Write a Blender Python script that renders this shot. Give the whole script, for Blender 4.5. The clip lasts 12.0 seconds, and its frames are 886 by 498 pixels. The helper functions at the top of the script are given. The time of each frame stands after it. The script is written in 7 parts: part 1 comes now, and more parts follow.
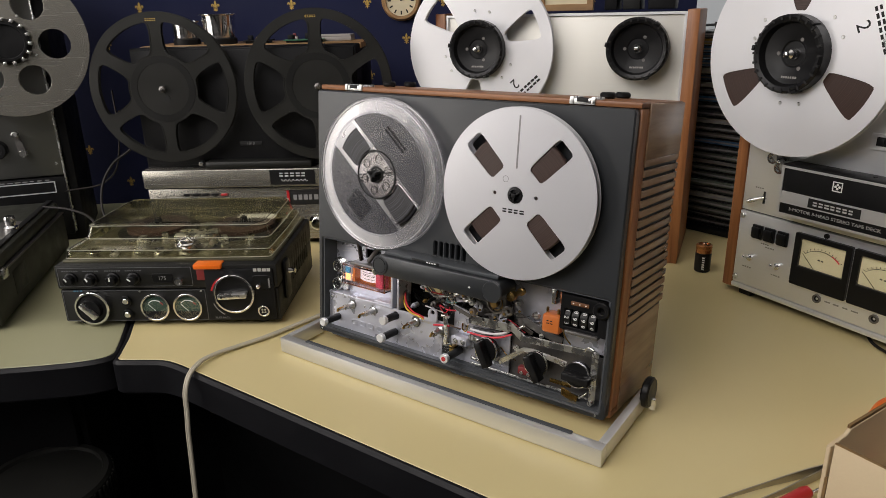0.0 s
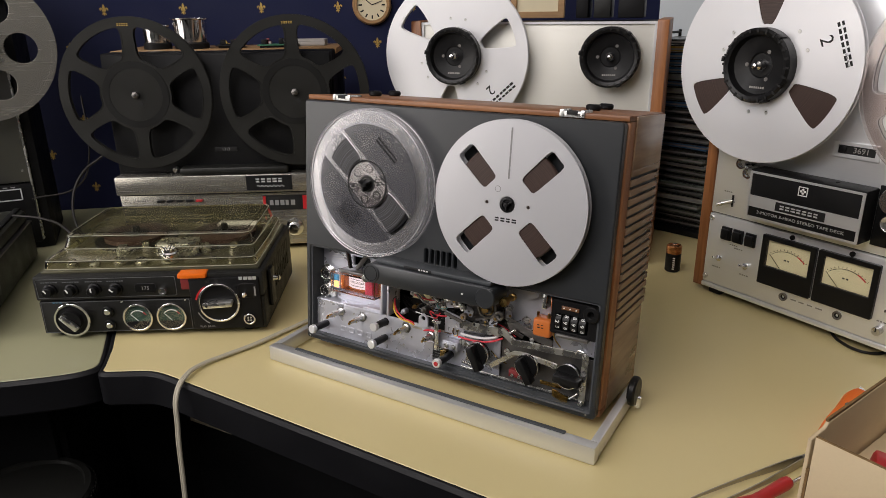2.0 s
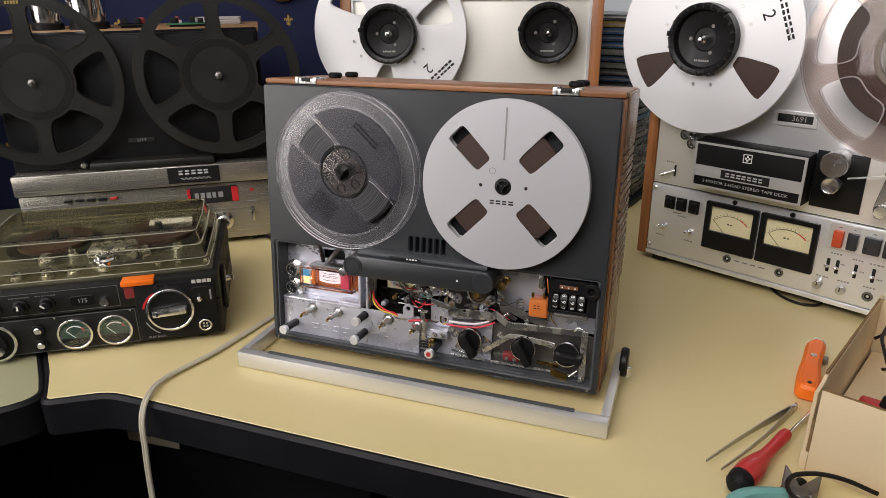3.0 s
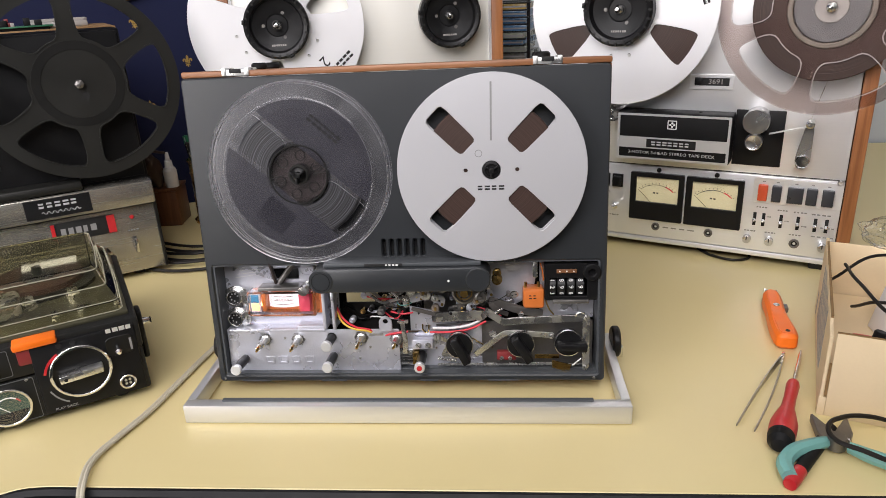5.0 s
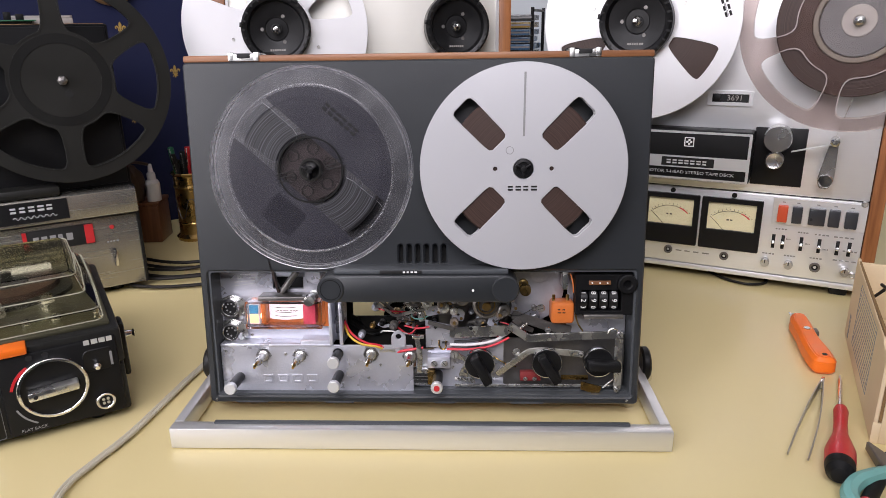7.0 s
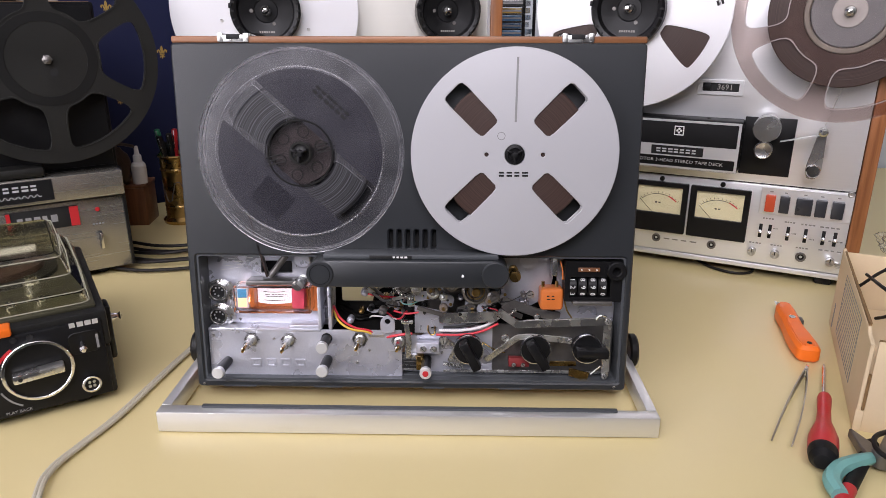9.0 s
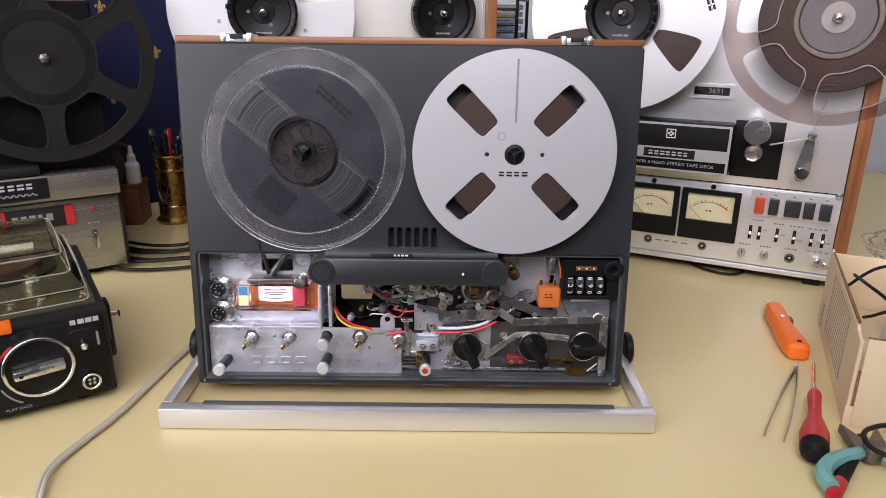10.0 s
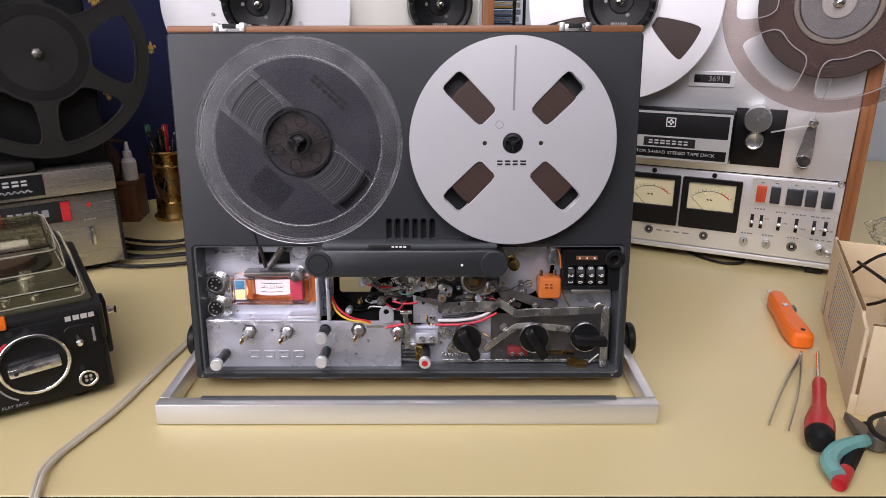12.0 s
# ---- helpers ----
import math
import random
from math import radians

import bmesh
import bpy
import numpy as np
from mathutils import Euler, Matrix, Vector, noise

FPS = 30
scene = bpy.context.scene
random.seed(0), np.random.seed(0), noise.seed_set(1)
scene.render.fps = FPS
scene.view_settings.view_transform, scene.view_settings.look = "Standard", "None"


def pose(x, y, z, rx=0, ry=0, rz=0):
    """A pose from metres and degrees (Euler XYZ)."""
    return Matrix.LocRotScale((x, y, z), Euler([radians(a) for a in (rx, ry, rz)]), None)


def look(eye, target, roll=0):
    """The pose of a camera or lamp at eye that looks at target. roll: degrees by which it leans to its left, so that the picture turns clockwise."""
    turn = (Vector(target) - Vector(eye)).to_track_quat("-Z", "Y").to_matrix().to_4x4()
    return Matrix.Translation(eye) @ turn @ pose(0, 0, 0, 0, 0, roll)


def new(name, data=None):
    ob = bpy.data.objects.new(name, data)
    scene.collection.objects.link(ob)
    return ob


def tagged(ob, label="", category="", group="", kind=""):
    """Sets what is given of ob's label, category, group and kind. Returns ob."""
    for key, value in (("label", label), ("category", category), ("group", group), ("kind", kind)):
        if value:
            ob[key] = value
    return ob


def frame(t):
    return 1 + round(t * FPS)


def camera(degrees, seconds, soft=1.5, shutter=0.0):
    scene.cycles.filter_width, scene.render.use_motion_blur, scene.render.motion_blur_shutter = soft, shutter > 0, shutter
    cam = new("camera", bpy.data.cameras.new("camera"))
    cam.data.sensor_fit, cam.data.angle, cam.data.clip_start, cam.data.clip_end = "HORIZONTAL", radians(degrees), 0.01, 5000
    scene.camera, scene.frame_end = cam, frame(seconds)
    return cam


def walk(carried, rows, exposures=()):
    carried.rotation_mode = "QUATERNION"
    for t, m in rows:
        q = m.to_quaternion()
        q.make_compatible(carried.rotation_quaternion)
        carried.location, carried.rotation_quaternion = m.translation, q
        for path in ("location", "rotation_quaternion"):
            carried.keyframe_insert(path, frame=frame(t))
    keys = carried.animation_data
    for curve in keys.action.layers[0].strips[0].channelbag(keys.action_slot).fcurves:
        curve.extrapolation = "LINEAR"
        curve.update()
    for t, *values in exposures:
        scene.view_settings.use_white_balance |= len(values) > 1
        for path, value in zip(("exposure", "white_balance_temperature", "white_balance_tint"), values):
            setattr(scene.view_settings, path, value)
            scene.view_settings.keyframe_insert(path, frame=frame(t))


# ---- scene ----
cam = camera(65.6, 12.0, soft=0.75)
PATH = [
    (0, (0.663, -0.555, 0.43), (-0.431, 0.985, -0.227), -1.3),
    (0.5, (0.662, -0.556, 0.43), (-0.435, 0.982, -0.225), -1.3),
    (1, (0.657, -0.56, 0.429), (-0.439, 0.982, -0.22), -1.0),
    (1.5, (0.647, -0.569, 0.426), (-0.433, 0.982, -0.228), -0.7),
    (2, (0.636, -0.589, 0.449), (-0.348, 1.018, -0.219), -0.8),
    (2.5, (0.569, -0.605, 0.444), (-0.242, 1.075, -0.279), -0.2),
    (3, (0.505, -0.621, 0.451), (-0.139, 1.125, -0.282), -0.7),
    (3.5, (0.474, -0.603, 0.44), (-0.052, 1.177, -0.305), -0.1),
    (3.7, (0.458, -0.597, 0.439), (-0.024, 1.194, -0.309), -1.0),
    (5.3, (0.31, -0.584, 0.413), (0.188, 1.279, -0.305), -2.2),
    (5.5, (0.302, -0.585, 0.41), (0.187, 1.283, -0.298), -1.6),
    (6, (0.292, -0.57, 0.373), (0.161, 1.312, -0.29), -0.3),
    (6.5, (0.281, -0.551, 0.368), (0.157, 1.345, -0.255), 0.1),
    (7, (0.277, -0.54, 0.367), (0.2, 1.36, -0.254), -0.9),
    (7.5, (0.282, -0.54, 0.366), (0.229, 1.359, -0.26), -0.7),
    (9.3, (0.269, -0.539, 0.365), (0.24, 1.349, -0.294), 0.4),
    (9.5, (0.263, -0.547, 0.364), (0.254, 1.345, -0.282), 0.7),
    (10, (0.262, -0.549, 0.364), (0.261, 1.343, -0.284), 0.6),
    (10.5, (0.267, -0.548, 0.361), (0.281, 1.343, -0.289), -0.0),
    (11, (0.271, -0.545, 0.36), (0.28, 1.344, -0.296), -0.3),
    (11.5, (0.268, -0.543, 0.359), (0.272, 1.345, -0.301), -0.1),
    (12, (0.264, -0.543, 0.357), (0.261, 1.345, -0.302), -0.1),
]
EXPOSURES = [(0, -0.67, 6650, 13), (1.5, -0.71, 6650, 14), (2.5, -0.57, 6600, 14), (3.5, -0.26, 6550, 15), (5.5, -0.06, 6350, 15), (6.5, -0.14, 6250, 18), (7.5, -0.12, 6150, 20), (12, -0.27, 6200, 22)]
walk(cam, [(t, look(eye, target, roll)) for t, eye, target, roll in PATH], EXPOSURES)

# ---- world and light ----
world = bpy.data.worlds.new("world")
scene.world = world
world.use_nodes = True
wn = world.node_tree
sky = wn.nodes.new("ShaderNodeTexSky")
sky.sky_type, sky.sun_disc = "NISHITA", False
sky.sun_elevation, sky.sun_rotation = radians(38), radians(200)
wn.links.new(sky.outputs[0], wn.nodes["Background"].inputs[0])
wn.nodes["Background"].inputs[1].default_value = 0.12
SOUTH = -1.3      # inner face of the wall behind the camera
# openings in that wall: x0, x1, z0, z1, power of the daylight through them
OPENINGS = ((-1.90, -0.62, 0.10, 2.10, 43), (-0.45, 0.70, 0.90, 2.25, 41))


def window_light(x0, x1, z0, z1, watts):
    d = bpy.data.lights.new("window_daylight", "AREA")
    d.shape, d.size, d.size_y = "RECTANGLE", x1 - x0, z1 - z0
    d.energy, d.color = watts, (1.0, 0.975, 0.94)
    ob = new("window_daylight", d)
    ob.matrix_world = look(((x0 + x1) / 2, SOUTH + 0.03, (z0 + z1) / 2), ((x0 + x1) / 2, 1.0, (z0 + z1) / 2))


for o in OPENINGS:
    window_light(*o)


# ---- materials ----
def nodes_of(name):
    m = bpy.data.materials.new(name)
    m.use_nodes = True
    return m, m.node_tree.nodes, m.node_tree.links, m.node_tree.nodes["Principled BSDF"]


def mat(name, color, rough=0.5, metal=0.0, vary=0.12, scale=40.0, bump=0.0, fine=600.0, wear=0.0, coat=0.0, stretch=None, emit=0.0, per_piece=0.0, spec=0.5):
    """A surface with two scales of colour change and a fine relief. Scales are per metre."""
    m, n, l, b = nodes_of(name)
    co = n.new("ShaderNodeTexCoord")
    mp = n.new("ShaderNodeMapping")
    l.new(co.outputs["Object"], mp.inputs[0])
    if stretch:
        mp.inputs["Scale"].default_value = stretch
    big, small = n.new("ShaderNodeTexNoise"), n.new("ShaderNodeTexNoise")
    big.inputs["Scale"].default_value, small.inputs["Scale"].default_value = scale, fine
    big.inputs["Detail"].default_value, small.inputs["Detail"].default_value = 5, 2
    l.new(mp.outputs[0], big.inputs[0]), l.new(mp.outputs[0], small.inputs[0])
    mix = n.new("ShaderNodeMix")
    mix.data_type, mix.blend_type = "RGBA", "MIX"
    lo = [max(0, c * (1 - vary)) for c in color]
    hi = [min(1, c * (1 + vary)) for c in color]
    mix.inputs[6].default_value, mix.inputs[7].default_value = (*lo, 1), (*hi, 1)
    add = n.new("ShaderNodeMath")
    add.operation = "MULTIPLY_ADD"
    l.new(small.outputs[0], add.inputs[0])
    add.inputs[1].default_value = 0.35
    l.new(big.outputs[0], add.inputs[2])
    sub = n.new("ShaderNodeMath")
    sub.operation = "SUBTRACT"
    l.new(add.outputs[0], sub.inputs[0])
    sub.inputs[1].default_value = 0.175
    last = sub.outputs[0]
    if per_piece:
        info = n.new("ShaderNodeObjectInfo")
        pp = n.new("ShaderNodeMath")
        pp.operation = "MULTIPLY_ADD"
        l.new(info.outputs["Random"], pp.inputs[0])
        pp.inputs[1].default_value = per_piece
        l.new(last, pp.inputs[2])
        last = pp.outputs[0]
    l.new(last, mix.inputs[0])
    l.new(mix.outputs[2], b.inputs["Base Color"])
    ro = n.new("ShaderNodeMapRange")
    ro.inputs[3].default_value, ro.inputs[4].default_value = max(0.02, rough - 0.08 - wear), min(1, rough + 0.08 + wear)
    ro.inputs[1].default_value, ro.inputs[2].default_value = 0.3, 0.7
    l.new(big.outputs[0], ro.inputs[0])
    l.new(ro.outputs[0], b.inputs["Roughness"])
    b.inputs["Metallic"].default_value = metal
    b.inputs["Specular IOR Level"].default_value = spec
    if coat:
        b.inputs["Coat Weight"].default_value, b.inputs["Coat Roughness"].default_value = coat, 0.15
    if bump:
        bp = n.new("ShaderNodeBump")
        bp.inputs["Strength"].default_value, bp.inputs["Distance"].default_value = bump, 0.001
        l.new(small.outputs[0], bp.inputs["Height"])
        l.new(bp.outputs[0], b.inputs["Normal"])
    if emit:
        b.inputs["Emission Color"].default_value, b.inputs["Emission Strength"].default_value = (*color, 1), emit
    return m


def wood(name, dark, light, rough=0.4, grain=(6, 90, 90)):
    m, n, l, b = nodes_of(name)
    co, mp = n.new("ShaderNodeTexCoord"), n.new("ShaderNodeMapping")
    mp.inputs["Scale"].default_value = grain
    l.new(co.outputs["Object"], mp.inputs[0])
    a, w = n.new("ShaderNodeTexNoise"), n.new("ShaderNodeTexNoise")
    a.inputs["Scale"].default_value, a.inputs["Detail"].default_value, a.inputs["Distortion"].default_value = 1.2, 6, 0.6
    w.inputs["Scale"].default_value, w.inputs["Detail"].default_value = 5.0, 3
    l.new(mp.outputs[0], a.inputs[0]), l.new(mp.outputs[0], w.inputs[0])
    mu = n.new("ShaderNodeMath")
    mu.operation = "MULTIPLY_ADD"
    l.new(w.outputs[0], mu.inputs[0])
    mu.inputs[1].default_value = 0.4
    l.new(a.outputs[0], mu.inputs[2])
    r = n.new("ShaderNodeValToRGB")
    r.color_ramp.elements[0].position, r.color_ramp.elements[1].position = 0.45, 0.95
    r.color_ramp.elements[0].color, r.color_ramp.elements[1].color = (*dark, 1), (*light, 1)
    l.new(mu.outputs[0], r.inputs[0])
    l.new(r.outputs[0], b.inputs["Base Color"])
    b.inputs["Roughness"].default_value = rough
    bp = n.new("ShaderNodeBump")
    bp.inputs["Strength"].default_value, bp.inputs["Distance"].default_value = 0.25, 0.0006
    l.new(w.outputs[0], bp.inputs["Height"])
    l.new(bp.outputs[0], b.inputs["Normal"])
    return m


def clear(name, color=(1, 1, 1), rough=0.04, ior=1.45):
    m, n, l, b = nodes_of(name)
    b.inputs["Base Color"].default_value = (*color, 1)
    b.inputs["Roughness"].default_value, b.inputs["IOR"].default_value, b.inputs["Transmission Weight"].default_value = rough, ior, 1.0
    t = n.new("ShaderNodeTexNoise")
    t.inputs["Scale"].default_value, t.inputs["Detail"].default_value = 30, 4
    r = n.new("ShaderNodeMapRange")
    r.inputs[3].default_value, r.inputs[4].default_value = rough * 0.4, rough * 1.9
    co = n.new("ShaderNodeTexCoord")
    l.new(co.outputs["Object"], t.inputs[0]), l.new(t.outputs[0], r.inputs[0]), l.new(r.outputs[0], b.inputs["Roughness"])
    return m


def sheet(name, tint, rough=0.06, gloss=0.0):
    """Thin clear plastic: see-through with a glossy surface."""
    m, n, l, b = nodes_of(name)
    tr, gl, fr, ad, mx = (n.new("ShaderNode" + k) for k in ("BsdfTransparent", "BsdfGlossy", "Fresnel", "Math", "MixShader"))
    tr.inputs[0].default_value = (*tint, 1)
    gl.inputs["Roughness"].default_value = rough
    co, t, r = n.new("ShaderNodeTexCoord"), n.new("ShaderNodeTexNoise"), n.new("ShaderNodeMapRange")
    t.inputs["Scale"].default_value, t.inputs["Detail"].default_value = 45, 5
    r.inputs[3].default_value, r.inputs[4].default_value = rough * 0.5, rough * 2.2
    l.new(co.outputs["Object"], t.inputs[0]), l.new(t.outputs[0], r.inputs[0]), l.new(r.outputs[0], gl.inputs["Roughness"])
    fr.inputs[0].default_value = 1.5
    ad.inputs[1].default_value = gloss
    l.new(fr.outputs[0], ad.inputs[0]), l.new(ad.outputs[0], mx.inputs[0])
    l.new(tr.outputs[0], mx.inputs[1]), l.new(gl.outputs[0], mx.inputs[2])
    l.new(mx.outputs[0], n["Material Output"].inputs[0])
    n.remove(b)
    return m


def wound_tape(name, dark, light, p0=0.35, p1=0.7):
    """Edge of a wound tape pack: fine rings round the reel's axis (local y)."""
    m, n, l, b = nodes_of(name)
    co, sp = n.new("ShaderNodeTexCoord"), n.new("ShaderNodeSeparateXYZ")
    l.new(co.outputs["Object"], sp.inputs[0])
    cb = n.new("ShaderNodeCombineXYZ")
    l.new(sp.outputs[0], cb.inputs[0]), l.new(sp.outputs[2], cb.inputs[1])
    ln = n.new("ShaderNodeVectorMath")
    ln.operation = "LENGTH"
    l.new(cb.outputs[0], ln.inputs[0])
    t = n.new("ShaderNodeTexNoise")
    t.noise_dimensions = "1D"
    t.inputs["Scale"].default_value, t.inputs["Detail"].default_value = 900, 3
    l.new(ln.outputs["Value"], t.inputs["W"])
    r = n.new("ShaderNodeValToRGB")
    r.color_ramp.elements[0].position, r.color_ramp.elements[1].position = p0, p1
    r.color_ramp.elements[0].color, r.color_ramp.elements[1].color = (*dark, 1), (*light, 1)
    l.new(t.outputs[0], r.inputs[0]), l.new(r.outputs[0], b.inputs["Base Color"])
    b.inputs["Roughness"].default_value = 0.4
    bp = n.new("ShaderNodeBump")
    bp.inputs["Strength"].default_value, bp.inputs["Distance"].default_value = 0.5, 0.0004
    l.new(t.outputs[0], bp.inputs["Height"]), l.new(bp.outputs[0], b.inputs["Normal"])
    return m


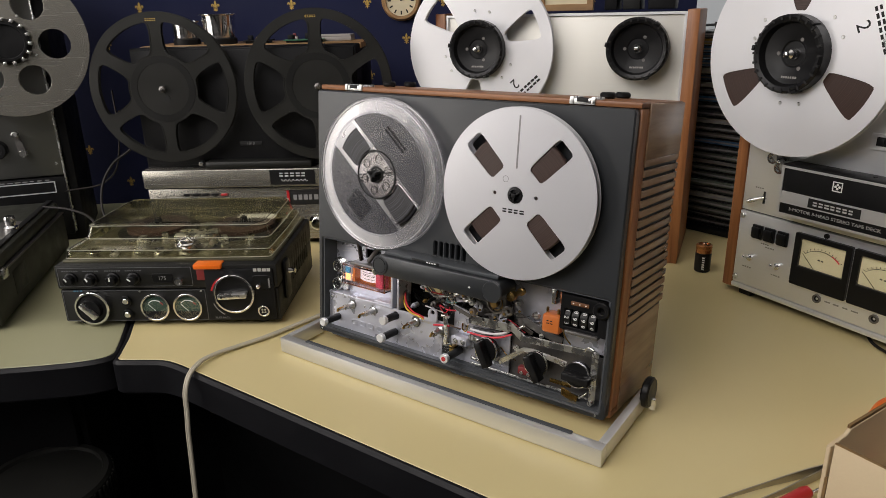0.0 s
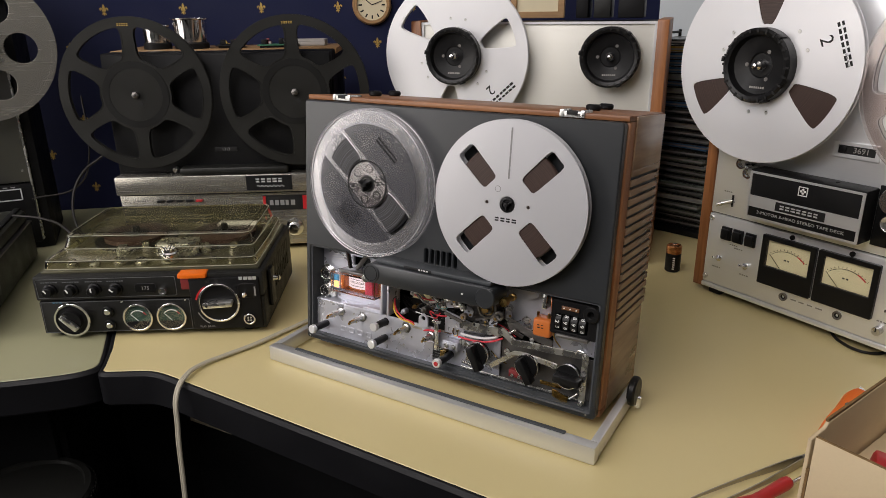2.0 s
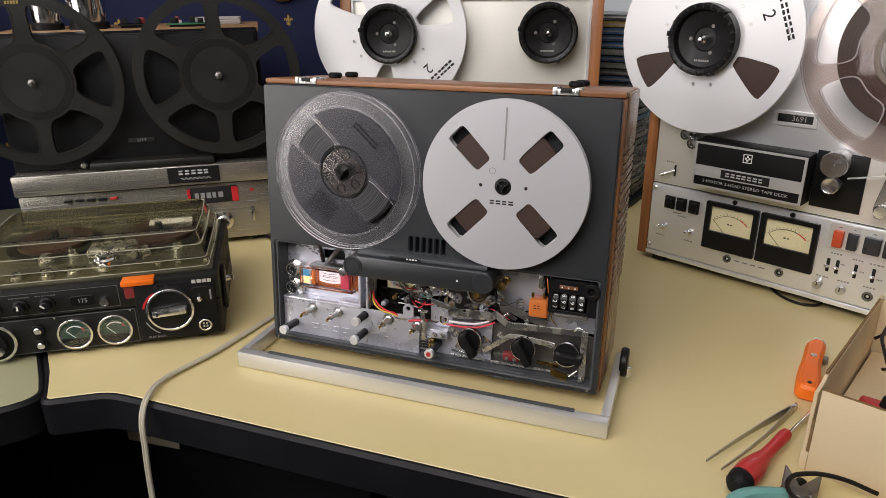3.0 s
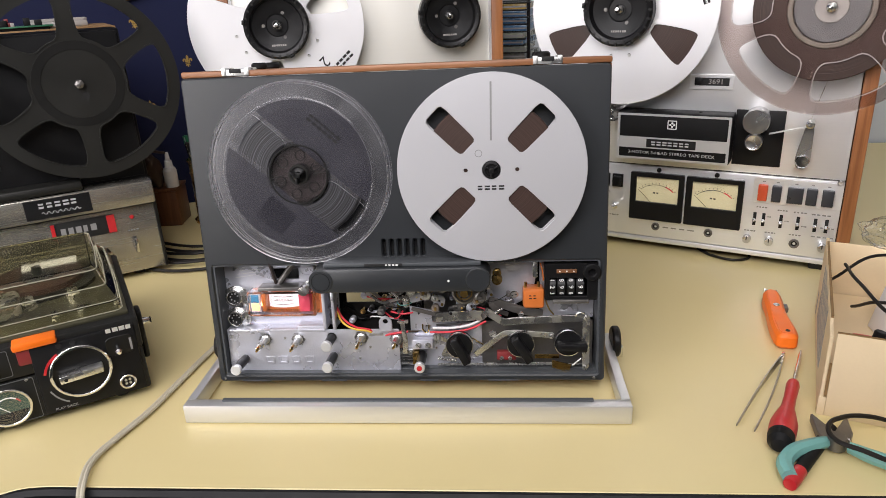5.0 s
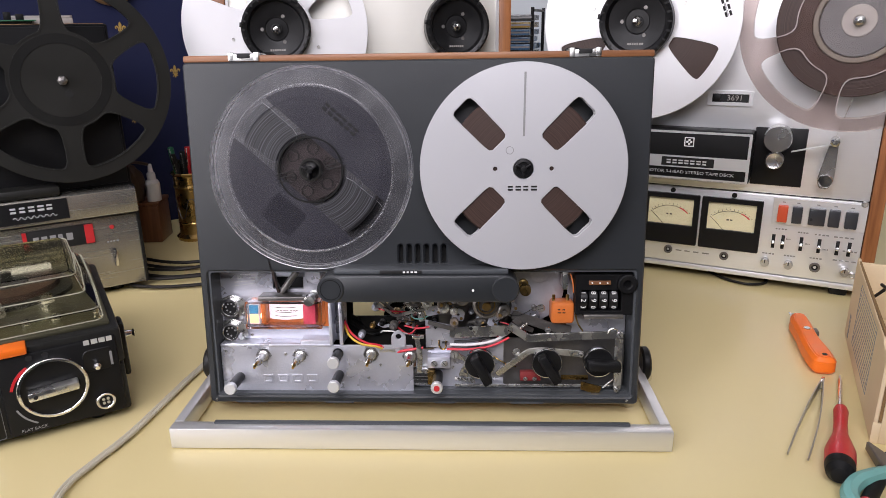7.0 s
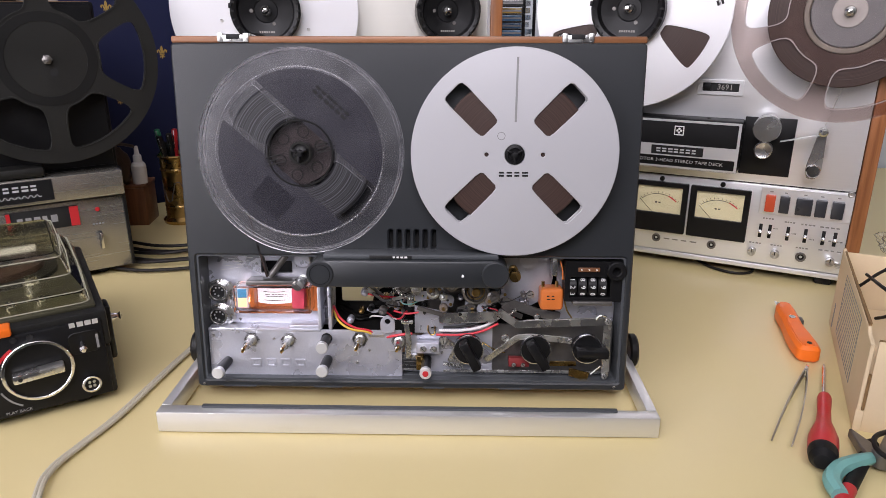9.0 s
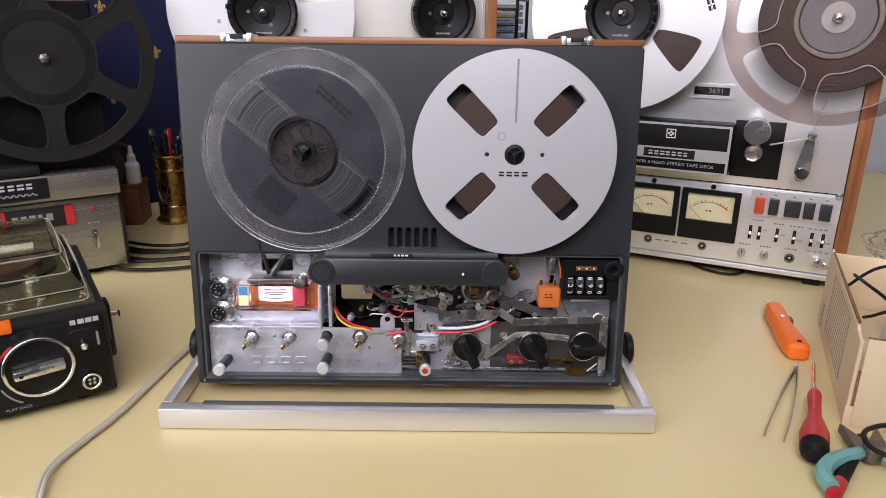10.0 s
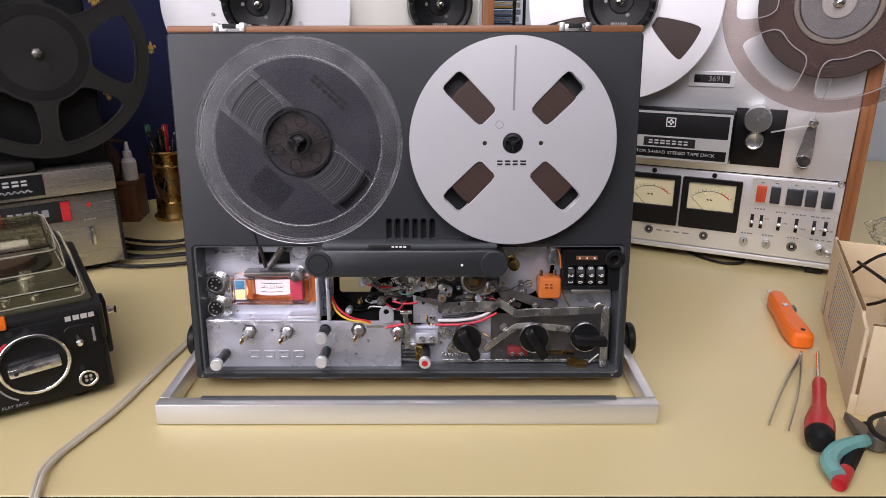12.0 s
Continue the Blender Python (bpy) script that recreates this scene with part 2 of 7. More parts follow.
M = dict(
    laminate=mat("cream_laminate", (0.69, 0.58, 0.295), 0.34, vary=0.03, scale=6, fine=900, bump=0.04, wear=-0.06),
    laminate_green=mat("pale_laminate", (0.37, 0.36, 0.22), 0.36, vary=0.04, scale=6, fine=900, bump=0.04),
    rubber=mat("black_rubber_edge", (0.0075, 0.0075, 0.009), 0.5, vary=0.3, scale=20, fine=500, bump=0.05, spec=0.22),
    navy=mat("navy_wallpaper", (0.007, 0.010, 0.042), 0.75, vary=0.12, scale=8, fine=700, bump=0.15, spec=0.28),
    gold=mat("gold_print", (0.50, 0.33, 0.08), 0.45, 0.5, vary=0.25, scale=90),
    plaster=mat("pale_grey_wall", (0.56, 0.60, 0.63), 0.85, vary=0.05, scale=5, fine=400, bump=0.1),
    cream_wall=mat("cream_room_wall", (0.30, 0.29, 0.265), 0.9, vary=0.05, scale=4, fine=300, bump=0.1),
    lid_edge=mat("pale_lid_glint", (0.36, 0.35, 0.27), 0.2, vary=0.2, scale=30),
    keygrey=mat("dark_grey_key_plastic", (0.030, 0.032, 0.038), 0.35, vary=0.1, scale=40),
    tweezer=mat("dull_tweezer_steel", (0.40, 0.37, 0.31), 0.36, 0.9, vary=0.15, scale=60),
    # Olive tone holds the light that the lid's sloping face reflects.
    deck_sheen=mat("olive_deck_lid_sheen", (0.095, 0.09, 0.056), 0.34, 0.5, vary=0.12, scale=30, fine=500, bump=0.05),
    ceiling_white=mat("off_white_ceiling", (0.70, 0.69, 0.66), 0.9, vary=0.03, scale=4, fine=300, bump=0.1),
    carpet=mat("dark_carpet", (0.06, 0.055, 0.05), 0.95, vary=0.3, scale=30, fine=800, bump=0.4),
    hammer=mat("grey_hammered_metal", (0.021, 0.0238, 0.027), 0.36, 0.0, vary=0.06, scale=25, fine=1300, bump=0.14, wear=-0.07, spec=0.72),
    grey=mat("grey_paint", (0.068, 0.074, 0.080), 0.45, vary=0.1, scale=30, fine=600, bump=0.1, spec=0.28),
    alu=mat("cast_aluminium", (0.62, 0.63, 0.70), 0.36, 0.65, vary=0.12, scale=35, fine=500, bump=0.15, wear=0.1),
    steel=mat("zinc_steel", (0.66, 0.66, 0.64), 0.26, 0.95, vary=0.15, scale=80, fine=900, bump=0.05, wear=0.12),
    darksteel=mat("dull_steel", (0.20, 0.19, 0.18), 0.4, 0.8, vary=0.3, scale=80, fine=900, bump=0.1),
    chrome=mat("chrome", (0.82, 0.82, 0.82), 0.14, 1.0, vary=0.04, scale=50, wear=0.06),
    leather=mat("dark_brown_leather", (0.045, 0.024, 0.015), 0.5, vary=0.25, scale=40, fine=500, bump=0.3),
    spun=mat("spun_aluminium", (0.60, 0.60, 0.60), 0.26, 0.95, vary=0.03, scale=30, fine=500, wear=-0.05),
    brass=mat("brass", (0.42, 0.28, 0.10), 0.28, 1.0, vary=0.2, scale=40, wear=0.08),
    white_alu=mat("white_lacquered_aluminium", (0.80, 0.80, 0.82), 0.40, 0.35, vary=0.03, scale=12, fine=700, bump=0.03),
    satin_alu=mat("satin_white_aluminium", (0.66, 0.66, 0.685), 0.36, 0.5, wear=-0.06, vary=0.02, scale=12, fine=700, bump=0.01),
    record=mat("orange_red_plastic", (0.62, 0.085, 0.03), 0.4, vary=0.08, scale=40),
    silver=mat("brushed_silver_panel", (0.84, 0.85, 0.86), 0.36, 0.65, wear=-0.06, vary=0.025, scale=8, fine=300, bump=0.05, stretch=(1, 10, 60)),
    champagne=mat("champagne_panel", (0.68, 0.665, 0.61), 0.45, 0.3, wear=-0.06, vary=0.02, scale=8, fine=300, bump=0.04, stretch=(1, 10, 60)),
    # Two greys lowered to stand in for dim light on the left decks.
    dim_silver=mat("dimmed_silver_panel", (0.36, 0.345, 0.305), 0.26, 0.75, wear=-0.06, vary=0.03, scale=8, fine=300, bump=0.04, stretch=(1, 10, 60)),
    dimmed_metal=mat("dimmed_metal_panel", (0.20, 0.20, 0.19), 0.36, 0.85, wear=-0.06, vary=0.04, scale=8, fine=300, bump=0.04, stretch=(1, 10, 60)),
    silver_bar=mat("brushed_handle", (0.70, 0.70, 0.69), 0.36, 0.65, vary=0.05, scale=14, fine=400, bump=0.03, stretch=(0.3, 6, 6), wear=0.0),
    black=mat("black_plastic", (0.007, 0.007, 0.0075), 0.38, vary=0.2, scale=60, fine=800, bump=0.05, spec=0.28),
    # Near-black that carries the deep shade under the desk in its colour.
    shade_black=mat("black_with_shade", (0.006, 0.006, 0.0065), 0.6, vary=0.25, scale=30, fine=700, bump=0.1, spec=0.2),
    satin=mat("satin_black", (0.0085, 0.0085, 0.009), 0.5, vary=0.2, scale=40, fine=900, bump=0.12, spec=0.18),
    charcoal=mat("charcoal_casing", (0.0155, 0.0155, 0.0145), 0.46, vary=0.15, scale=40, fine=900, bump=0.2, spec=0.24),
    olive=mat("dark_green_grey_casing", (0.030, 0.031, 0.024), 0.45, vary=0.15, scale=30, fine=700, bump=0.2, spec=0.4),
    reelgrey=mat("anthracite_reel", (0.020, 0.020, 0.0182), 0.38, 0.2, vary=0.08, scale=20, fine=700, bump=0.04, spec=0.28),
    reeldark=mat("anthracite_reel_groove", (0.010, 0.010, 0.0095), 0.42, 0.2, vary=0.08, scale=20, spec=0.28),
    orange=mat("orange_plastic", (0.86, 0.165, 0.008), 0.38, vary=0.08, scale=40),
    relay=mat("orange_relay_tape", (0.60, 0.16, 0.03), 0.4, vary=0.12, scale=80, coat=0.2),
    red=mat("red_plastic", (0.50, 0.02, 0.025), 0.35, vary=0.1, scale=40, coat=0.2),
    darkred=mat("dark_red_fibre", (0.20, 0.02, 0.02), 0.5, vary=0.2, scale=60),
    pink=mat("pink_red_filter", (0.75, 0.08, 0.12), 0.4, vary=0.1, scale=60),
    blue=mat("blue_filter", (0.08, 0.32, 0.52), 0.4, vary=0.1, scale=60),
    white=mat("white_paint", (0.80, 0.80, 0.78), 0.5, vary=0.03, scale=30),
    yellow=mat("yellow_insulation", (0.75, 0.50, 0.06), 0.45, vary=0.1, scale=60),
    wirered=mat("red_insulation", (0.65, 0.03, 0.05), 0.4, vary=0.1, scale=60),
    pengreen=mat("green_pen_cap", (0.02, 0.16, 0.07), 0.4, vary=0.1, scale=40),
    teal=mat("teal_grip", (0.17, 0.40, 0.37), 0.45, vary=0.1, scale=40, fine=700, bump=0.1),
    card=mat("cardboard", (0.70, 0.56, 0.36), 0.8, vary=0.07, scale=14, fine=350, bump=0.12),
    card_edge=mat("corrugated_edge", (0.22, 0.13, 0.05), 0.9, vary=0.5, scale=200, fine=800, bump=0.6),
    paper=mat("cream_paper", (0.66, 0.58, 0.40), 0.7, vary=0.06, scale=30),
    meter_face=mat("ivory_meter_face", (0.56, 0.51, 0.31), 0.5, vary=0.05, scale=30),
    meter_green=mat("dark_green_meter_face", (0.02, 0.05, 0.035), 0.4, vary=0.2, scale=40),
    ink=mat("black_ink", (0.015, 0.015, 0.015), 0.6, spec=0.28),
    greyink=mat("grey_ink", (0.25, 0.25, 0.25), 0.6),
    cable=mat("beige_cable", (0.50, 0.46, 0.36), 0.5, vary=0.1, scale=40),
    dcable=mat("brown_black_cable", (0.012, 0.010, 0.009), 0.5, vary=0.2, scale=40, spec=0.25),
    tape=wound_tape("brown_tape_pack", (0.036, 0.019, 0.014), (0.060, 0.034, 0.027)),
    tape_grey=wound_tape("grey_brown_tape_pack", (0.006, 0.006, 0.007), (0.13, 0.13, 0.15), 0.46, 0.80),
    tape_plain=mat("tape_ribbon", (0.035, 0.025, 0.022), 0.3, vary=0.1),
    teak=wood("teak", (0.17, 0.065, 0.025), (0.36, 0.16, 0.065), 0.42, (5, 80, 80)),
    teak_up=wood("teak_upright", (0.20, 0.07, 0.022), (0.40, 0.165, 0.06), 0.4, (80, 80, 5)),
    walnut=wood("walnut", (0.10, 0.040, 0.018), (0.22, 0.095, 0.04), 0.4, (80, 80, 5)),
    side=wood("brown_side_panel", (0.23, 0.14, 0.085), (0.37, 0.24, 0.15), 0.26, (60, 6, 60)),
    plank=wood("shelf_wood", (0.24, 0.13, 0.05), (0.42, 0.25, 0.11), 0.5, (6, 60, 60)),
    pale_edge=mat("pale_smoky_edge", (0.40, 0.355, 0.345), 0.25, vary=0.06, scale=40),
    hubring=mat("brown_hub_ring", (0.20, 0.165, 0.135), 0.4, vary=0.3, scale=80),
    hubgrey=mat("grey_hub_face", (0.13, 0.135, 0.14), 0.45, vary=0.1, scale=30),
    hublight=mat("pale_hub_centre", (0.33, 0.31, 0.29), 0.45, vary=0.1, scale=30),
    glass=clear("clear_glass", (1, 1, 1), 0.02),
    pane=sheet("clear_reel_plastic", (0.95, 0.945, 0.96), 0.24, 0.0),
    rimpane=sheet("moulded_reel_rim", (0.90, 0.89, 0.92), 0.24, 0.06),
    hubpane=sheet("smoky_hub_plastic", (0.76, 0.73, 0.74), 0.10, 0.05),
    plastic=clear("clear_styrene", (0.72, 0.72, 0.76), 0.03),
    darksmoke=clear("dark_smoky_styrene", (0.66, 0.64, 0.68), 0.03),
    frost=mat("frosted_lilac_print", (0.036, 0.035, 0.044), 0.3, vary=0.06, scale=30, spec=0.4),
    smoke=clear("smoky_styrene", (0.80, 0.74, 0.72), 0.05),
    lidplastic=clear("tinted_lid_plastic", (0.82, 0.79, 0.62), 0.05),
    bag=clear("clear_bag", (0.97, 0.97, 0.97), 0.12, 1.2),
    glow=mat("lit_meter_lamp", (1.0, 0.36, 0.12), 0.5, emit=22.0),
    glow_white=mat("lit_meter_window", (1.0, 0.45, 0.16), 0.5, emit=3.4),
    scale=mat("meter_scale_card", (0.78, 0.76, 0.76), 0.5, vary=0.03),
    lit_scale=mat("lit_scale_card", (0.85, 0.78, 0.76), 0.5, vary=0.03, emit=1.0),
)
M["frost"].node_tree.nodes["Principled BSDF"].inputs["Alpha"].default_value = 0.6


# ---- building helpers ----
def mesh_of(bm, name="part"):
    me = bpy.data.meshes.new(name)
    bm.to_mesh(me)
    bm.free()
    return me


def part(name, shape, material, parent=None, label="", m=None, smooth=None):
    """One mesh object under a thing or part, from a bmesh or a mesh."""
    me = shape if isinstance(shape, bpy.types.Mesh) else mesh_of(shape, name)
    me.name = name
    me.materials.clear()
    me.materials.append(material)
    if smooth is not None or len(me.polygons) > 12:
        a = 0.45 if smooth is None else smooth
        for p in me.polygons:
            p.use_smooth = True
        me.set_sharp_from_angle(angle=a)
    ob = new(name, me)
    ob.parent = parent
    if m is not None:
        ob.matrix_basis = m
    if label:
        tagged(ob, label)
    if name in ("mark", "print", "embossing", "scale_print", "print_mark", "graduations"):
        tagged(ob, kind="stuff")
    return ob


def thing(name, m, label, category, group="", kind=""):
    ob = new(name)
    ob.empty_display_size = 0.02
    ob.matrix_basis = m
    return tagged(ob, label, category, group, kind)


def bevel(bm, w, seg=2):
    if w:
        es = [e for e in bm.edges if len(e.link_faces) == 2 and e.calc_face_angle(0) > 0.5]
        bmesh.ops.bevel(bm, geom=es, offset=w, segments=seg, affect="EDGES", profile=0.5, clamp_overlap=True)
    return bm


def box(x0, x1, y0, y1, z0, z1, b=0.0, seg=2, bm=None):
    own = bmesh.new()
    bmesh.ops.create_cube(own, size=1)
    for v in own.verts:
        v.co = (x0 + (v.co.x + 0.5) * (x1 - x0), y0 + (v.co.y + 0.5) * (y1 - y0), z0 + (v.co.z + 0.5) * (z1 - z0))
    bevel(own, b, seg)
    return join(bm, own)


def join(bm, own):
    if bm is None:
        return own
    me = mesh_of(own)
    bm.from_mesh(me)
    bpy.data.meshes.remove(me)
    return bm


def turned(profile, centre=(0, 0, 0), axis="-y", seg=40, bm=None):
    """A turned body: profile of (radius, height along the axis)."""
    own = bmesh.new()
    rings = []
    for r, h in profile:
        if r < 1e-6:
            rings.append([own.verts.new((0, 0, h))])
        else:
            rings.append([own.verts.new((r * math.cos(2 * math.pi * i / seg), r * math.sin(2 * math.pi * i / seg), h)) for i in range(seg)])
    for a, b in zip(rings, rings[1:]):
        for i in range(seg):
            j = (i + 1) % seg
            if len(a) == 1 and len(b) > 1:
                own.faces.new((a[0], b[i], b[j]))
            elif len(b) == 1 and len(a) > 1:
                own.faces.new((a[i], a[j], b[0]))
            elif len(a) > 1:
                own.faces.new((a[i], a[j], b[j], b[i]))
    bmesh.ops.recalc_face_normals(own, faces=own.faces)
    turn = {"z": Matrix.Identity(4), "-y": pose(0, 0, 0, 90), "x": pose(0, 0, 0, 0, 90), "-x": pose(0, 0, 0, 0, -90), "y": pose(0, 0, 0, -90)}[axis]
    bmesh.ops.transform(own, matrix=Matrix.Translation(centre) @ turn, verts=own.verts)
    return join(bm, own)


def disc(r, h0, h1, centre=(0, 0, 0), axis="-y", b=0.0, seg=36, bm=None):
    b = min(b, r * 0.4, abs(h1 - h0) * 0.45)
    prof = [(0, h0), (r - b, h0), (r, h0 + b), (r, h1 - b), (r - b, h1), (0, h1)] if b else [(0, h0), (r, h0), (r, h1), (0, h1)]
    return turned(prof, centre, axis, seg, bm)


def tube(r0, r1, h0, h1, centre=(0, 0, 0), axis="-y", seg=48, bm=None):
    c = min(r1 - r0, abs(h1 - h0)) * 0.2
    return turned([(r0, h0), (r1 - c, h0), (r1, h0 + c), (r1, h1 - c), (r1 - c, h1), (r0 + c, h1), (r0, h1 - c), (r0, h0)], centre, axis, seg, bm)


def circle(r, cx=0.0, cy=0.0, seg=64):
    return [(cx + r * math.cos(2 * math.pi * i / seg), cy + r * math.sin(2 * math.pi * i / seg)) for i in range(seg)]


def rounded(x0, x1, z0, z1, r, n=5):
    out = []
    for cx, cz, a in ((x1 - r, z1 - r, 0), (x0 + r, z1 - r, 90), (x0 + r, z0 + r, 180), (x1 - r, z0 + r, 270)):
        for i in range(n + 1):
            t = radians(a + 90 * i / n)
            out.append((cx + r * math.cos(t), cz + r * math.sin(t)))
    return out


def smooth_poly(pts, n=4, keep=0.5):
    """Round the corners of a polygon."""
    out = []
    k = len(pts)
    for i in range(k):
        p0, p1, p2 = Vector(pts[i - 1]), Vector(pts[i]), Vector(pts[(i + 1) % k])
        a, b = p1.lerp(p0, keep * 0.5), p1.lerp(p2, keep * 0.5)
        for j in range(n + 1):
            t = j / n
            out.append(tuple((1 - t) ** 2 * a + 2 * t * (1 - t) * p1 + t * t * b))
    return out


def plate(outlines, y0, y1, b=0.0, flat=False):
    """A plate cut from outlines in (x, z), holes included, from y0 to y1 in depth (flat: lies in x, y and rises from y0 to y1 in z)."""
    cu = bpy.data.curves.new("plate", "CURVE")
    cu.dimensions, cu.fill_mode = "2D", "BOTH"
    for pts in outlines:
        s = cu.splines.new("POLY")
        s.points.add(len(pts) - 1)
        for p, (x, z) in zip(s.points, pts):
            p.co = (x, z, 0, 1)
        s.use_cyclic_u = True
    half = abs(y1 - y0) / 2
    if b:
        cu.bevel_depth, cu.bevel_resolution, cu.offset = b, 0, -b
    cu.extrude = max(half - b, 1e-6)
    ob = bpy.data.objects.new("plate", cu)
    me = bpy.data.meshes.new_from_object(ob)
    bpy.data.objects.remove(ob)
    bpy.data.curves.remove(cu)
    mid = (y0 + y1) / 2
    me.transform(Matrix.Translation((0, 0, mid)) if flat else Matrix.Translation((0, mid, 0)) @ pose(0, 0, 0, 90))
    bm = bmesh.new()
    bm.from_mesh(me)
    bpy.data.meshes.remove(me)
    bmesh.ops.remove_doubles(bm, verts=bm.verts, dist=1e-6)
    return bm


def wire(points, r, res=4, cyclic=False, taper=None):
    """A round wire along smooth points."""
    cu = bpy.data.curves.new("wire", "CURVE")
    cu.dimensions, cu.bevel_depth, cu.bevel_resolution, cu.resolution_u = "3D", r, 2, res
    cu.use_fill_caps = True
    s = cu.splines.new("BEZIER")
    s.bezier_points.add(len(points) - 1)
    for i, (p, q) in enumerate(zip(s.bezier_points, points)):
        p.co = q
        p.handle_left_type = p.handle_right_type = "AUTO"
        if taper:
            p.radius = taper[i]
    s.use_cyclic_u = cyclic
    ob = bpy.data.objects.new("wire", cu)
    me = bpy.data.meshes.new_from_object(ob)
    bpy.data.objects.remove(ob)
    bpy.data.curves.remove(cu)
    return me


def letters(text, size, m, material, parent, name="lettering", depth=0.0002, align="CENTER", squash=1.0):
    """Raised print that faces local -y."""
    cu = bpy.data.curves.new("text", "FONT")
    cu.body, cu.size, cu.extrude, cu.align_x, cu.align_y = text, size, depth, align, "CENTER"
    cu.resolution_u = 2
    ob = bpy.data.objects.new("text", cu)
    me = bpy.data.meshes.new_from_object(ob)
    bpy.data.objects.remove(ob)
    bpy.data.curves.remove(cu)
    me.transform(pose(0, 0, 0, 90) @ Matrix.Diagonal((squash, 1, 1, 1)))
    return part(name, me, material, parent, m=m)


def arc(r, a0, a1, n=12, cx=0.0, cz=0.0):
    return [(cx + r * math.cos(radians(a0 + (a1 - a0) * i / n)), cz + r * math.sin(radians(a0 + (a1 - a0) * i / n))) for i in range(n + 1)]


def wedge(r0, r1, a, half0, half1, corner=0.35):
    """A window of a reel: from radius r0 to r1 about angle a; half widths in degrees."""
    pts = arc(r1, a - half1, a + half1, 4) + arc(r0, a + half0, a - half0, 2)
    return smooth_poly(pts, 4, 0.8)


def bars(x0, x1, z, h, n, y, seed, bm=None, gap=0.34):
    """Unreadable print as a row of small bars on the plane y."""
    rnd = random.Random(seed)
    w = (x1 - x0) / n
    for i in range(n):
        bm = box(x0 + i * w, x0 + (i + 1 - gap * rnd.uniform(0.6, 1.4)) * w, y - 0.0003, y, z - h / 2, z + h / 2, bm=bm)
    return bm


# ---- room ----
FLOOR, CEIL = -0.74, 2.4
WALL_P, WALL_A = (-0.3, 0.8), 36.0     # a point of the navy wall and its direction
WD = Vector((math.cos(radians(WALL_A)), math.sin(radians(WALL_A)), 0))
WM = Matrix.Translation((*WALL_P, 0)) @ pose(0, 0, 0, 0, 0, WALL_A)   # local x along the wall, local -y into the room


def structure(name, bm, material, label, m=None):
    return tagged(part(name, bm, material, None, m=m), label, name.split("_")[0], kind="structure")


wall_navy = structure("wall_navy", box(-2.62, 0.60, 0, 0.12, FLOOR, CEIL), M["navy"], "navy blue wallpapered wall with gold fleur motifs", WM)
structure("wall_back", box(0.10, 2.2, 1.15, 1.27, FLOOR, CEIL), M["plaster"], "pale grey painted plaster wall behind the desk")
structure("wall_east", box(2.1, 2.2, -1.42, 1.15, FLOOR, CEIL), M["cream_wall"], "cream painted plaster wall of the room")
structure("wall_west", box(-2.52, -2.42, -1.42, -0.70, FLOOR, CEIL), M["cream_wall"], "cream painted plaster side wall of the room")
wb, edge = None, -2.52
for x0, x1, z0, z1, w in OPENINGS + ((2.2, 2.2, 0, 0, 0),):
    wb = box(edge, x0, SOUTH - 0.12, SOUTH, FLOOR, CEIL, bm=wb)
    if w:
        box(x0, x1, SOUTH - 0.12, SOUTH, FLOOR, z0, bm=wb)
        box(x0, x1, SOUTH - 0.12, SOUTH, z1, CEIL, bm=wb)
    edge = x1
structure("wall_south", wb, M["cream_wall"], "cream painted plaster wall with two window openings")
structure("ceiling", box(-2.6, 2.2, -1.42, 2.2, CEIL, CEIL + 0.1), M["ceiling_white"], "plain off-white plaster ceiling of the room")
structure("floor", box(-2.6, 2.2, -1.42, 2.2, FLOOR - 0.1, FLOOR), M["carpet"], "dark carpeted floor under the desk")


def fleur_mesh():
    """A small fleur motif, about 30 mm high, as thin raised print."""
    s = 0.001
    def sh(pts):
        return [(x * s, z * s) for x, z in pts]
    s = 0.00085
    mid = smooth_poly([(0, 15), (3.2, 8), (2.2, 1), (1.2, -3), (-1.2, -3), (-2.2, 1), (-3.2, 8)], 3)
    right = smooth_poly([(2.2, -3), (3.2, 3), (7, 6.5), (11, 4), (10.5, -0.5), (8, -1.5), (8.5, 2), (6.2, 2.5), (4.6, -3)], 3)
    left = [(-x, z) for x, z in reversed(right)]
    band = [(-5.5, -5.6), (5.5, -5.6), (5.5, -3.8), (-5.5, -3.8)]
    foot = smooth_poly([(-1.6, -6.2), (1.6, -6.2), (2, -10), (0, -15), (-2, -10)], 3)
    lf = smooth_poly([(-2.4, -6.2), (-5.8, -10.5), (-4.4, -12), (-1.9, -8)], 3)
    rf = [(-x, z) for x, z in reversed(lf)]
    bm = plate([sh(mid)], -0.0006, 0.0002)
    for o in (right, left, band, foot, lf, rf):
        bm = join(bm, plate([sh(o)], -0.0006, 0.0002))
    return mesh_of(bm)


fleur = fleur_mesh()
FX, FZ = 0.172, 0.080     # repeat along the wall, and between rows
for row in range(-3, 9):
    for col in range(-7, 5):
        x, z = -0.159 + col * FX + (FX / 2 if row % 2 else 0), 0.449 - row * FZ
        part("motif", fleur, M["gold"], wall_navy, m=pose(x, -0.0002, z))


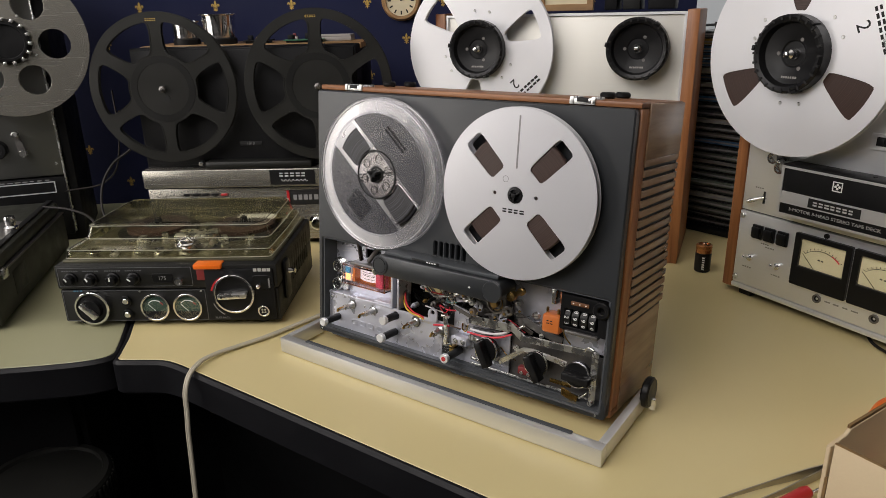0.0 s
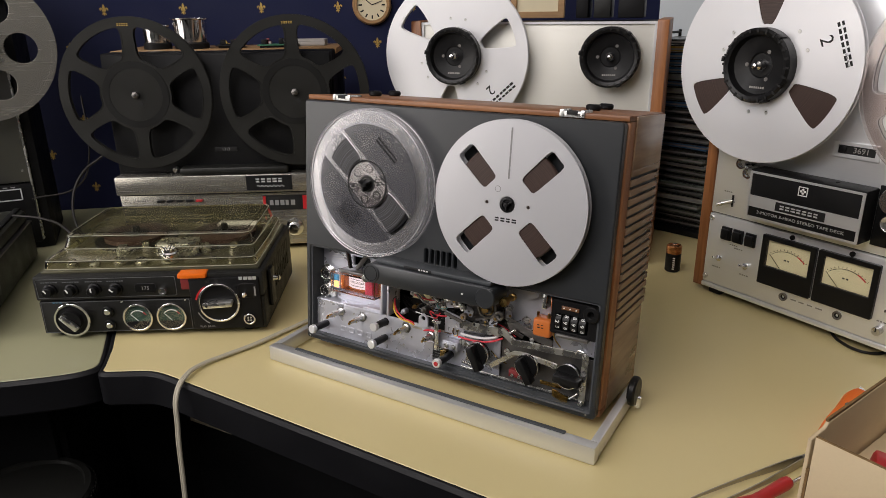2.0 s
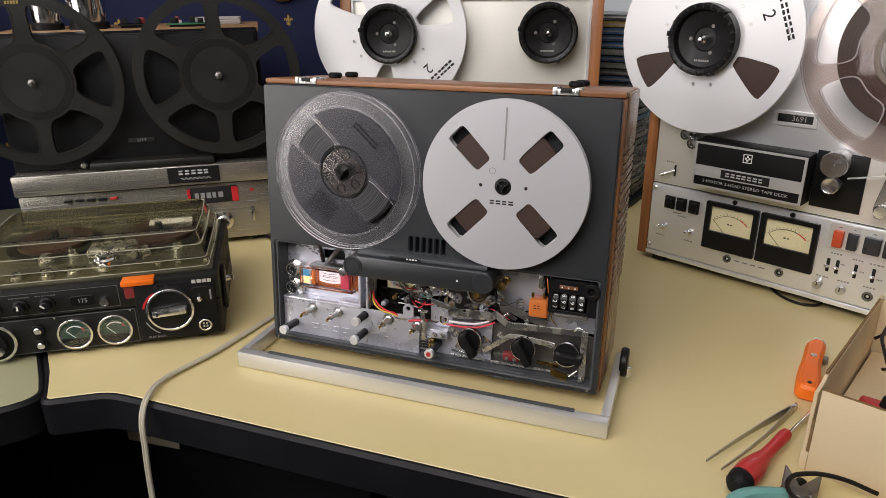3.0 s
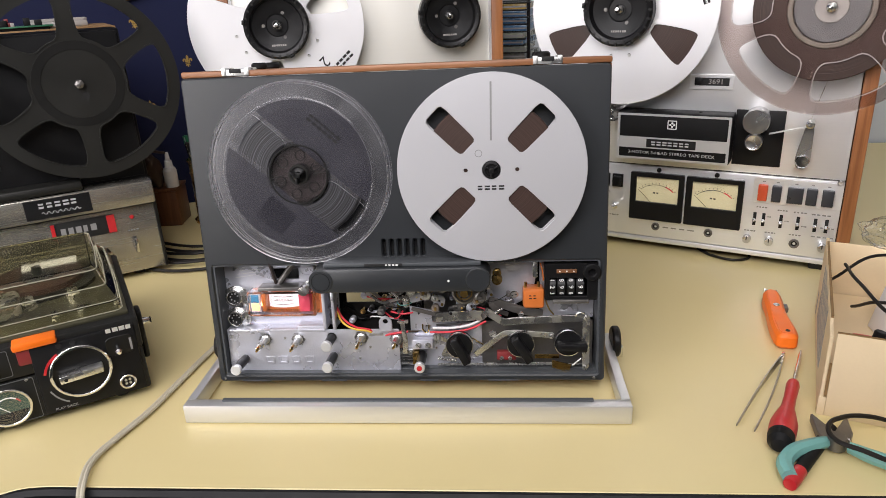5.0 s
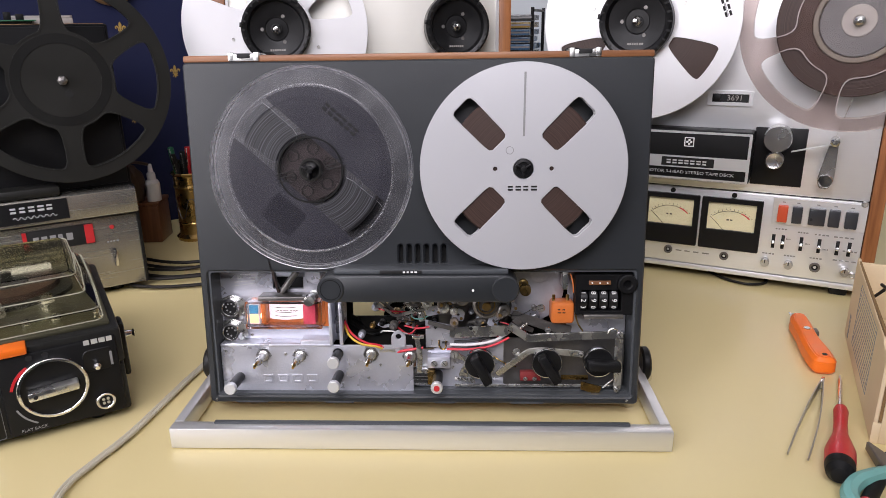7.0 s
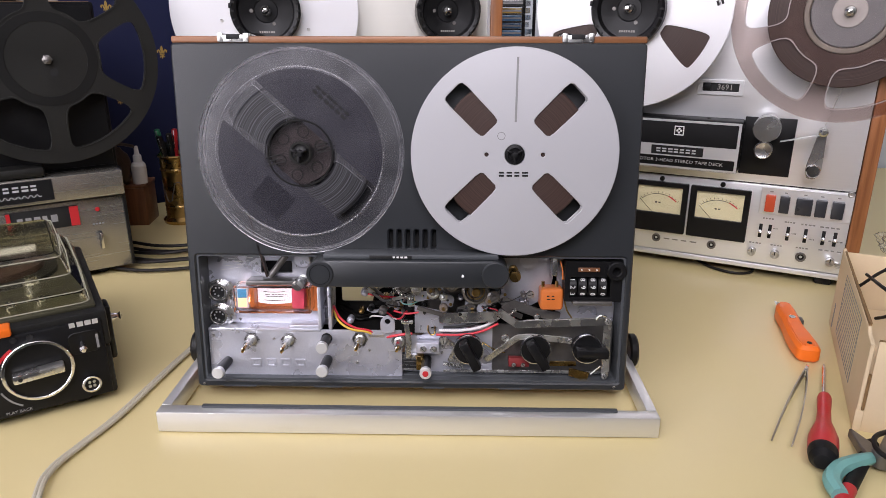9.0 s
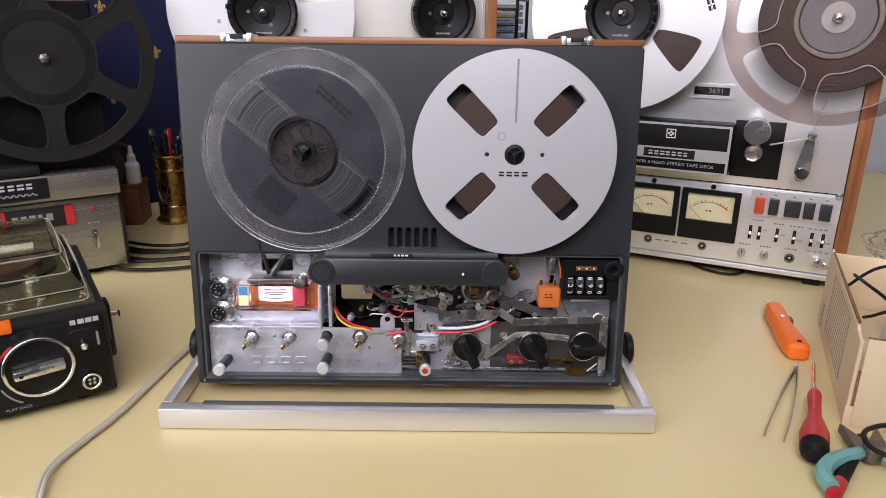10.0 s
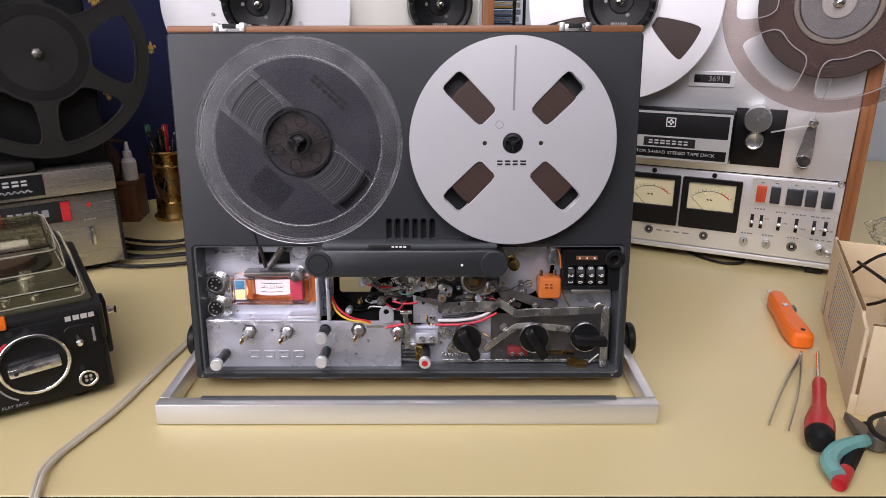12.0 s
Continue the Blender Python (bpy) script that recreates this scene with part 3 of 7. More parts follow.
# ---- desk ----
def curve_pts(pts, n=5):
    """Catmull-Rom through open points."""
    out = []
    p = [pts[0]] + pts + [pts[-1]]
    for i in range(1, len(p) - 2):
        for j in range(n):
            t = j / n
            out.append(tuple(0.5 * (2 * p[i][k] + (p[i + 1][k] - p[i - 1][k]) * t + (2 * p[i - 1][k] - 5 * p[i][k] + 4 * p[i + 1][k] - p[i + 2][k]) * t * t
                                    + (3 * p[i][k] - p[i - 1][k] - 3 * p[i + 1][k] + p[i + 2][k]) * t ** 3) for k in (0, 1)))
    return out + [pts[-1]]


FRONT = -0.103
main_top = curve_pts([(-0.215, -0.094), (-0.181, -0.127), (-0.168, -0.139), (-0.152, -0.131), (-0.132, -0.118), (-0.112, -0.107), (-0.088, FRONT), (-0.05, FRONT)]) + [
    (1.35, FRONT), (1.35, 1.14), (0.15, 1.14), (-0.82, 0.40)]
wing_top = curve_pts([(-0.232, -0.094), (-0.202, -0.119), (-0.188, -0.136), (-0.196, -0.160), (-0.232, -0.199), (-0.290, -0.252)]) + [(-1.05, -0.99), (-1.70, -0.35), (-0.84, 0.395)]


def grown(pts, d):
    """The outline moved outwards by d."""
    out = []
    k = len(pts)
    area = sum(pts[i - 1][0] * pts[i][1] - pts[i][0] * pts[i - 1][1] for i in range(k))
    s = 1 if area > 0 else -1
    for i in range(k):
        a, b, c = Vector(pts[i - 1]), Vector(pts[i]), Vector(pts[(i + 1) % k])
        e1, e2 = (b - a).normalized(), (c - b).normalized()
        n = Vector((e1.y + e2.y, -e1.x - e2.x)) * s
        n = n.normalized() / max(0.5, math.cos(e1.angle(e2, 0) / 2))
        out.append(tuple(b + n * d))
    return out


def desk_section(outline, laminate, label):
    ob = thing("desk_section", Matrix.Identity(4), label, "desk", "sections of the desk")
    part("desktop", plate([outline], -0.016, 0.0, 0.0015, flat=True), laminate, ob, "smooth laminate desktop")
    part("edge_bumper", plate([grown(outline, 0.0065)], -0.050, -0.0007, 0.004, flat=True), M["rubber"], ob, "thick black rubber edge")
    return ob


desk = desk_section(main_top, M["laminate"], "cream laminate desk section with thick black rubber edge")
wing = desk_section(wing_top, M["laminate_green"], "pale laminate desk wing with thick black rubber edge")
# Legs are near-black for the shade below the desktop.
for d, spots in ((desk, ((0.05, 0.9), (1.28, -0.02), (1.28, 1.05))), (wing, ((-1.0, -0.85), (-1.6, -0.3), (-0.9, 0.30)))):
    for x, y in spots:
        part("leg", box(x - 0.025, x + 0.025, y - 0.025, y + 0.025, FLOOR, -0.05, 0.004), M["shade_black"], d, "black square leg")
# Panels and drawer unit added to fill the dark space below with near-black.
part("dark_fill_panel", box(-0.10, 1.25, 0.62, 0.635, -0.6, -0.05, 0.002), M["shade_black"], desk, "near-black panel added under the desktop for its shade")
part("dark_fill_panel", box(-0.55, 0.55, -0.008, 0.008, -0.6, -0.05, 0.002), M["shade_black"], wing, "near-black panel added under the desktop for its shade", m=pose(-0.66, -0.10, 0, 0, 0, 36))
du = thing("under_wing_filler", Matrix.Translation((-0.36, -0.14, FLOOR)) @ pose(0, 0, 0, 0, 0, 36), "near-black drawer unit added to fill the dark under the wing", "drawer unit")
part("carcass", box(-0.36, 0.03, 0, 0.30, 0.02, 0.66, 0.004), M["shade_black"], du, "black carcass")
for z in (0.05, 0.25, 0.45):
    dr = part("drawer_front", box(-0.35, 0.02, -0.016, -0.001, z, z + 0.185, 0.003), M["shade_black"], du, "plain black drawer front")
    part("pull", box(-0.22, -0.10, -0.026, -0.016, z + 0.13, z + 0.14, 0.002), M["darksteel"], dr)
part("plinth", box(-0.34, 0.01, 0.02, 0.28, 0, 0.02), M["black"], du)


# ---- reels and deck fittings ----
def nab_hub(parent, x, y, z, face, name="hub_adaptor"):
    """A dished black ten-inch hub adaptor, its open face towards local -y at depth y."""
    h = part(name, turned([(0, 0.0), (0.018, 0.0), (0.020, 0.002), (0.044, 0.006), (0.047, 0.016), (0.053, 0.018), (0.057, 0.015), (0.057, -0.008), (0.0, -0.008)], seg=48), face, parent, "dished black plastic hub adaptor", m=pose(x, y, z) @ Matrix.Diagonal((0.86, 1, 0.86, 1)))
    for a in range(0, 360, 120):
        part("tooth", box(-0.004, 0.004, -0.0190, -0.004, 0.0545, 0.0590, 0.0006), face, h, m=pose(0, 0, 0, 0, a + 38, 0))
    for a in range(0, 360, 15):
        part("notch", box(-0.0016, 0.0016, -0.0186, -0.016, 0.0500, 0.0560), M["ink"], h, m=pose(0, 0, 0, 0, a, 0))
    part("spindle", turned([(0, 0.020), (0.004, 0.019), (0.005, 0.016), (0.0035, 0.013), (0.007, 0.010), (0.0075, 0.004), (0.009, 0.002), (0.009, 0)], seg=20), M["chrome"], h, "chrome spindle")
    for a in (60, 180, 300):
        part("hole", disc(0.0034, 0.0005, 0.0022, seg=20, b=0.0006), M["darksteel"], h, m=pose(0.024 * math.cos(radians(a)), -0.001, 0.024 * math.sin(radians(a))))
    part("mark", bars(-0.013, 0.013, 0, 0.0032, 7, 0, 3), M["hublight"], h, m=pose(0, -0.0048, -0.034))
    return h


def bar_mark(parent, m, w, h, n, material, seed):
    """A brand mark drawn as a row of plain bars."""
    rnd = random.Random(seed)
    step = w / n
    for i in range(n):
        x = -w / 2 + i * step
        e = x + step * rnd.uniform(0.62, 0.8)
        pair = box(x, e, -0.0003, 0, h * 0.16, h / 2)
        box(x, e, -0.0003, 0, -h / 2, -h * 0.12, bm=pair)
        part("mark", pair, material, parent, m=m)


def big_reel(m, label, windows, turn, tape_r, flange_mat, tape_mat, group, plain=False):
    """A 10.5 inch reel whose front flange's face is at local y = 0; its axis is local y."""
    R = 0.1325
    r = thing("tape_reel", m, label, "tape reel", group)
    if plain:
        holes = [wedge(0.063, 0.1165, a + turn, 19, 25) for a in range(0, 360, 60)]
        lips = [wedge(0.0615, 0.1180, a + turn, 20.5, 26.2) for a in range(0, 360, 60)]
        hub_r = 0.010
    else:
        holes = [wedge(0.053, 0.113, a + turn, 9, 14, 0.2) for a in range(0, 360, 120)]
        hub_r = 0.047
    front = part("flange", plate([circle(R, seg=96)] + holes + ([circle(hub_r)] if not plain else []), 0, 0.0012, 0.0004), flange_mat, r, "front flange")
    part("flange", plate([circle(R, seg=96)] + holes + ([circle(hub_r)] if not plain else []), 0.0082, 0.0094, 0.0004), flange_mat, r, "back flange")
    if plain:
        part("hub", tube(0.052, 0.058, -0.0082, -0.0012, seg=48), M["reeldark"], r)
        part("groove", tube(0.046, 0.058, -0.0002, 0.0006, seg=64), M["reeldark"], r, "darker ring round the hub")
        for a, lip in zip(range(0, 360, 60), lips):
            part("lip", plate([lip, wedge(0.063, 0.1165, a + turn, 19, 25)], -0.0008, 0.0004), flange_mat, r)
        part("slot", disc(0.0052, 0, 0.0008, seg=20), M["ink"], r, m=pose(0.006, 0.0, -0.017))
        part("spindle", turned([(0, 0.016), (0.0035, 0.015), (0.004, 0.010), (0.0085, 0.008), (0.009, 0.0), (0.009, -0.004)], seg=6), M["darksteel"], r, "hexagonal metal spindle cap", m=Matrix.Diagonal((0.7, 0.8, 0.7, 1)))
        bar_mark(r, pose(-0.004, 0, 0.119), 0.020, 0.004, 5, M["gold"], 4)
    if tape_r:
        part("tape_pack", tube(0.049, tape_r, -0.0078, -0.0016, seg=96), tape_mat, r, "wound brown magnetic tape")
    if not plain:
        for a in range(0, 360, 120):
            for da, rr in ((50, 0.064), (74, 0.064)):
                t = radians(a + turn + da)
                part("screw", disc(0.0024, 0, 0.0014, seg=12, b=0.0004), M["steel"], front, m=pose(rr * math.cos(t), 0, rr * math.sin(t)))
    return r


def toggle(parent, x, z, y=0.0, tilt=25):
    t = part("toggle_switch", turned([(0.0048, 0), (0.0048, 0.003), (0.003, 0.004), (0.003, 0.005), (0, 0.005)], (0, 0, 0), seg=16), M["chrome"], parent, m=pose(x, y, z))
    part("lever", turned([(0, -0.001), (0.0016, 0), (0.0024, 0.013), (0.0018, 0.015), (0, 0.0155)], seg=12), M["chrome"], t, m=pose(0, -0.003, 0, -tilt if tilt > 0 else -tilt, 0, 0))
    return t


def jack(parent, x, z, y=0.0, r=0.0062):
    j = part("jack_socket", tube(r * 0.6, r, -0.001, 0.0025, seg=28), M["darksteel"], parent, m=pose(x, y, z))
    part("collar", tube(r * 0.3, r * 0.62, -0.001, 0.001, seg=24), M["black"], j)
    return j


def small_knob(parent, x, z, y, r, h, material, name="knob", cap=None):
    k = part(name, turned([(r, 0), (r, h * 0.85), (r * 0.9, h), (r * 0.55, h), (r * 0.5, h * 0.94), (0, h * 0.94)], seg=32), material, parent, m=pose(x, y, z))
    if cap:
        part("cap", disc(r * 0.5, h * 0.9, h * 0.97, seg=24), cap, k)
    return k


# ---- reel deck with the bright meters ----
PM = Matrix.Translation((0.454, 0.525, 0)) @ pose(0, 0, 0, 0, 0, -25.53)


def meter_deck():
    d = thing("reel_tape_deck", PM, "silver front tape deck with wooden sides and two meters", "tape deck")
    W, H, Z0 = 0.388, 0.505, 0.012
    part("body", box(0.0, W, 0.003, 0.185, Z0, H, 0.002), M["satin"], d, "dark cabinet body")
    part("upper_panel", box(0.001, W - 0.001, -0.002, 0.003, 0.137, H - 0.002, 0.0012), M["silver"], d, "brushed silver upper panel")
    part("lower_panel", box(0.001, W - 0.001, -0.004, 0.003, Z0 + 0.009, 0.1355, 0.0014), M["silver"], d, "brushed silver control panel")
    part("base_trim", box(0.0, W, -0.0055, 0.003, Z0, Z0 + 0.008, 0.002), M["silver"], d, "polished lower trim")
    for x in (-0.017, W):
        part("side_panel", box(x, x + 0.017, -0.004, 0.19, Z0 - 0.002, H + 0.003, 0.002), M["teak_up"], d, "reddish wooden side")
    for x in (0.008, W - 0.03):
        for y in (0.004, 0.15):
            part("foot", box(x, x + 0.022, y, y + 0.022, 0, Z0, 0.003), M["black"], d)
    for x, z in ((0.006, 0.128), (0.006, 0.03), (W - 0.006, 0.134), (W - 0.006, 0.034)):
        part("screw", turned([(0.0042, 0), (0.0042, 0.002), (0.003, 0.003), (0.002, 0.003), (0.0018, 0.0018), (0, 0.0018)], seg=16), M["steel"], d, m=pose(x, -0.004, z))
    # meters
    for x in (0.097, 0.181):
        b = part("level_meter", plate([rounded(x, x + 0.081, 0.050, 0.126, 0.002), rounded(x + 0.009, x + 0.073, 0.079, 0.119, 0.001)], -0.010, -0.003, 0.001), M["black"], d, "black framed level meter")
        part("dial", box(x + 0.008, x + 0.074, -0.0050, -0.0035, 0.078, 0.120), M["meter_face"], b, "yellowish dial")
        cx, cz = x + 0.040, 0.071
        part("scale_line", plate([arc(0.0365, 132, 68, 14, cx, cz) + arc(0.0358, 68, 132, 14, cx, cz)], -0.0056, -0.005), M["ink"], b)
        part("red_zone", plate([arc(0.0372, 68, 46, 8, cx, cz) + arc(0.0355, 46, 68, 8, cx, cz)], -0.0056, -0.005), M["red"], b)
        ticks = None
        for a in range(132, 40, -8):
            t = radians(a)
            q = box(-0.0003, 0.0003, -0.0055, -0.005, 0.0375, 0.0398)
            bmesh.ops.transform(q, matrix=Matrix.Translation((cx, 0, cz)) @ pose(0, 0, 0, 0, 90 - a, 0), verts=q.verts)
            ticks = join(ticks, q) if ticks else q
        part("graduations", ticks, M["ink"], b)
        part("needle", box(-0.0003, 0.0003, -0.0062, -0.0057, 0.010, 0.038), M["ink"], b, m=pose(cx, 0, cz, 0, -46, 0))
        part("mark", bars(cx - 0.005, cx + 0.005, 0.094, 0.002, 2, -0.005, 5), M["ink"], b)
        g = part("pane", box(x + 0.0085, x + 0.0735, -0.0090, -0.0078, 0.0785, 0.1195), M["glass"], b, "clear meter window")
        g.visible_shadow = False
        small_knob(d, x + 0.042, 0.1305, -0.004, 0.0035, 0.003, M["black"], "trim_screw")
    jack(d, 0.139, 0.039, -0.004), jack(d, 0.218, 0.039, -0.004), jack(d, 0.336, 0.039, -0.004, 0.0068)
    for x in (0.273, 0.303, 0.372):
        k = small_knob(d, x, 0.039, -0.004, 0.0058, 0.010, M["spun"])
        part("pointer", box(-0.0006, 0.0006, -0.0106, -0.009, 0.0, 0.0055), M["ink"], k)
    # transport buttons
    p = part("button_panel", plate([rounded(0.274, 0.387, 0.095, 0.133, 0.0015)], -0.0055, -0.004, 0.0004), M["silver"], d, "framed row of transport buttons")
    for x, w, mt in ((0.287, 0.0125, "record"), (0.305, 0.0125, "keygrey"), (0.329, 0.020, "keygrey"), (0.3495, 0.0135, "keygrey"), (0.3695, 0.0145, "keygrey")):
        part("push_button", box(x - w / 2, x + w / 2, -0.0125, -0.005, 0.100, 0.1235, 0.0012), M[mt], p, "orange-red record button" if mt == "record" else "dark grey button")
        part("mark", box(x - 0.002, x + 0.002, -0.0058, -0.0055, 0.1268, 0.1282), M["greyink"], p)
    for x in (0.280, 0.292, 0.315, 0.337, 0.359, 0.373):
        s = part("slide_switch", box(x - 0.0022, x + 0.0022, -0.0048, -0.0038, 0.060, 0.080, 0.0004), M["ink"], d, "slotted lever switch")
        part("lever", turned([(0, 0), (0.0026, 0.0), (0.0026, 0.010), (0.0016, 0.0115), (0, 0.0115)], seg=12), M["chrome"], s, m=pose(x, -0.004, 0.068, -18))
    pr = None
    for i, (x0, x1, z) in enumerate(((0.281, 0.296, 0.0885), (0.309, 0.323, 0.0865), (0.330, 0.348, 0.086), (0.353, 0.379, 0.0855), (0.366, 0.384, 0.067), (0.296, 0.302, 0.075),
                                     (0.320, 0.326, 0.071), (0.342, 0.349, 0.066), (0.268, 0.285, 0.051), (0.296, 0.312, 0.051), (0.328, 0.344, 0.052), (0.356, 0.386, 0.053), (0.15, 0.20, 0.039), (0.05, 0.066, 0.089),
                                     (0.016, 0.032, 0.050), (0.065, 0.08, 0.051), (0.042, 0.056, 0.093), (0.02, 0.034, 0.174), (0.033, 0.040, 0.160))):
        pr = bars(x0, x1, z, 0.0018, 4, -0.004 if z < 0.13 else -0.002, i, pr)
    part("printed_legends", pr, M["greyink"], d, "tiny printed legends")["kind"] = "stuff"
    # left controls
    for x, z in ((0.027, 0.066), (0.073, 0.066)):
        toggle(d, x, z, -0.004, 20)
    for x in (0.035, 0.055, 0.076):
        r = part("rocker_switch", box(x - 0.0085, x + 0.0085, -0.0075, -0.0035, 0.0985, 0.1195, 0.001), M["black"], d, "black rocker switch")
        part("paddle", box(x - 0.0065, x + 0.0065, -0.013, -0.007, 0.101, 0.117, 0.002), M["black"], r)
    l = part("lever_switch", box(0.0345, 0.0375, -0.003, -0.0015, 0.152, 0.170), M["ink"], d)
    part("lever", turned([(0, 0), (0.0026, 0.0), (0.0034, 0.02), (0.0026, 0.024), (0, 0.0245)], seg=14), M["steel"], l, m=pose(0.035, -0.002, 0.161, 20, 0, -55))
    # head cover
    hc = part("head_cover", box(0.079, 0.240, -0.034, -0.002, 0.153, 0.224, 0.0025), M["satin"], d, "black head cover with silver edging")
    part("face_frame", plate([rounded(0.080, 0.239, 0.154, 0.2215, 0.001), rounded(0.0835, 0.2355, 0.1565, 0.2185, 0.001)], -0.0355, -0.034), M["silver"], hc, "thin silver frame")
    part("name_band", box(0.0837, 0.2355, -0.0352, -0.034, 0.1705, 0.187), M["silver"], hc, "silver band")
    part("name_patch", box(0.124, 0.194, -0.0357, -0.0352, 0.1725, 0.1848), M["ink"], hc)
    bar_mark(hc, pose(0.159, -0.0357, 0.1786), 0.056, 0.0058, 7, M["silver"], 11)
    letters("3-MOTOR 3-HEAD STEREO TAPE DECK", 0.0062, pose(0.159, -0.0345, 0.1638), M["silver"], hc, "lettering", squash=1.15)
    lg = plate([rounded(-0.0065, 0.0065, -0.0065, 0.0065, 0.0006), rounded(-0.0052, 0.0052, -0.0052, 0.0052, 0.0004)], -0.0004, 0)
    for q in ((0, 0.0026), (0, -0.0026), (0.0026, 0), (-0.0026, 0)):
        lg = join(lg, plate([circle(0.0016, *q, seg=12)], -0.0004, 0))
    part("emblem", lg, M["white"], hc, m=pose(0.159, -0.0343, 0.2068))
    part("screw", disc(0.0026, 0, 0.001, (0.194, -0.018, 0.224), "z", seg=12), M["ink"], hc)
    part("tape_guide_plate", box(0.240, 0.304, -0.0045, -0.002, 0.149, 0.228, 0.0008), M["black"], d, "black plate behind the rollers")
    cap = part("capstan_cover", turned([(0.0175, 0), (0.0175, 0.024), (0.0165, 0.026), (0.0, 0.0265)], seg=48), M["spun"], d, "spun metal cap", m=pose(0.269, -0.004, 0.216))
    part("centre", disc(0.002, 0.026, 0.0275, seg=12), M["steel"], cap)
    part("pinch_cap", turned([(0.0115, 0), (0.0115, 0.022), (0.010, 0.0235), (0.0085, 0.0228), (0, 0.0228)], seg=40), M["spun"], d, "spun metal cap", m=pose(0.268, -0.004, 0.187))
    part("tape_lifter", box(-0.004, 0.004, -0.018, -0.006, -0.002, 0.002, 0.0008), M["steel"], d, m=pose(0.066, -0.008, 0.222, 0, 30, 0))
    for x, z in ((0.070, 0.214), (0.058, 0.226)):
        small_knob(d, x, z, -0.002, 0.0085, 0.026, M["steel"], "tape_guide")
    a = part("tension_arm", plate([smooth_poly([(-0.0045, 0.056), (0.0045, 0.056), (0.0095, 0), (0.004, -0.011), (-0.006, -0.011), (-0.0105, 0)], 3)], -0.020, -0.0165, 0.0006), M["spun"], d, "polished tension arm", m=pose(0.332, 0, 0.164, 0, 4, 0))
    part("pivot", turned([(0.0088, 0), (0.0088, 0.020), (0.0075, 0.022), (0, 0.022)], seg=32), M["chrome"], a, m=pose(0, -0.002, 0))
    part("roller", turned([(0.0055, 0.016), (0.0055, 0.034), (0.003, 0.036), (0, 0.036)], seg=24), M["steel"], a, m=pose(0, 0, 0.053))
    c = part("tape_counter", plate([rounded(0.173, 0.232, 0.2545, 0.275, 0.0008), rounded(0.1795, 0.2265, 0.2595, 0.2705, 0.0005)], -0.0045, -0.002, 0.0004), M["silver"], d, "small tape counter")
    part("window", box(0.1795, 0.2265, -0.0030, -0.0021, 0.2595, 0.2705), M["ink"], c)
    letters("3691", 0.0105, pose(0.2085, -0.0031, 0.265), M["hublight"], c, "digits")
    part("reset_button", box(0.1805, 0.190, -0.006, -0.003, 0.2605, 0.2695, 0.0008), M["black"], c)
    for x in (0.078, 0.340):
        part("reel_table", turned([(0.030, 0), (0.030, 0.012), (0.024, 0.020), (0, 0.020)], seg=40), M["satin"], d, m=pose(x, -0.002, 0.364))
    part("threaded_tape", wire([(0.352, -0.030, 0.292), (0.335, -0.031, 0.222)], 0.0005, 2), M["steel"], d, "thin tape strip")
    part("threaded_tape", plate([[(0.287, 0.1995), (0.336, 0.2125), (0.336, 0.2138), (0.287, 0.2009)]], -0.026, -0.020), M["silver"], d, "thin tape strip")
    return d


meter_deck()
white_reel = big_reel(PM @ pose(0.078, -0.040, 0.367), "white aluminium reel with brown tape on black hub", 3, 90, 0.122, M["white_alu"], M["tape"], "ten inch reels")
nab_hub(white_reel, 0, -0.001, 0, M["black"])
tag2 = part("number", letters("2", 0.024, pose(0, 0, 0), M["ink"], None).data, M["ink"], white_reel, m=pose(0.082, -0.0002, 0.034, 0, 0, 0) @ pose(0, 0, 0, 0, 66, 0))
bar_mark(white_reel, pose(0.106, -0.0002, 0.030, 0, 69, 0), 0.058, 0.0085, 7, M["ink"], 21)
bar_mark(white_reel, pose(0.112, -0.0002, 0.012, 0, 69, 0), 0.018, 0.002, 4, M["greyink"], 22)


def smoky_reel():
    R = 0.1325
    r = thing("tape_reel", PM @ pose(0.340, -0.040, 0.364), "smoky clear plastic reel with half wound brown tape", "tape reel", "ten inch reels")
    holes = [wedge(0.069, 0.116, a + 48, 23.5, 23.5) for a in range(0, 360, 60)]
    f = part("flange", plate([circle(R, seg=96)] + holes, 0, 0.0016, 0.0004), M["smoke"], r, "clear front flange")
    g = part("flange", plate([circle(R, seg=96)] + holes, 0.0085, 0.0100, 0.0004), M["smoke"], r, "clear back flange")
    for o in (f, g):
        o.visible_shadow = False
    for a, h in zip(range(0, 360, 60), holes):
        part("lip", plate([wedge(0.0678, 0.1172, a + 48, 24.5, 24.2), h], -0.0012, 0.0004), M["pale_edge"], r, "pale rounded window edge")
    part("tape_pack", tube(0.049, 0.090, -0.0080, -0.0021, seg=96), M["tape"], r, "wound brown magnetic tape")
    part("hub", tube(0.043, 0.0495, -0.0084, 0.0006, seg=64), M["hubring"], r, "brownish hub ring")
    part("hub_face", tube(0.018, 0.042, -0.0060, -0.0030, seg=64), M["hubgrey"], r)
    part("hub_centre", tube(0.006, 0.019, -0.0060, -0.0010, seg=48), M["hublight"], r)
    part("spindle", turned([(0, 0.016), (0.0035, 0.015), (0.004, 0.010), (0.0075, 0.008), (0.008, 0.0), (0.008, -0.006)], seg=16), M["steel"], r, m=Matrix.Diagonal((0.75, 0.8, 0.75, 1)))
    for a in range(0, 360, 30):
        part("spoke", box(0.043, 0.050, -0.0004, 0.0012, -0.0006, 0.0006), M["darksteel"], r, m=pose(0, 0, 0, 0, a + 12, 0))


smoky_reel()


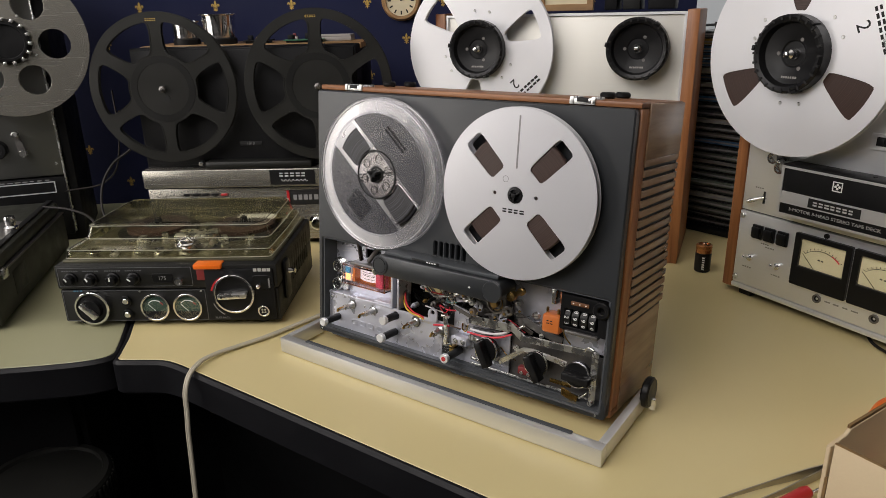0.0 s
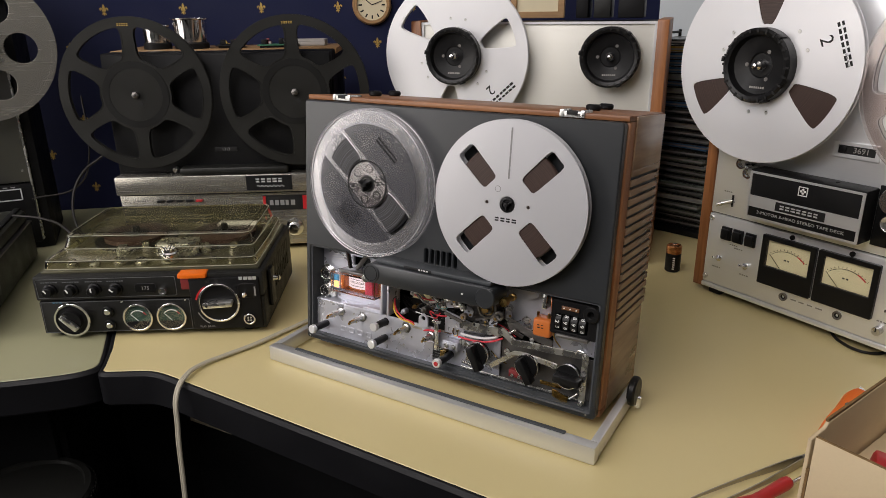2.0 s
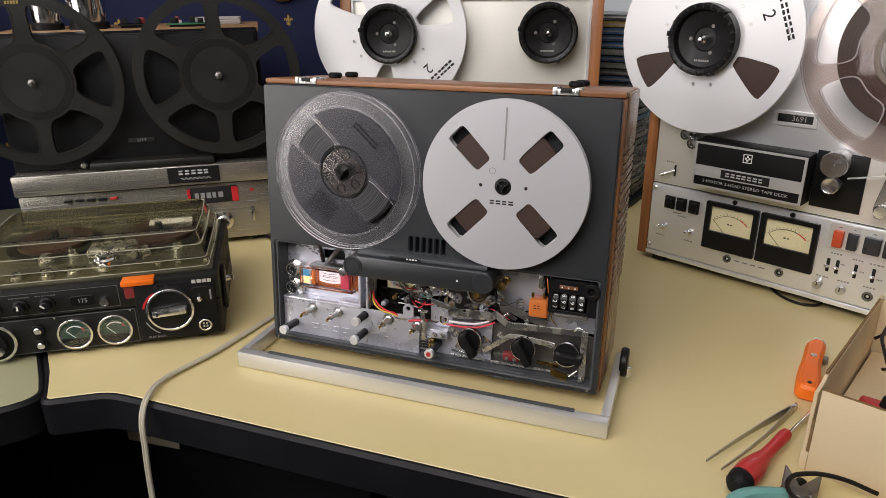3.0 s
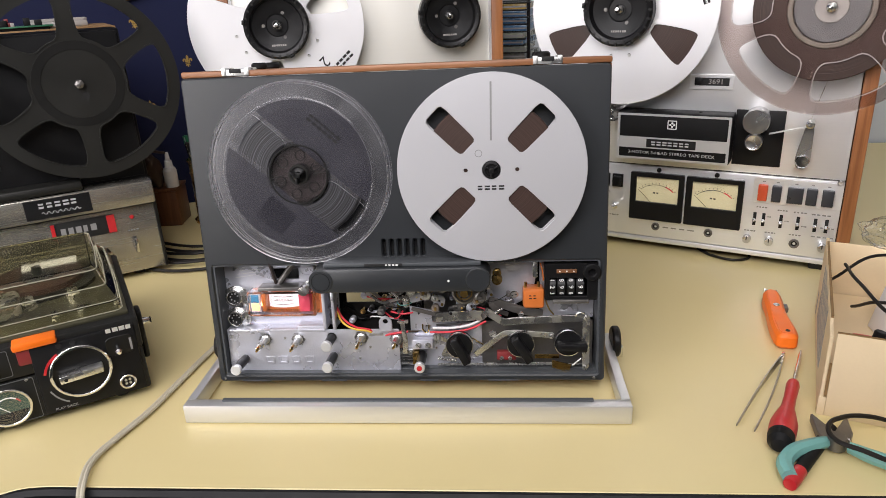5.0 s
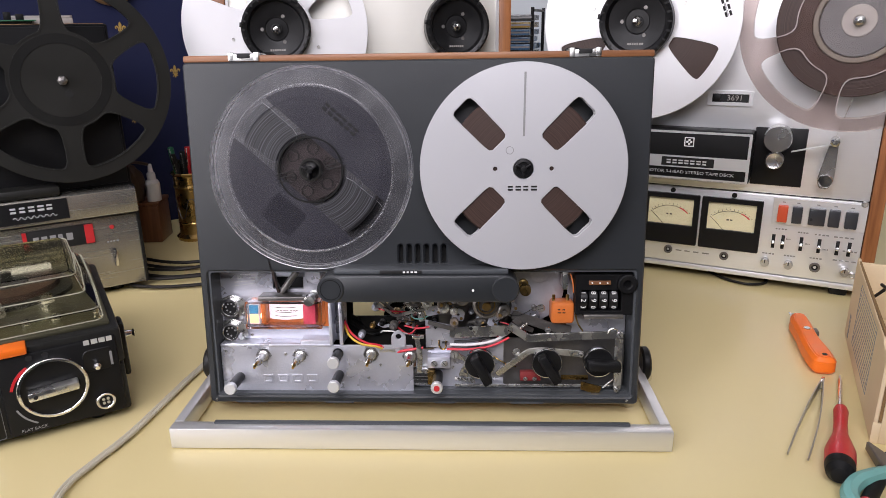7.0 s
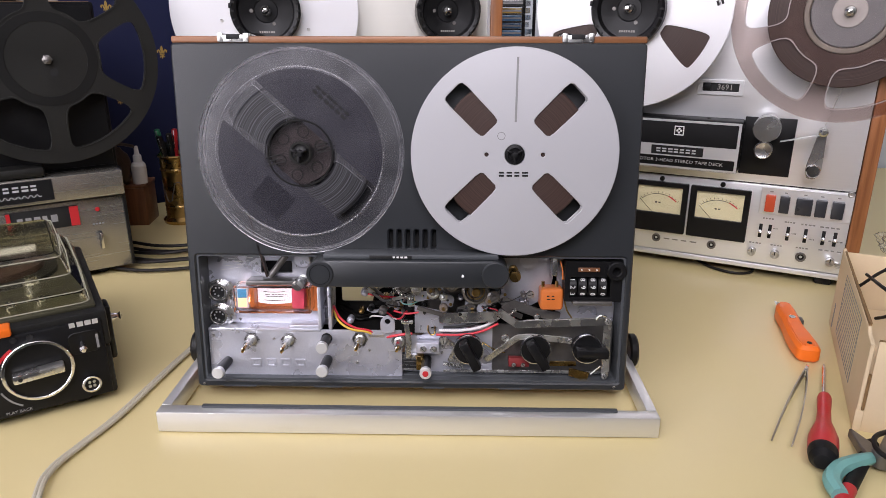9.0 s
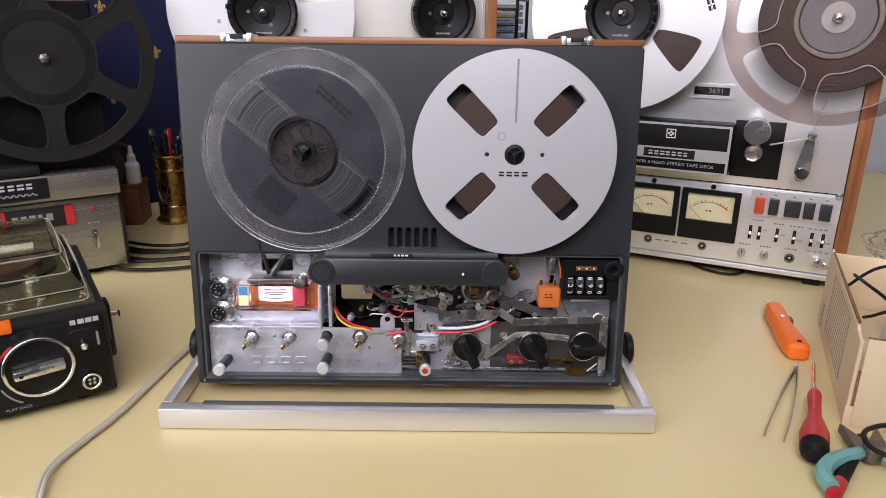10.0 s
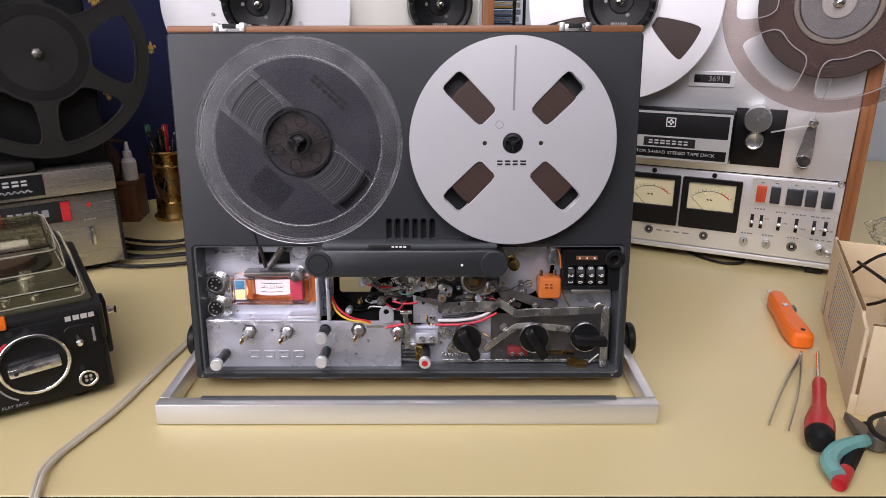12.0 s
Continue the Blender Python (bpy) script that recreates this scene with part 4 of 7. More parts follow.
# ---- white reel deck behind the recorder ----
BM = Matrix.Translation((-0.003, 0.504, 0)) @ pose(0, 0, 0, 0, 0, 12.0)


def plain_deck():
    d = thing("reel_tape_deck", BM, "pale champagne front tape deck with wooden sides", "tape deck")
    x0, x1, H = -0.072, 0.340, 0.420
    part("body", box(x0, x1, 0.034, 0.20, 0.010, H - 0.001, 0.002), M["satin"], d)
    part("front_panel", box(x0 + 0.003, x1 - 0.003, 0.030, 0.036, 0.012, H - 0.004, 0.0012), M["champagne"], d, "pale brushed front panel")
    part("panel_frame", plate([rounded(x0, x1, 0.011, H, 0.001), rounded(x0 + 0.004, x1 - 0.004, 0.015, H - 0.004, 0.001)], 0.026, 0.0345), M["silver"], d, "thin silver frame")
    for a in (x0 - 0.019, x1):
        part("side_panel", box(a, a + 0.019, 0.022, 0.21, 0.0, H + 0.003, 0.002), M["teak_up"], d, "reddish wooden side")
    for x in (x0 + 0.03, x1 - 0.05):
        part("foot", box(x, x + 0.025, 0.05, 0.09, 0, 0.011, 0.003), M["black"], d)
    for x in (0.0, 0.269):
        part("reel_table", turned([(0.030, 0), (0.030, 0.010), (0.02, 0.014), (0, 0.014)], seg=40), M["satin"], d, m=pose(x, 0.030, 0.364))
    part("head_block", box(0.05, 0.22, 0.0, 0.03, 0.13, 0.21, 0.004), M["satin"], d, "black head cover")
    h = nab_hub(d, 0.269, 0.014, 0.364, M["black"])
    tagged(h, "dished black plastic hub adaptor")
    return d


plain_deck()
reel_b = big_reel(BM @ pose(0.0, 0.0, 0.364), "empty white aluminium reel on black hub", 3, 22, 0.0, M["white_alu"], M["tape"], "ten inch reels")
nab_hub(reel_b, 0, -0.001, 0, M["black"])
part("number", letters("2", 0.024, pose(0, 0, 0), M["ink"], None).data, M["ink"], reel_b, m=pose(0.066, -0.0002, -0.058, 0, -222, 0))
bar_mark(reel_b, pose(0.087, -0.0002, -0.066, 0, -222, 0), 0.058, 0.0105, 7, M["ink"], 23)
for o in [o for o in bpy.data.objects if o.name.startswith("lettering") and o.parent is None]:
    bpy.data.objects.remove(o)


# ---- dark reel deck on the wing ----
RM = Matrix.Translation((-0.476, 0.190, 0)) @ pose(0, 0, 0, 0, 0, 34.2)


def dark_deck():
    d = thing("reel_tape_deck", RM, "upright tape deck, dark top and silver control panel", "tape deck")
    x0, x1 = -0.067, 0.347
    part("body", box(x0, x1, 0.035, 0.205, 0.010, 0.375, 0.003), M["shade_black"], d, "dark cabinet")
    part("reel_plate", box(x0 + 0.004, x1 - 0.004, 0.030, 0.037, 0.160, 0.372, 0.002), M["satin"], d, "black reel plate")
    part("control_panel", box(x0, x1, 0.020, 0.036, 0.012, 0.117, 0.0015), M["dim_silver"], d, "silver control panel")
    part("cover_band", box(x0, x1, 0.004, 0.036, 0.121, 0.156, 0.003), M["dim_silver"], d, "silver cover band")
    part("band_gap", box(x0 + 0.001, x1 - 0.001, 0.018, 0.036, 0.1165, 0.1215), M["ink"], d)
    part("name_plate", box(0.175, 0.260, 0.0032, 0.0042, 0.126, 0.1535), M["satin"], d, "dark name plate")
    bar_mark(d, pose(0.219, 0.0032, 0.1445), 0.052, 0.0075, 5, M["silver"], 31)
    part("script_mark", wire([(0.195 + 0.0022 * i, 0.003, 0.1335 + 0.002 * math.sin(i * 1.9)) for i in range(24)], 0.0004, 2), M["silver"], d)
    part("head_cover", box(0.055, 0.255, 0.004, 0.035, 0.157, 0.171, 0.005), M["reelgrey"], d, "dark grey head cover")
    part("tape_counter", box(0.118, 0.160, 0.028, 0.031, 0.196, 0.204, 0.0005), M["ink"], d)
    letters("1313", 0.0075, pose(0.139, 0.0278, 0.200), M["greyink"], d, "digits")
    part("guide", disc(0.0045, 0, 0.02, (0.045, 0.03, 0.166), b=0.001, seg=20), M["chrome"], d)
    for x in (0.008, 0.026, 0.044, 0.062, 0.080):
        part("push_button", box(x - 0.006, x + 0.006, 0.014, 0.021, 0.103, 0.107, 0.0008), M["red" if x > 0.07 else "satin"], d)
    mw = part("level_meter", box(0.200, 0.286, 0.0185, 0.021, 0.082, 0.111, 0.0006), M["ink"], d, "dark level meter window")
    part("red_end", box(0.275, 0.286, 0.0170, 0.0186, 0.083, 0.110), M["red"], mw)
    part("red_end", box(0.200, 0.205, 0.0170, 0.0186, 0.088, 0.110), M["red"], mw)
    part("mark", bars(0.212, 0.262, 0.0965, 0.010, 5, 0.0186, 9), M["greyink"], mw)
    part("indicator", disc(0.0032, 0, 0.002, (0.310, 0.020, 0.101), b=0.0006, seg=16), M["red"], d)
    s = part("slide_switch", box(0.3065, 0.3105, 0.0185, 0.021, 0.043, 0.069, 0.0003), M["ink"], d)
    part("lever", box(0.3065, 0.311, 0.010, 0.020, 0.045, 0.068, 0.0012), M["chrome"], s)
    part("mark", bars(0.301, 0.317, 0.080, 0.002, 4, 0.020, 12), M["greyink"], d)
    for x in (0.030, 0.085, 0.140, 0.256):
        k = part("knob", turned([(0.0165, 0), (0.0165, 0.004), (0.011, 0.006), (0.0105, 0.016), (0.009, 0.018), (0, 0.018)], seg=40), M["chrome"], d, "two-step silver knob", m=pose(x, 0.020, 0.047))
        part("pointer", box(-0.0007, 0.0007, -0.0186, -0.0178, 0.002, 0.0095), M["ink"], k)
    part("corner_trim", box(x1 - 0.003, x1 + 0.0015, 0.018, 0.036, 0.012, 0.156, 0.001), M["black"], d)
    for x in (x0 + 0.02, x1 - 0.04):
        for y in (0.05, 0.17):
            part("foot", disc(0.010, 0, 0.011, (x, y, 0), "z", 0.002, 20), M["black"], d)
    for x in (0.0, 0.280):
        part("reel_table", turned([(0.028, 0), (0.028, 0.018), (0.02, 0.022), (0, 0.022)], seg=40), M["satin"], d, m=pose(x, 0.030, 0.306))
    return d


dark_deck()
for x in (0.0, 0.280):
    big_reel(RM @ pose(x, 0.0, 0.306), "empty anthracite metal reel with six windows", 6, 0, 0.0, M["reelgrey"], M["tape"], "ten inch reels", plain=True)


# ---- the opened recorder on its handle ----
UM = Matrix.Translation((0, 0.047, 0.018)) @ pose(0, 0, 0, -5.9)
MM = 0.001


def mm(*v):
    return [a * MM for a in v]


def screw(parent, x, z, y, r=2.2, slot=20, material=None):
    s = part("screw", turned([(r * MM, 0), (r * MM, r * 0.4 * MM), (r * 0.7 * MM, r * 0.75 * MM), (0, r * 0.8 * MM)], seg=14), material or M["steel"], parent, m=pose(x * MM, y * MM, z * MM))
    part("slot", box(-r * 0.75 * MM, r * 0.75 * MM, -r * 0.85 * MM, -r * 0.6 * MM, -0.25 * MM, 0.25 * MM), M["ink"], s, m=pose(0, 0, 0, 0, slot, 0))
    return s


def strip_lever(parent, pts, w, y0, y1, material, name="lever", label=""):
    """A bent flat strip along (x, z) points in millimetres."""
    p = [Vector(q) for q in pts]
    up, lo = [], []
    for i, q in enumerate(p):
        d = ((p[min(i + 1, len(p) - 1)] - p[i - 1 if i else 0])).normalized()
        n = Vector((-d.y, d.x)) * w / 2
        up.append((q + n) * MM), lo.append((q - n) * MM)
    out = [tuple(a) for a in up] + [tuple(a) for a in reversed(lo)]
    return part(name, plate([smooth_poly(out, 2, 0.25)], y0 * MM, y1 * MM, 0.0003), material, parent, label)


def coil(parent, a, b, r, turns, material):
    a, b = Vector(a) * MM, Vector(b) * MM
    d = (b - a)
    side = d.orthogonal().normalized()
    up = d.cross(side).normalized()
    pts = []
    for i in range(turns * 6 + 1):
        t = i / (turns * 6)
        ang = 2 * math.pi * i / 6
        pts.append(a + d * t + (side * math.cos(ang) + up * math.sin(ang)) * r * MM)
    return part("spring", wire(pts, 0.0004, 2), material, parent, "fine coil spring")


def wire_part(parent, pts, r, material, label=""):
    return part("wire", wire([tuple(c * MM for c in p) for p in pts], r * MM, 5), material, parent, label)


def recorder():
    d = thing("tape_recorder", UM, "grey opened reel tape recorder in wooden case standing upright", "tape recorder")
    X0, X1, H, DEP = 23, 437.5, 322, 142
    C0, C1 = 20.5, 439.5      # the wooden case is a little wider than the front panel
    # wooden case, open at the back
    case = part("case_top", box(*mm(C0, C1, 9, DEP, H + 0.3, H + 6.3), 0.0015), M["teak"], d, "reddish brown wooden top")
    part("case_bottom", box(*mm(C0, C1, 13, DEP, -2, 7), 0.0015), M["teak"], d, "reddish brown wooden bottom")
    for x in (C0, C1 - 6):
        sd = part("case_side", box(*mm(x, x + 6, 13, DEP, 7, H + 0.2), 0.001), M["teak_up"], d, "reddish wooden case side")
        ox = x + 6 if x > 200 else x
        sgn = 1 if x > 200 else -1
        part("side_cover", box(*mm(*sorted((ox, ox + sgn * 1.0)), 31, DEP - 3, 2, 97), 0.0004), M["side"], sd, "plain brown lower cover")
        part("side_cover", box(*mm(*sorted((ox, ox + sgn * 2.2)), 31, DEP - 1, 272, 327), 0.0008), M["side"], sd, "plain brown upper cover")
        part("vent_recess", box(*mm(*sorted((ox - sgn * 0.5, ox + sgn * 0.3)), 33, DEP - 3, 97, 272)), M["ink"], sd, "dark gap behind the slats")
        for i in range(17):
            z = 97 + i * 10.3
            part("slat", box(*mm(*sorted((ox - sgn * 0.2, ox + sgn * 2.2)), 31, DEP + (2 if i < 6 else -2), z + 3.2, z + 10.3), 0.0007), M["side"], sd)
    part("back_panel", box(*mm(X0 + 9, X1 - 9, DEP - 4, DEP, 128, H - 4)), M["satin"], d)
    for x in (60, 398):
        part("rear_foot", disc(0.012, 0, 0.007, (x * MM, (DEP - 20) * MM, -0.0085), "z", 0.002, 24), M["black"], d, "black rubber foot")
        for y in (76, 120):
            part("top_button", disc(0.0085, 0, 0.007, (x * MM + (18 if x < 200 else -20) * MM, y * MM, (H + 6) * MM), "z", 0.002, 24), M["satin"], d, "dark round rubber button")
    for x in (76, 379):
        c = part("lid_catch", box(*mm(x - 14, x + 14, 8.2, 31, H + 0.8, H + 7.4), 0.0012), M["steel"], d, "small metal catch on the case top")
        part("catch_slot", box(*mm(x - 6, x + 6, 7.8, 20, H + 3.6, H + 7.8), 0.0004), M["ink"], c)
        for s in (-1, 1):
            part("catch_ear", box(*mm(*sorted((x + s * 9, x + s * 14)), 7.4, 32, H + 1, H + 8.8), 0.001), M["steel"], c)
    # front panel
    fp = part("front_panel", plate([rounded(*mm(X0, X1, -0.5, H, 4)), rounded(*mm(30, 431.5, 6.5, 132, 3))]
                                   + [rounded(*mm(211.5 + 8 * i, 215.5 + 8 * i, 139, 157, 1.8)) for i in range(6)], 0, 0.012, 0.0014), M["hammer"], d, "grey hammered metal front panel")
    part("panel_rim", plate([rounded(*mm(X0 + 1, X1 - 1, 0.5, H - 1, 3)), rounded(*mm(X0 + 6, X1 - 6, 5, H - 6, 3))], 0.012, 0.016), M["grey"], d)
    part("opening_rim", plate([rounded(*mm(30, 431.5, 6.5, 132, 3)), rounded(*mm(32, 429.5, 8.2, 130.5, 2.5))], 0.002, 0.058), M["grey"], fp, "grey inner rim of the opening")
    part("panel_backing", box(*mm(X0 + 9, X1 - 9, 14, 18, 132, H - 5)), M["satin"], d)
    for i in range(6):
        part("vent_depth", box(*mm(211.0 + 8 * i, 216 + 8 * i, 9, 13, 138, 158)), M["ink"], fp)
    for x, w in ((64, 16), (150, 14), (332, 16), (253, 10)):
        part("lip_clip", box(*mm(x - w, x + w, -0.5, 4, -0.4, 1.4), 0.0004), M["grey"], fp)
    for x, z in ((29, 2.0), (427, 2.5)):
        screw(fp, x, z + 1, 0, 1.3)
    # chassis plates
    lp = part("chassis_plate", plate([rounded(*mm(31, 155, 55, 130, 2)), rounded(*mm(84, 114, 108, 120, 1)), circle(0.009, 0.043, 0.091, 24), circle(0.009, 0.042, 0.0665, 24)], 0.026, 0.030, 0.0005), M["alu"], d, "cast aluminium chassis plate")
    part("slot_backing", box(*mm(80, 118, 40, 42, 104, 124)), M["ink"], lp)
    holes = [circle(5.2 * MM, x * MM, z * MM, 24) for x, z in ((75, 44.5), (111.5, 44.5), (148.5, 46.5), (181, 46))]
    lo = part("control_plate", plate([rounded(*mm(33, 222, 7, 55, 2))] + holes, 0.010, 0.013, 0.0005), M["alu"], d, "cast aluminium control plate")
    part("ledge", box(*mm(33, 143, 9, 26, 53.5, 56.5), 0.0008), M["alu"], lp)
    part("ledge", box(*mm(112, 141, 10, 26, 55.5, 60), 0.0008), M["alu"], lp)
    part("lower_rail", box(*mm(32, 428, 12, 30, 6, 9), 0.0008), M["grey"], d)
    for x in (141, 151):
        part("upright", box(*mm(x, x + 3.5, 8, 34, 56, 98), 0.0008), M["alu"], lp, "aluminium upright")
    part("upright_back", box(*mm(144, 151, 26, 30, 56, 100)), M["alu"], lp)
    emb = None
    for i in range(4):
        x = 73 + 14.5 * i
        q = plate([rounded(*mm(x, x + 10.5, 16.5, 25, 1.2)), rounded(*mm(x + 2.2, x + 8.3, 18.7, 22.8, 0.8))], 0.0092, 0.0102, 0.0003)
        emb = join(emb, q) if emb else q
    part("embossing", emb, M["alu"], lo, "worn embossed marks")
    for x, z, y in ((38, 49, 10), (97, 46, 10), (146, 121, 26), (84, 127, 26), (178, 22, 10), (190, 35, 10), (60, 60, 26)):
        screw(lo if z < 55 else lp, x, z, y, 1.5, x * 7)
    for i in range(5):
        part("scratch", box(-0.012, 0.012, -0.00012, 0.0001, -0.0002, 0.0002), M["white"], lp, m=pose((55 + i * 3) * MM, 0.026, (112 + i * 3.5) * MM, 0, -8 + i * 2, 0))
    # sockets
    for x, z in ((43, 91), (42, 66.5)):
        s = part("round_socket", tube(0.0068, 0.0092, -0.004, 0.010, seg=36), M["chrome"], d, "round multi-pin socket with chrome collar", m=pose(x * MM, 0.024, z * MM))
        part("insert", disc(0.007, 0, 0.007, seg=32, b=0.0005), M["black"], s)
        for a in range(0, 300, 50):
            part("pin_hole", disc(0.0009, 0.0065, 0.0074, seg=10), M["greyink"], s, m=pose(0.0042 * math.cos(radians(a + 20)), 0, 0.0042 * math.sin(radians(a + 20))))
        part("flange", plate([smooth_poly([(-0.0135, 0.006), (0, 0.0125), (0.0125, 0.008), (0.016, -0.006), (0.004, -0.0125), (-0.012, -0.008)], 3), circle(0.0085, seg=28)], -0.003, -0.0015), M["steel"], s)
        screw(s, 11, 7.5, -3, 1.6, 40)
    # lit level meter
    me = part("meter_block", box(*mm(63, 140, 20, 26, 71, 99), 0.001), M["relay"], d, "lit level meter on an orange board")
    part("left_end", box(*mm(64, 75, 8, 21, 77, 97), 0.001), M["scale"], me)
    part("blue_window", box(*mm(65, 73.5, 7, 9, 88, 96.5), 0.0005), M["blue"], me)
    part("lamp", box(*mm(65, 73.5, 7, 9, 78.5, 87.5), 0.0008), M["glow_white"], me, "glowing orange-white lamp")
    part("lamp", disc(0.0022, 0, 0.008, (76.5 * MM, 18 * MM, 85 * MM), seg=14, b=0.001), M["glow"], me, "glowing orange lamp")
    sc = bmesh.new()
    n = 10
    top, bot = [], []
    for i in range(n + 1):
        t = i / n
        y = 14 + 5 * (2 * t - 1) ** 2
        top.append(sc.verts.new(mm(81 + 34 * t, y, 95.5))), bot.append(sc.verts.new(mm(81 + 34 * t, y, 80)))
    for i in range(n):
        sc.faces.new((bot[i], bot[i + 1], top[i + 1], top[i]))
    bmesh.ops.solidify(sc, geom=sc.faces[:], thickness=0.0008)
    part("scale_card", sc, M["lit_scale"], me, "curved white scale")
    for z in (92, 87.5, 83.5):
        part("scale_line", wire([tuple(mm(83 + 30 * t, 13.7 + 5 * (2 * t - 1) ** 2, z)) for t in (0, .25, .5, .75, 1)], 0.0003, 3), M["ink"], me)
    part("scale_print", bars(90 * MM, 112 * MM, 89.6 * MM, 0.5 * MM, 7, 13.6 * MM, 8), M["ink"], me)
    part("red_window", box(*mm(117, 129, 7, 18, 77.5, 97), 0.001), M["pink"], me, "red plastic window")
    part("spacer", box(*mm(76, 80.5, 9, 19, 78, 97), 0.0006), M["relay"], me)
    cov = part("cover", plate([rounded(*mm(62, 136, 74, 101, 1.5)), rounded(*mm(64, 134, 76, 99, 1))], 0.003, 0.020, 0.0004), M["plastic"], me, "clear plastic cover")
    cov2 = part("cover_face", box(*mm(64, 134, 3, 4, 76, 99)), M["plastic"], me, "clear plastic cover")
    cov.visible_shadow = cov2.visible_shadow = False
    part("top_shelf", box(*mm(74, 130, 6, 24, 101, 105), 0.0008), M["darksteel"], me)
    wire_part(me, [(54, 20, 80), (58, 12, 76), (62, 18, 79)], 0.5, M["steel"])
    wire_part(me, [(52, 22, 84), (58, 15, 83), (64, 18, 80)], 0.4, M["steel"])
    # arm that leads the tape
    ar = part("tape_arm", turned([(0, 0), (0.0032, 0), (0.0032, 0.026), (0, 0.026)], seg=16), M["darksteel"], d, "small tape guide arm", m=pose(0.094, 0.020, 0.106, 0, 0, 0) @ pose(0, 0, 0, 0, 38, 0) @ pose(0, 0, 0, -90))
    part("guide_post", turned([(0.0045, 0), (0.0045, 0.004), (0.003, 0.005), (0.003, 0.020), (0.0055, 0.021), (0.005, 0.027), (0, 0.028)], seg=24), M["steel"], d, "steel guide post", m=pose(0.126, 0.022, 0.104))
    part("guide_post", turned([(0.0045, 0), (0.0045, 0.004), (0.003, 0.005), (0.003, 0.020), (0.0055, 0.021), (0.005, 0.027), (0, 0.028)], seg=24), M["brass"], d, "brass guide post", m=pose(0.3275, 0.008, 0.118))
    part("roller", disc(0.008, 0, 0.012, (0.127, 0.026, 0.124), b=0.001, seg=28), M["alu"], d)
    part("tape_strip", plate([[(0.082, 0.170), (0.0835, 0.170), (0.0975, 0.111), (0.0955, 0.111)]], 0.000, 0.006), M["tape_plain"], d, "dark tape running down from the reel")
    # shafts and knobs
    for x, z, ln in ((75, 44.5, 30), (111.5, 44.5, 30), (181, 46, 27), (219, 44, 23)):
        s = part("control_shaft", turned([(0.0052, -0.004), (0.0052, 0.004), (0.0036, 0.005), (0.0036, 0.018), (0.0028, 0.019), (0.0028, (ln - 8) * MM), (0.0022, (ln - 8) * MM), (0.0022, ln * MM - 0.001), (0, ln * MM)], seg=18), M["steel"], d, "bare steel control shaft", m=pose(x * MM, 0.012, z * MM))
        part("tip", box(-0.0012, 0.0012, -ln * MM - 0.001, -(ln - 8) * MM, -0.0026, 0.0026, 0.0004), M["brass"], s, m=pose(0, 0, 0, 0, 25, 0))
        part("nut", tube(0.0048, 0.0085, -0.0005, 0.002, seg=6), M["darksteel"], s)
    for x, z, ln in ((148.5, 46.5, 29), (50.5, 22.5, 34), (149, 25, 34), (246, 24.5, 34)):
        s = part("knob", turned([(0.0045, -0.002), (0.0045, 0.004), (0.0048, 0.006), (0.0048, (ln - 2) * MM), (0, (ln - 2) * MM)], seg=24), M["black"], d, "slim black knob with metal cap", m=pose(x * MM, 0.012, z * MM))
        part("cap", turned([(0.0052, (ln - 6) * MM), (0.0056, (ln - 5) * MM), (0.0056, (ln - 0.6) * MM), (0.005, ln * MM), (0, ln * MM)], seg=28), M["silver"], s, "bright metal cap")
        if x == 246:
            part("red_dot", disc(0.0028, ln * MM - 0.0002, ln * MM + 0.0006, seg=20), M["red"], s, "red centre")
    for x, z, turn in ((286.5, 38, -62), (351, 39, -58), (400.5, 40, -3)):
        k = part("selector_knob", turned([(0.0142, 0.0), (0.0142, 0.007), (0.0132, 0.0085), (0, 0.0085)], seg=40), M["black"], d, "black pointer knob with chrome edge", m=pose(x * MM, 0.012, z * MM))
        part("edge_ring", tube(0.0136, 0.0146, 0.005, 0.0078, seg=48), M["chrome"], k)
        part("pointer", box(-0.0125, 0.0185, -0.021, -0.008, -0.0044, 0.0044, 0.0018), M["black"], k, m=pose(0, 0, 0, 0, -turn, 0))
        part("shaft", disc(0.005, -0.02, 0.001, seg=16), M["steel"], k)
    # head cover
    hc = part("head_cover", box(*mm(152, 309, -27, 4, 109.2, 134), 0.002), M["hammer"], d, "long grey head cover")
    for x in (152, 309):
        part("end_cap", disc(0.0123, -0.006, 0.0283, (x * MM, 0, 121.5 * MM), b=0.0012, seg=40), M["hammer"], hc, "round end of the cover")
    part("end_ring", tube(0.0088, 0.0094, 0.0281, 0.0288, (152 * MM, 0, 121.5 * MM), seg=40), M["satin"], hc)
    part("top_step", box(*mm(154, 312, -21, 4, 134, 138.5), 0.0015), M["grey"], hc)
    part("name_strip", box(*mm(196, 234, -21.8, -20.8, 134.8, 137.8), 0.0003), M["ink"], hc)
    part("mark", bars(217 * MM, 231 * MM, 136.3 * MM, 1.6 * MM, 4, -21.8 * MM, 6), M["white"], hc)
    part("rivet", disc(0.0012, 0, 0.0008, (280 * MM, -27 * MM, 120.8 * MM), seg=12), M["white"], hc)
    for x in (190, 270):
        part("mounting_stud", disc(0.004, 0.0, 0.020, (x * MM, 24 * MM, 120 * MM), seg=16), M["darksteel"], hc)
    # right side: tape counter
    cf = part("tape_counter", plate([rounded(*mm(376, 430, 88, 127, 2)), rounded(*mm(381, 419, 92, 112, 1))], 0.004, 0.020, 0.0005), M["black"], d, "black four-digit tape counter")
    part("drum_back", box(*mm(378, 426, 24, 26, 90, 116)), M["ink"], cf)
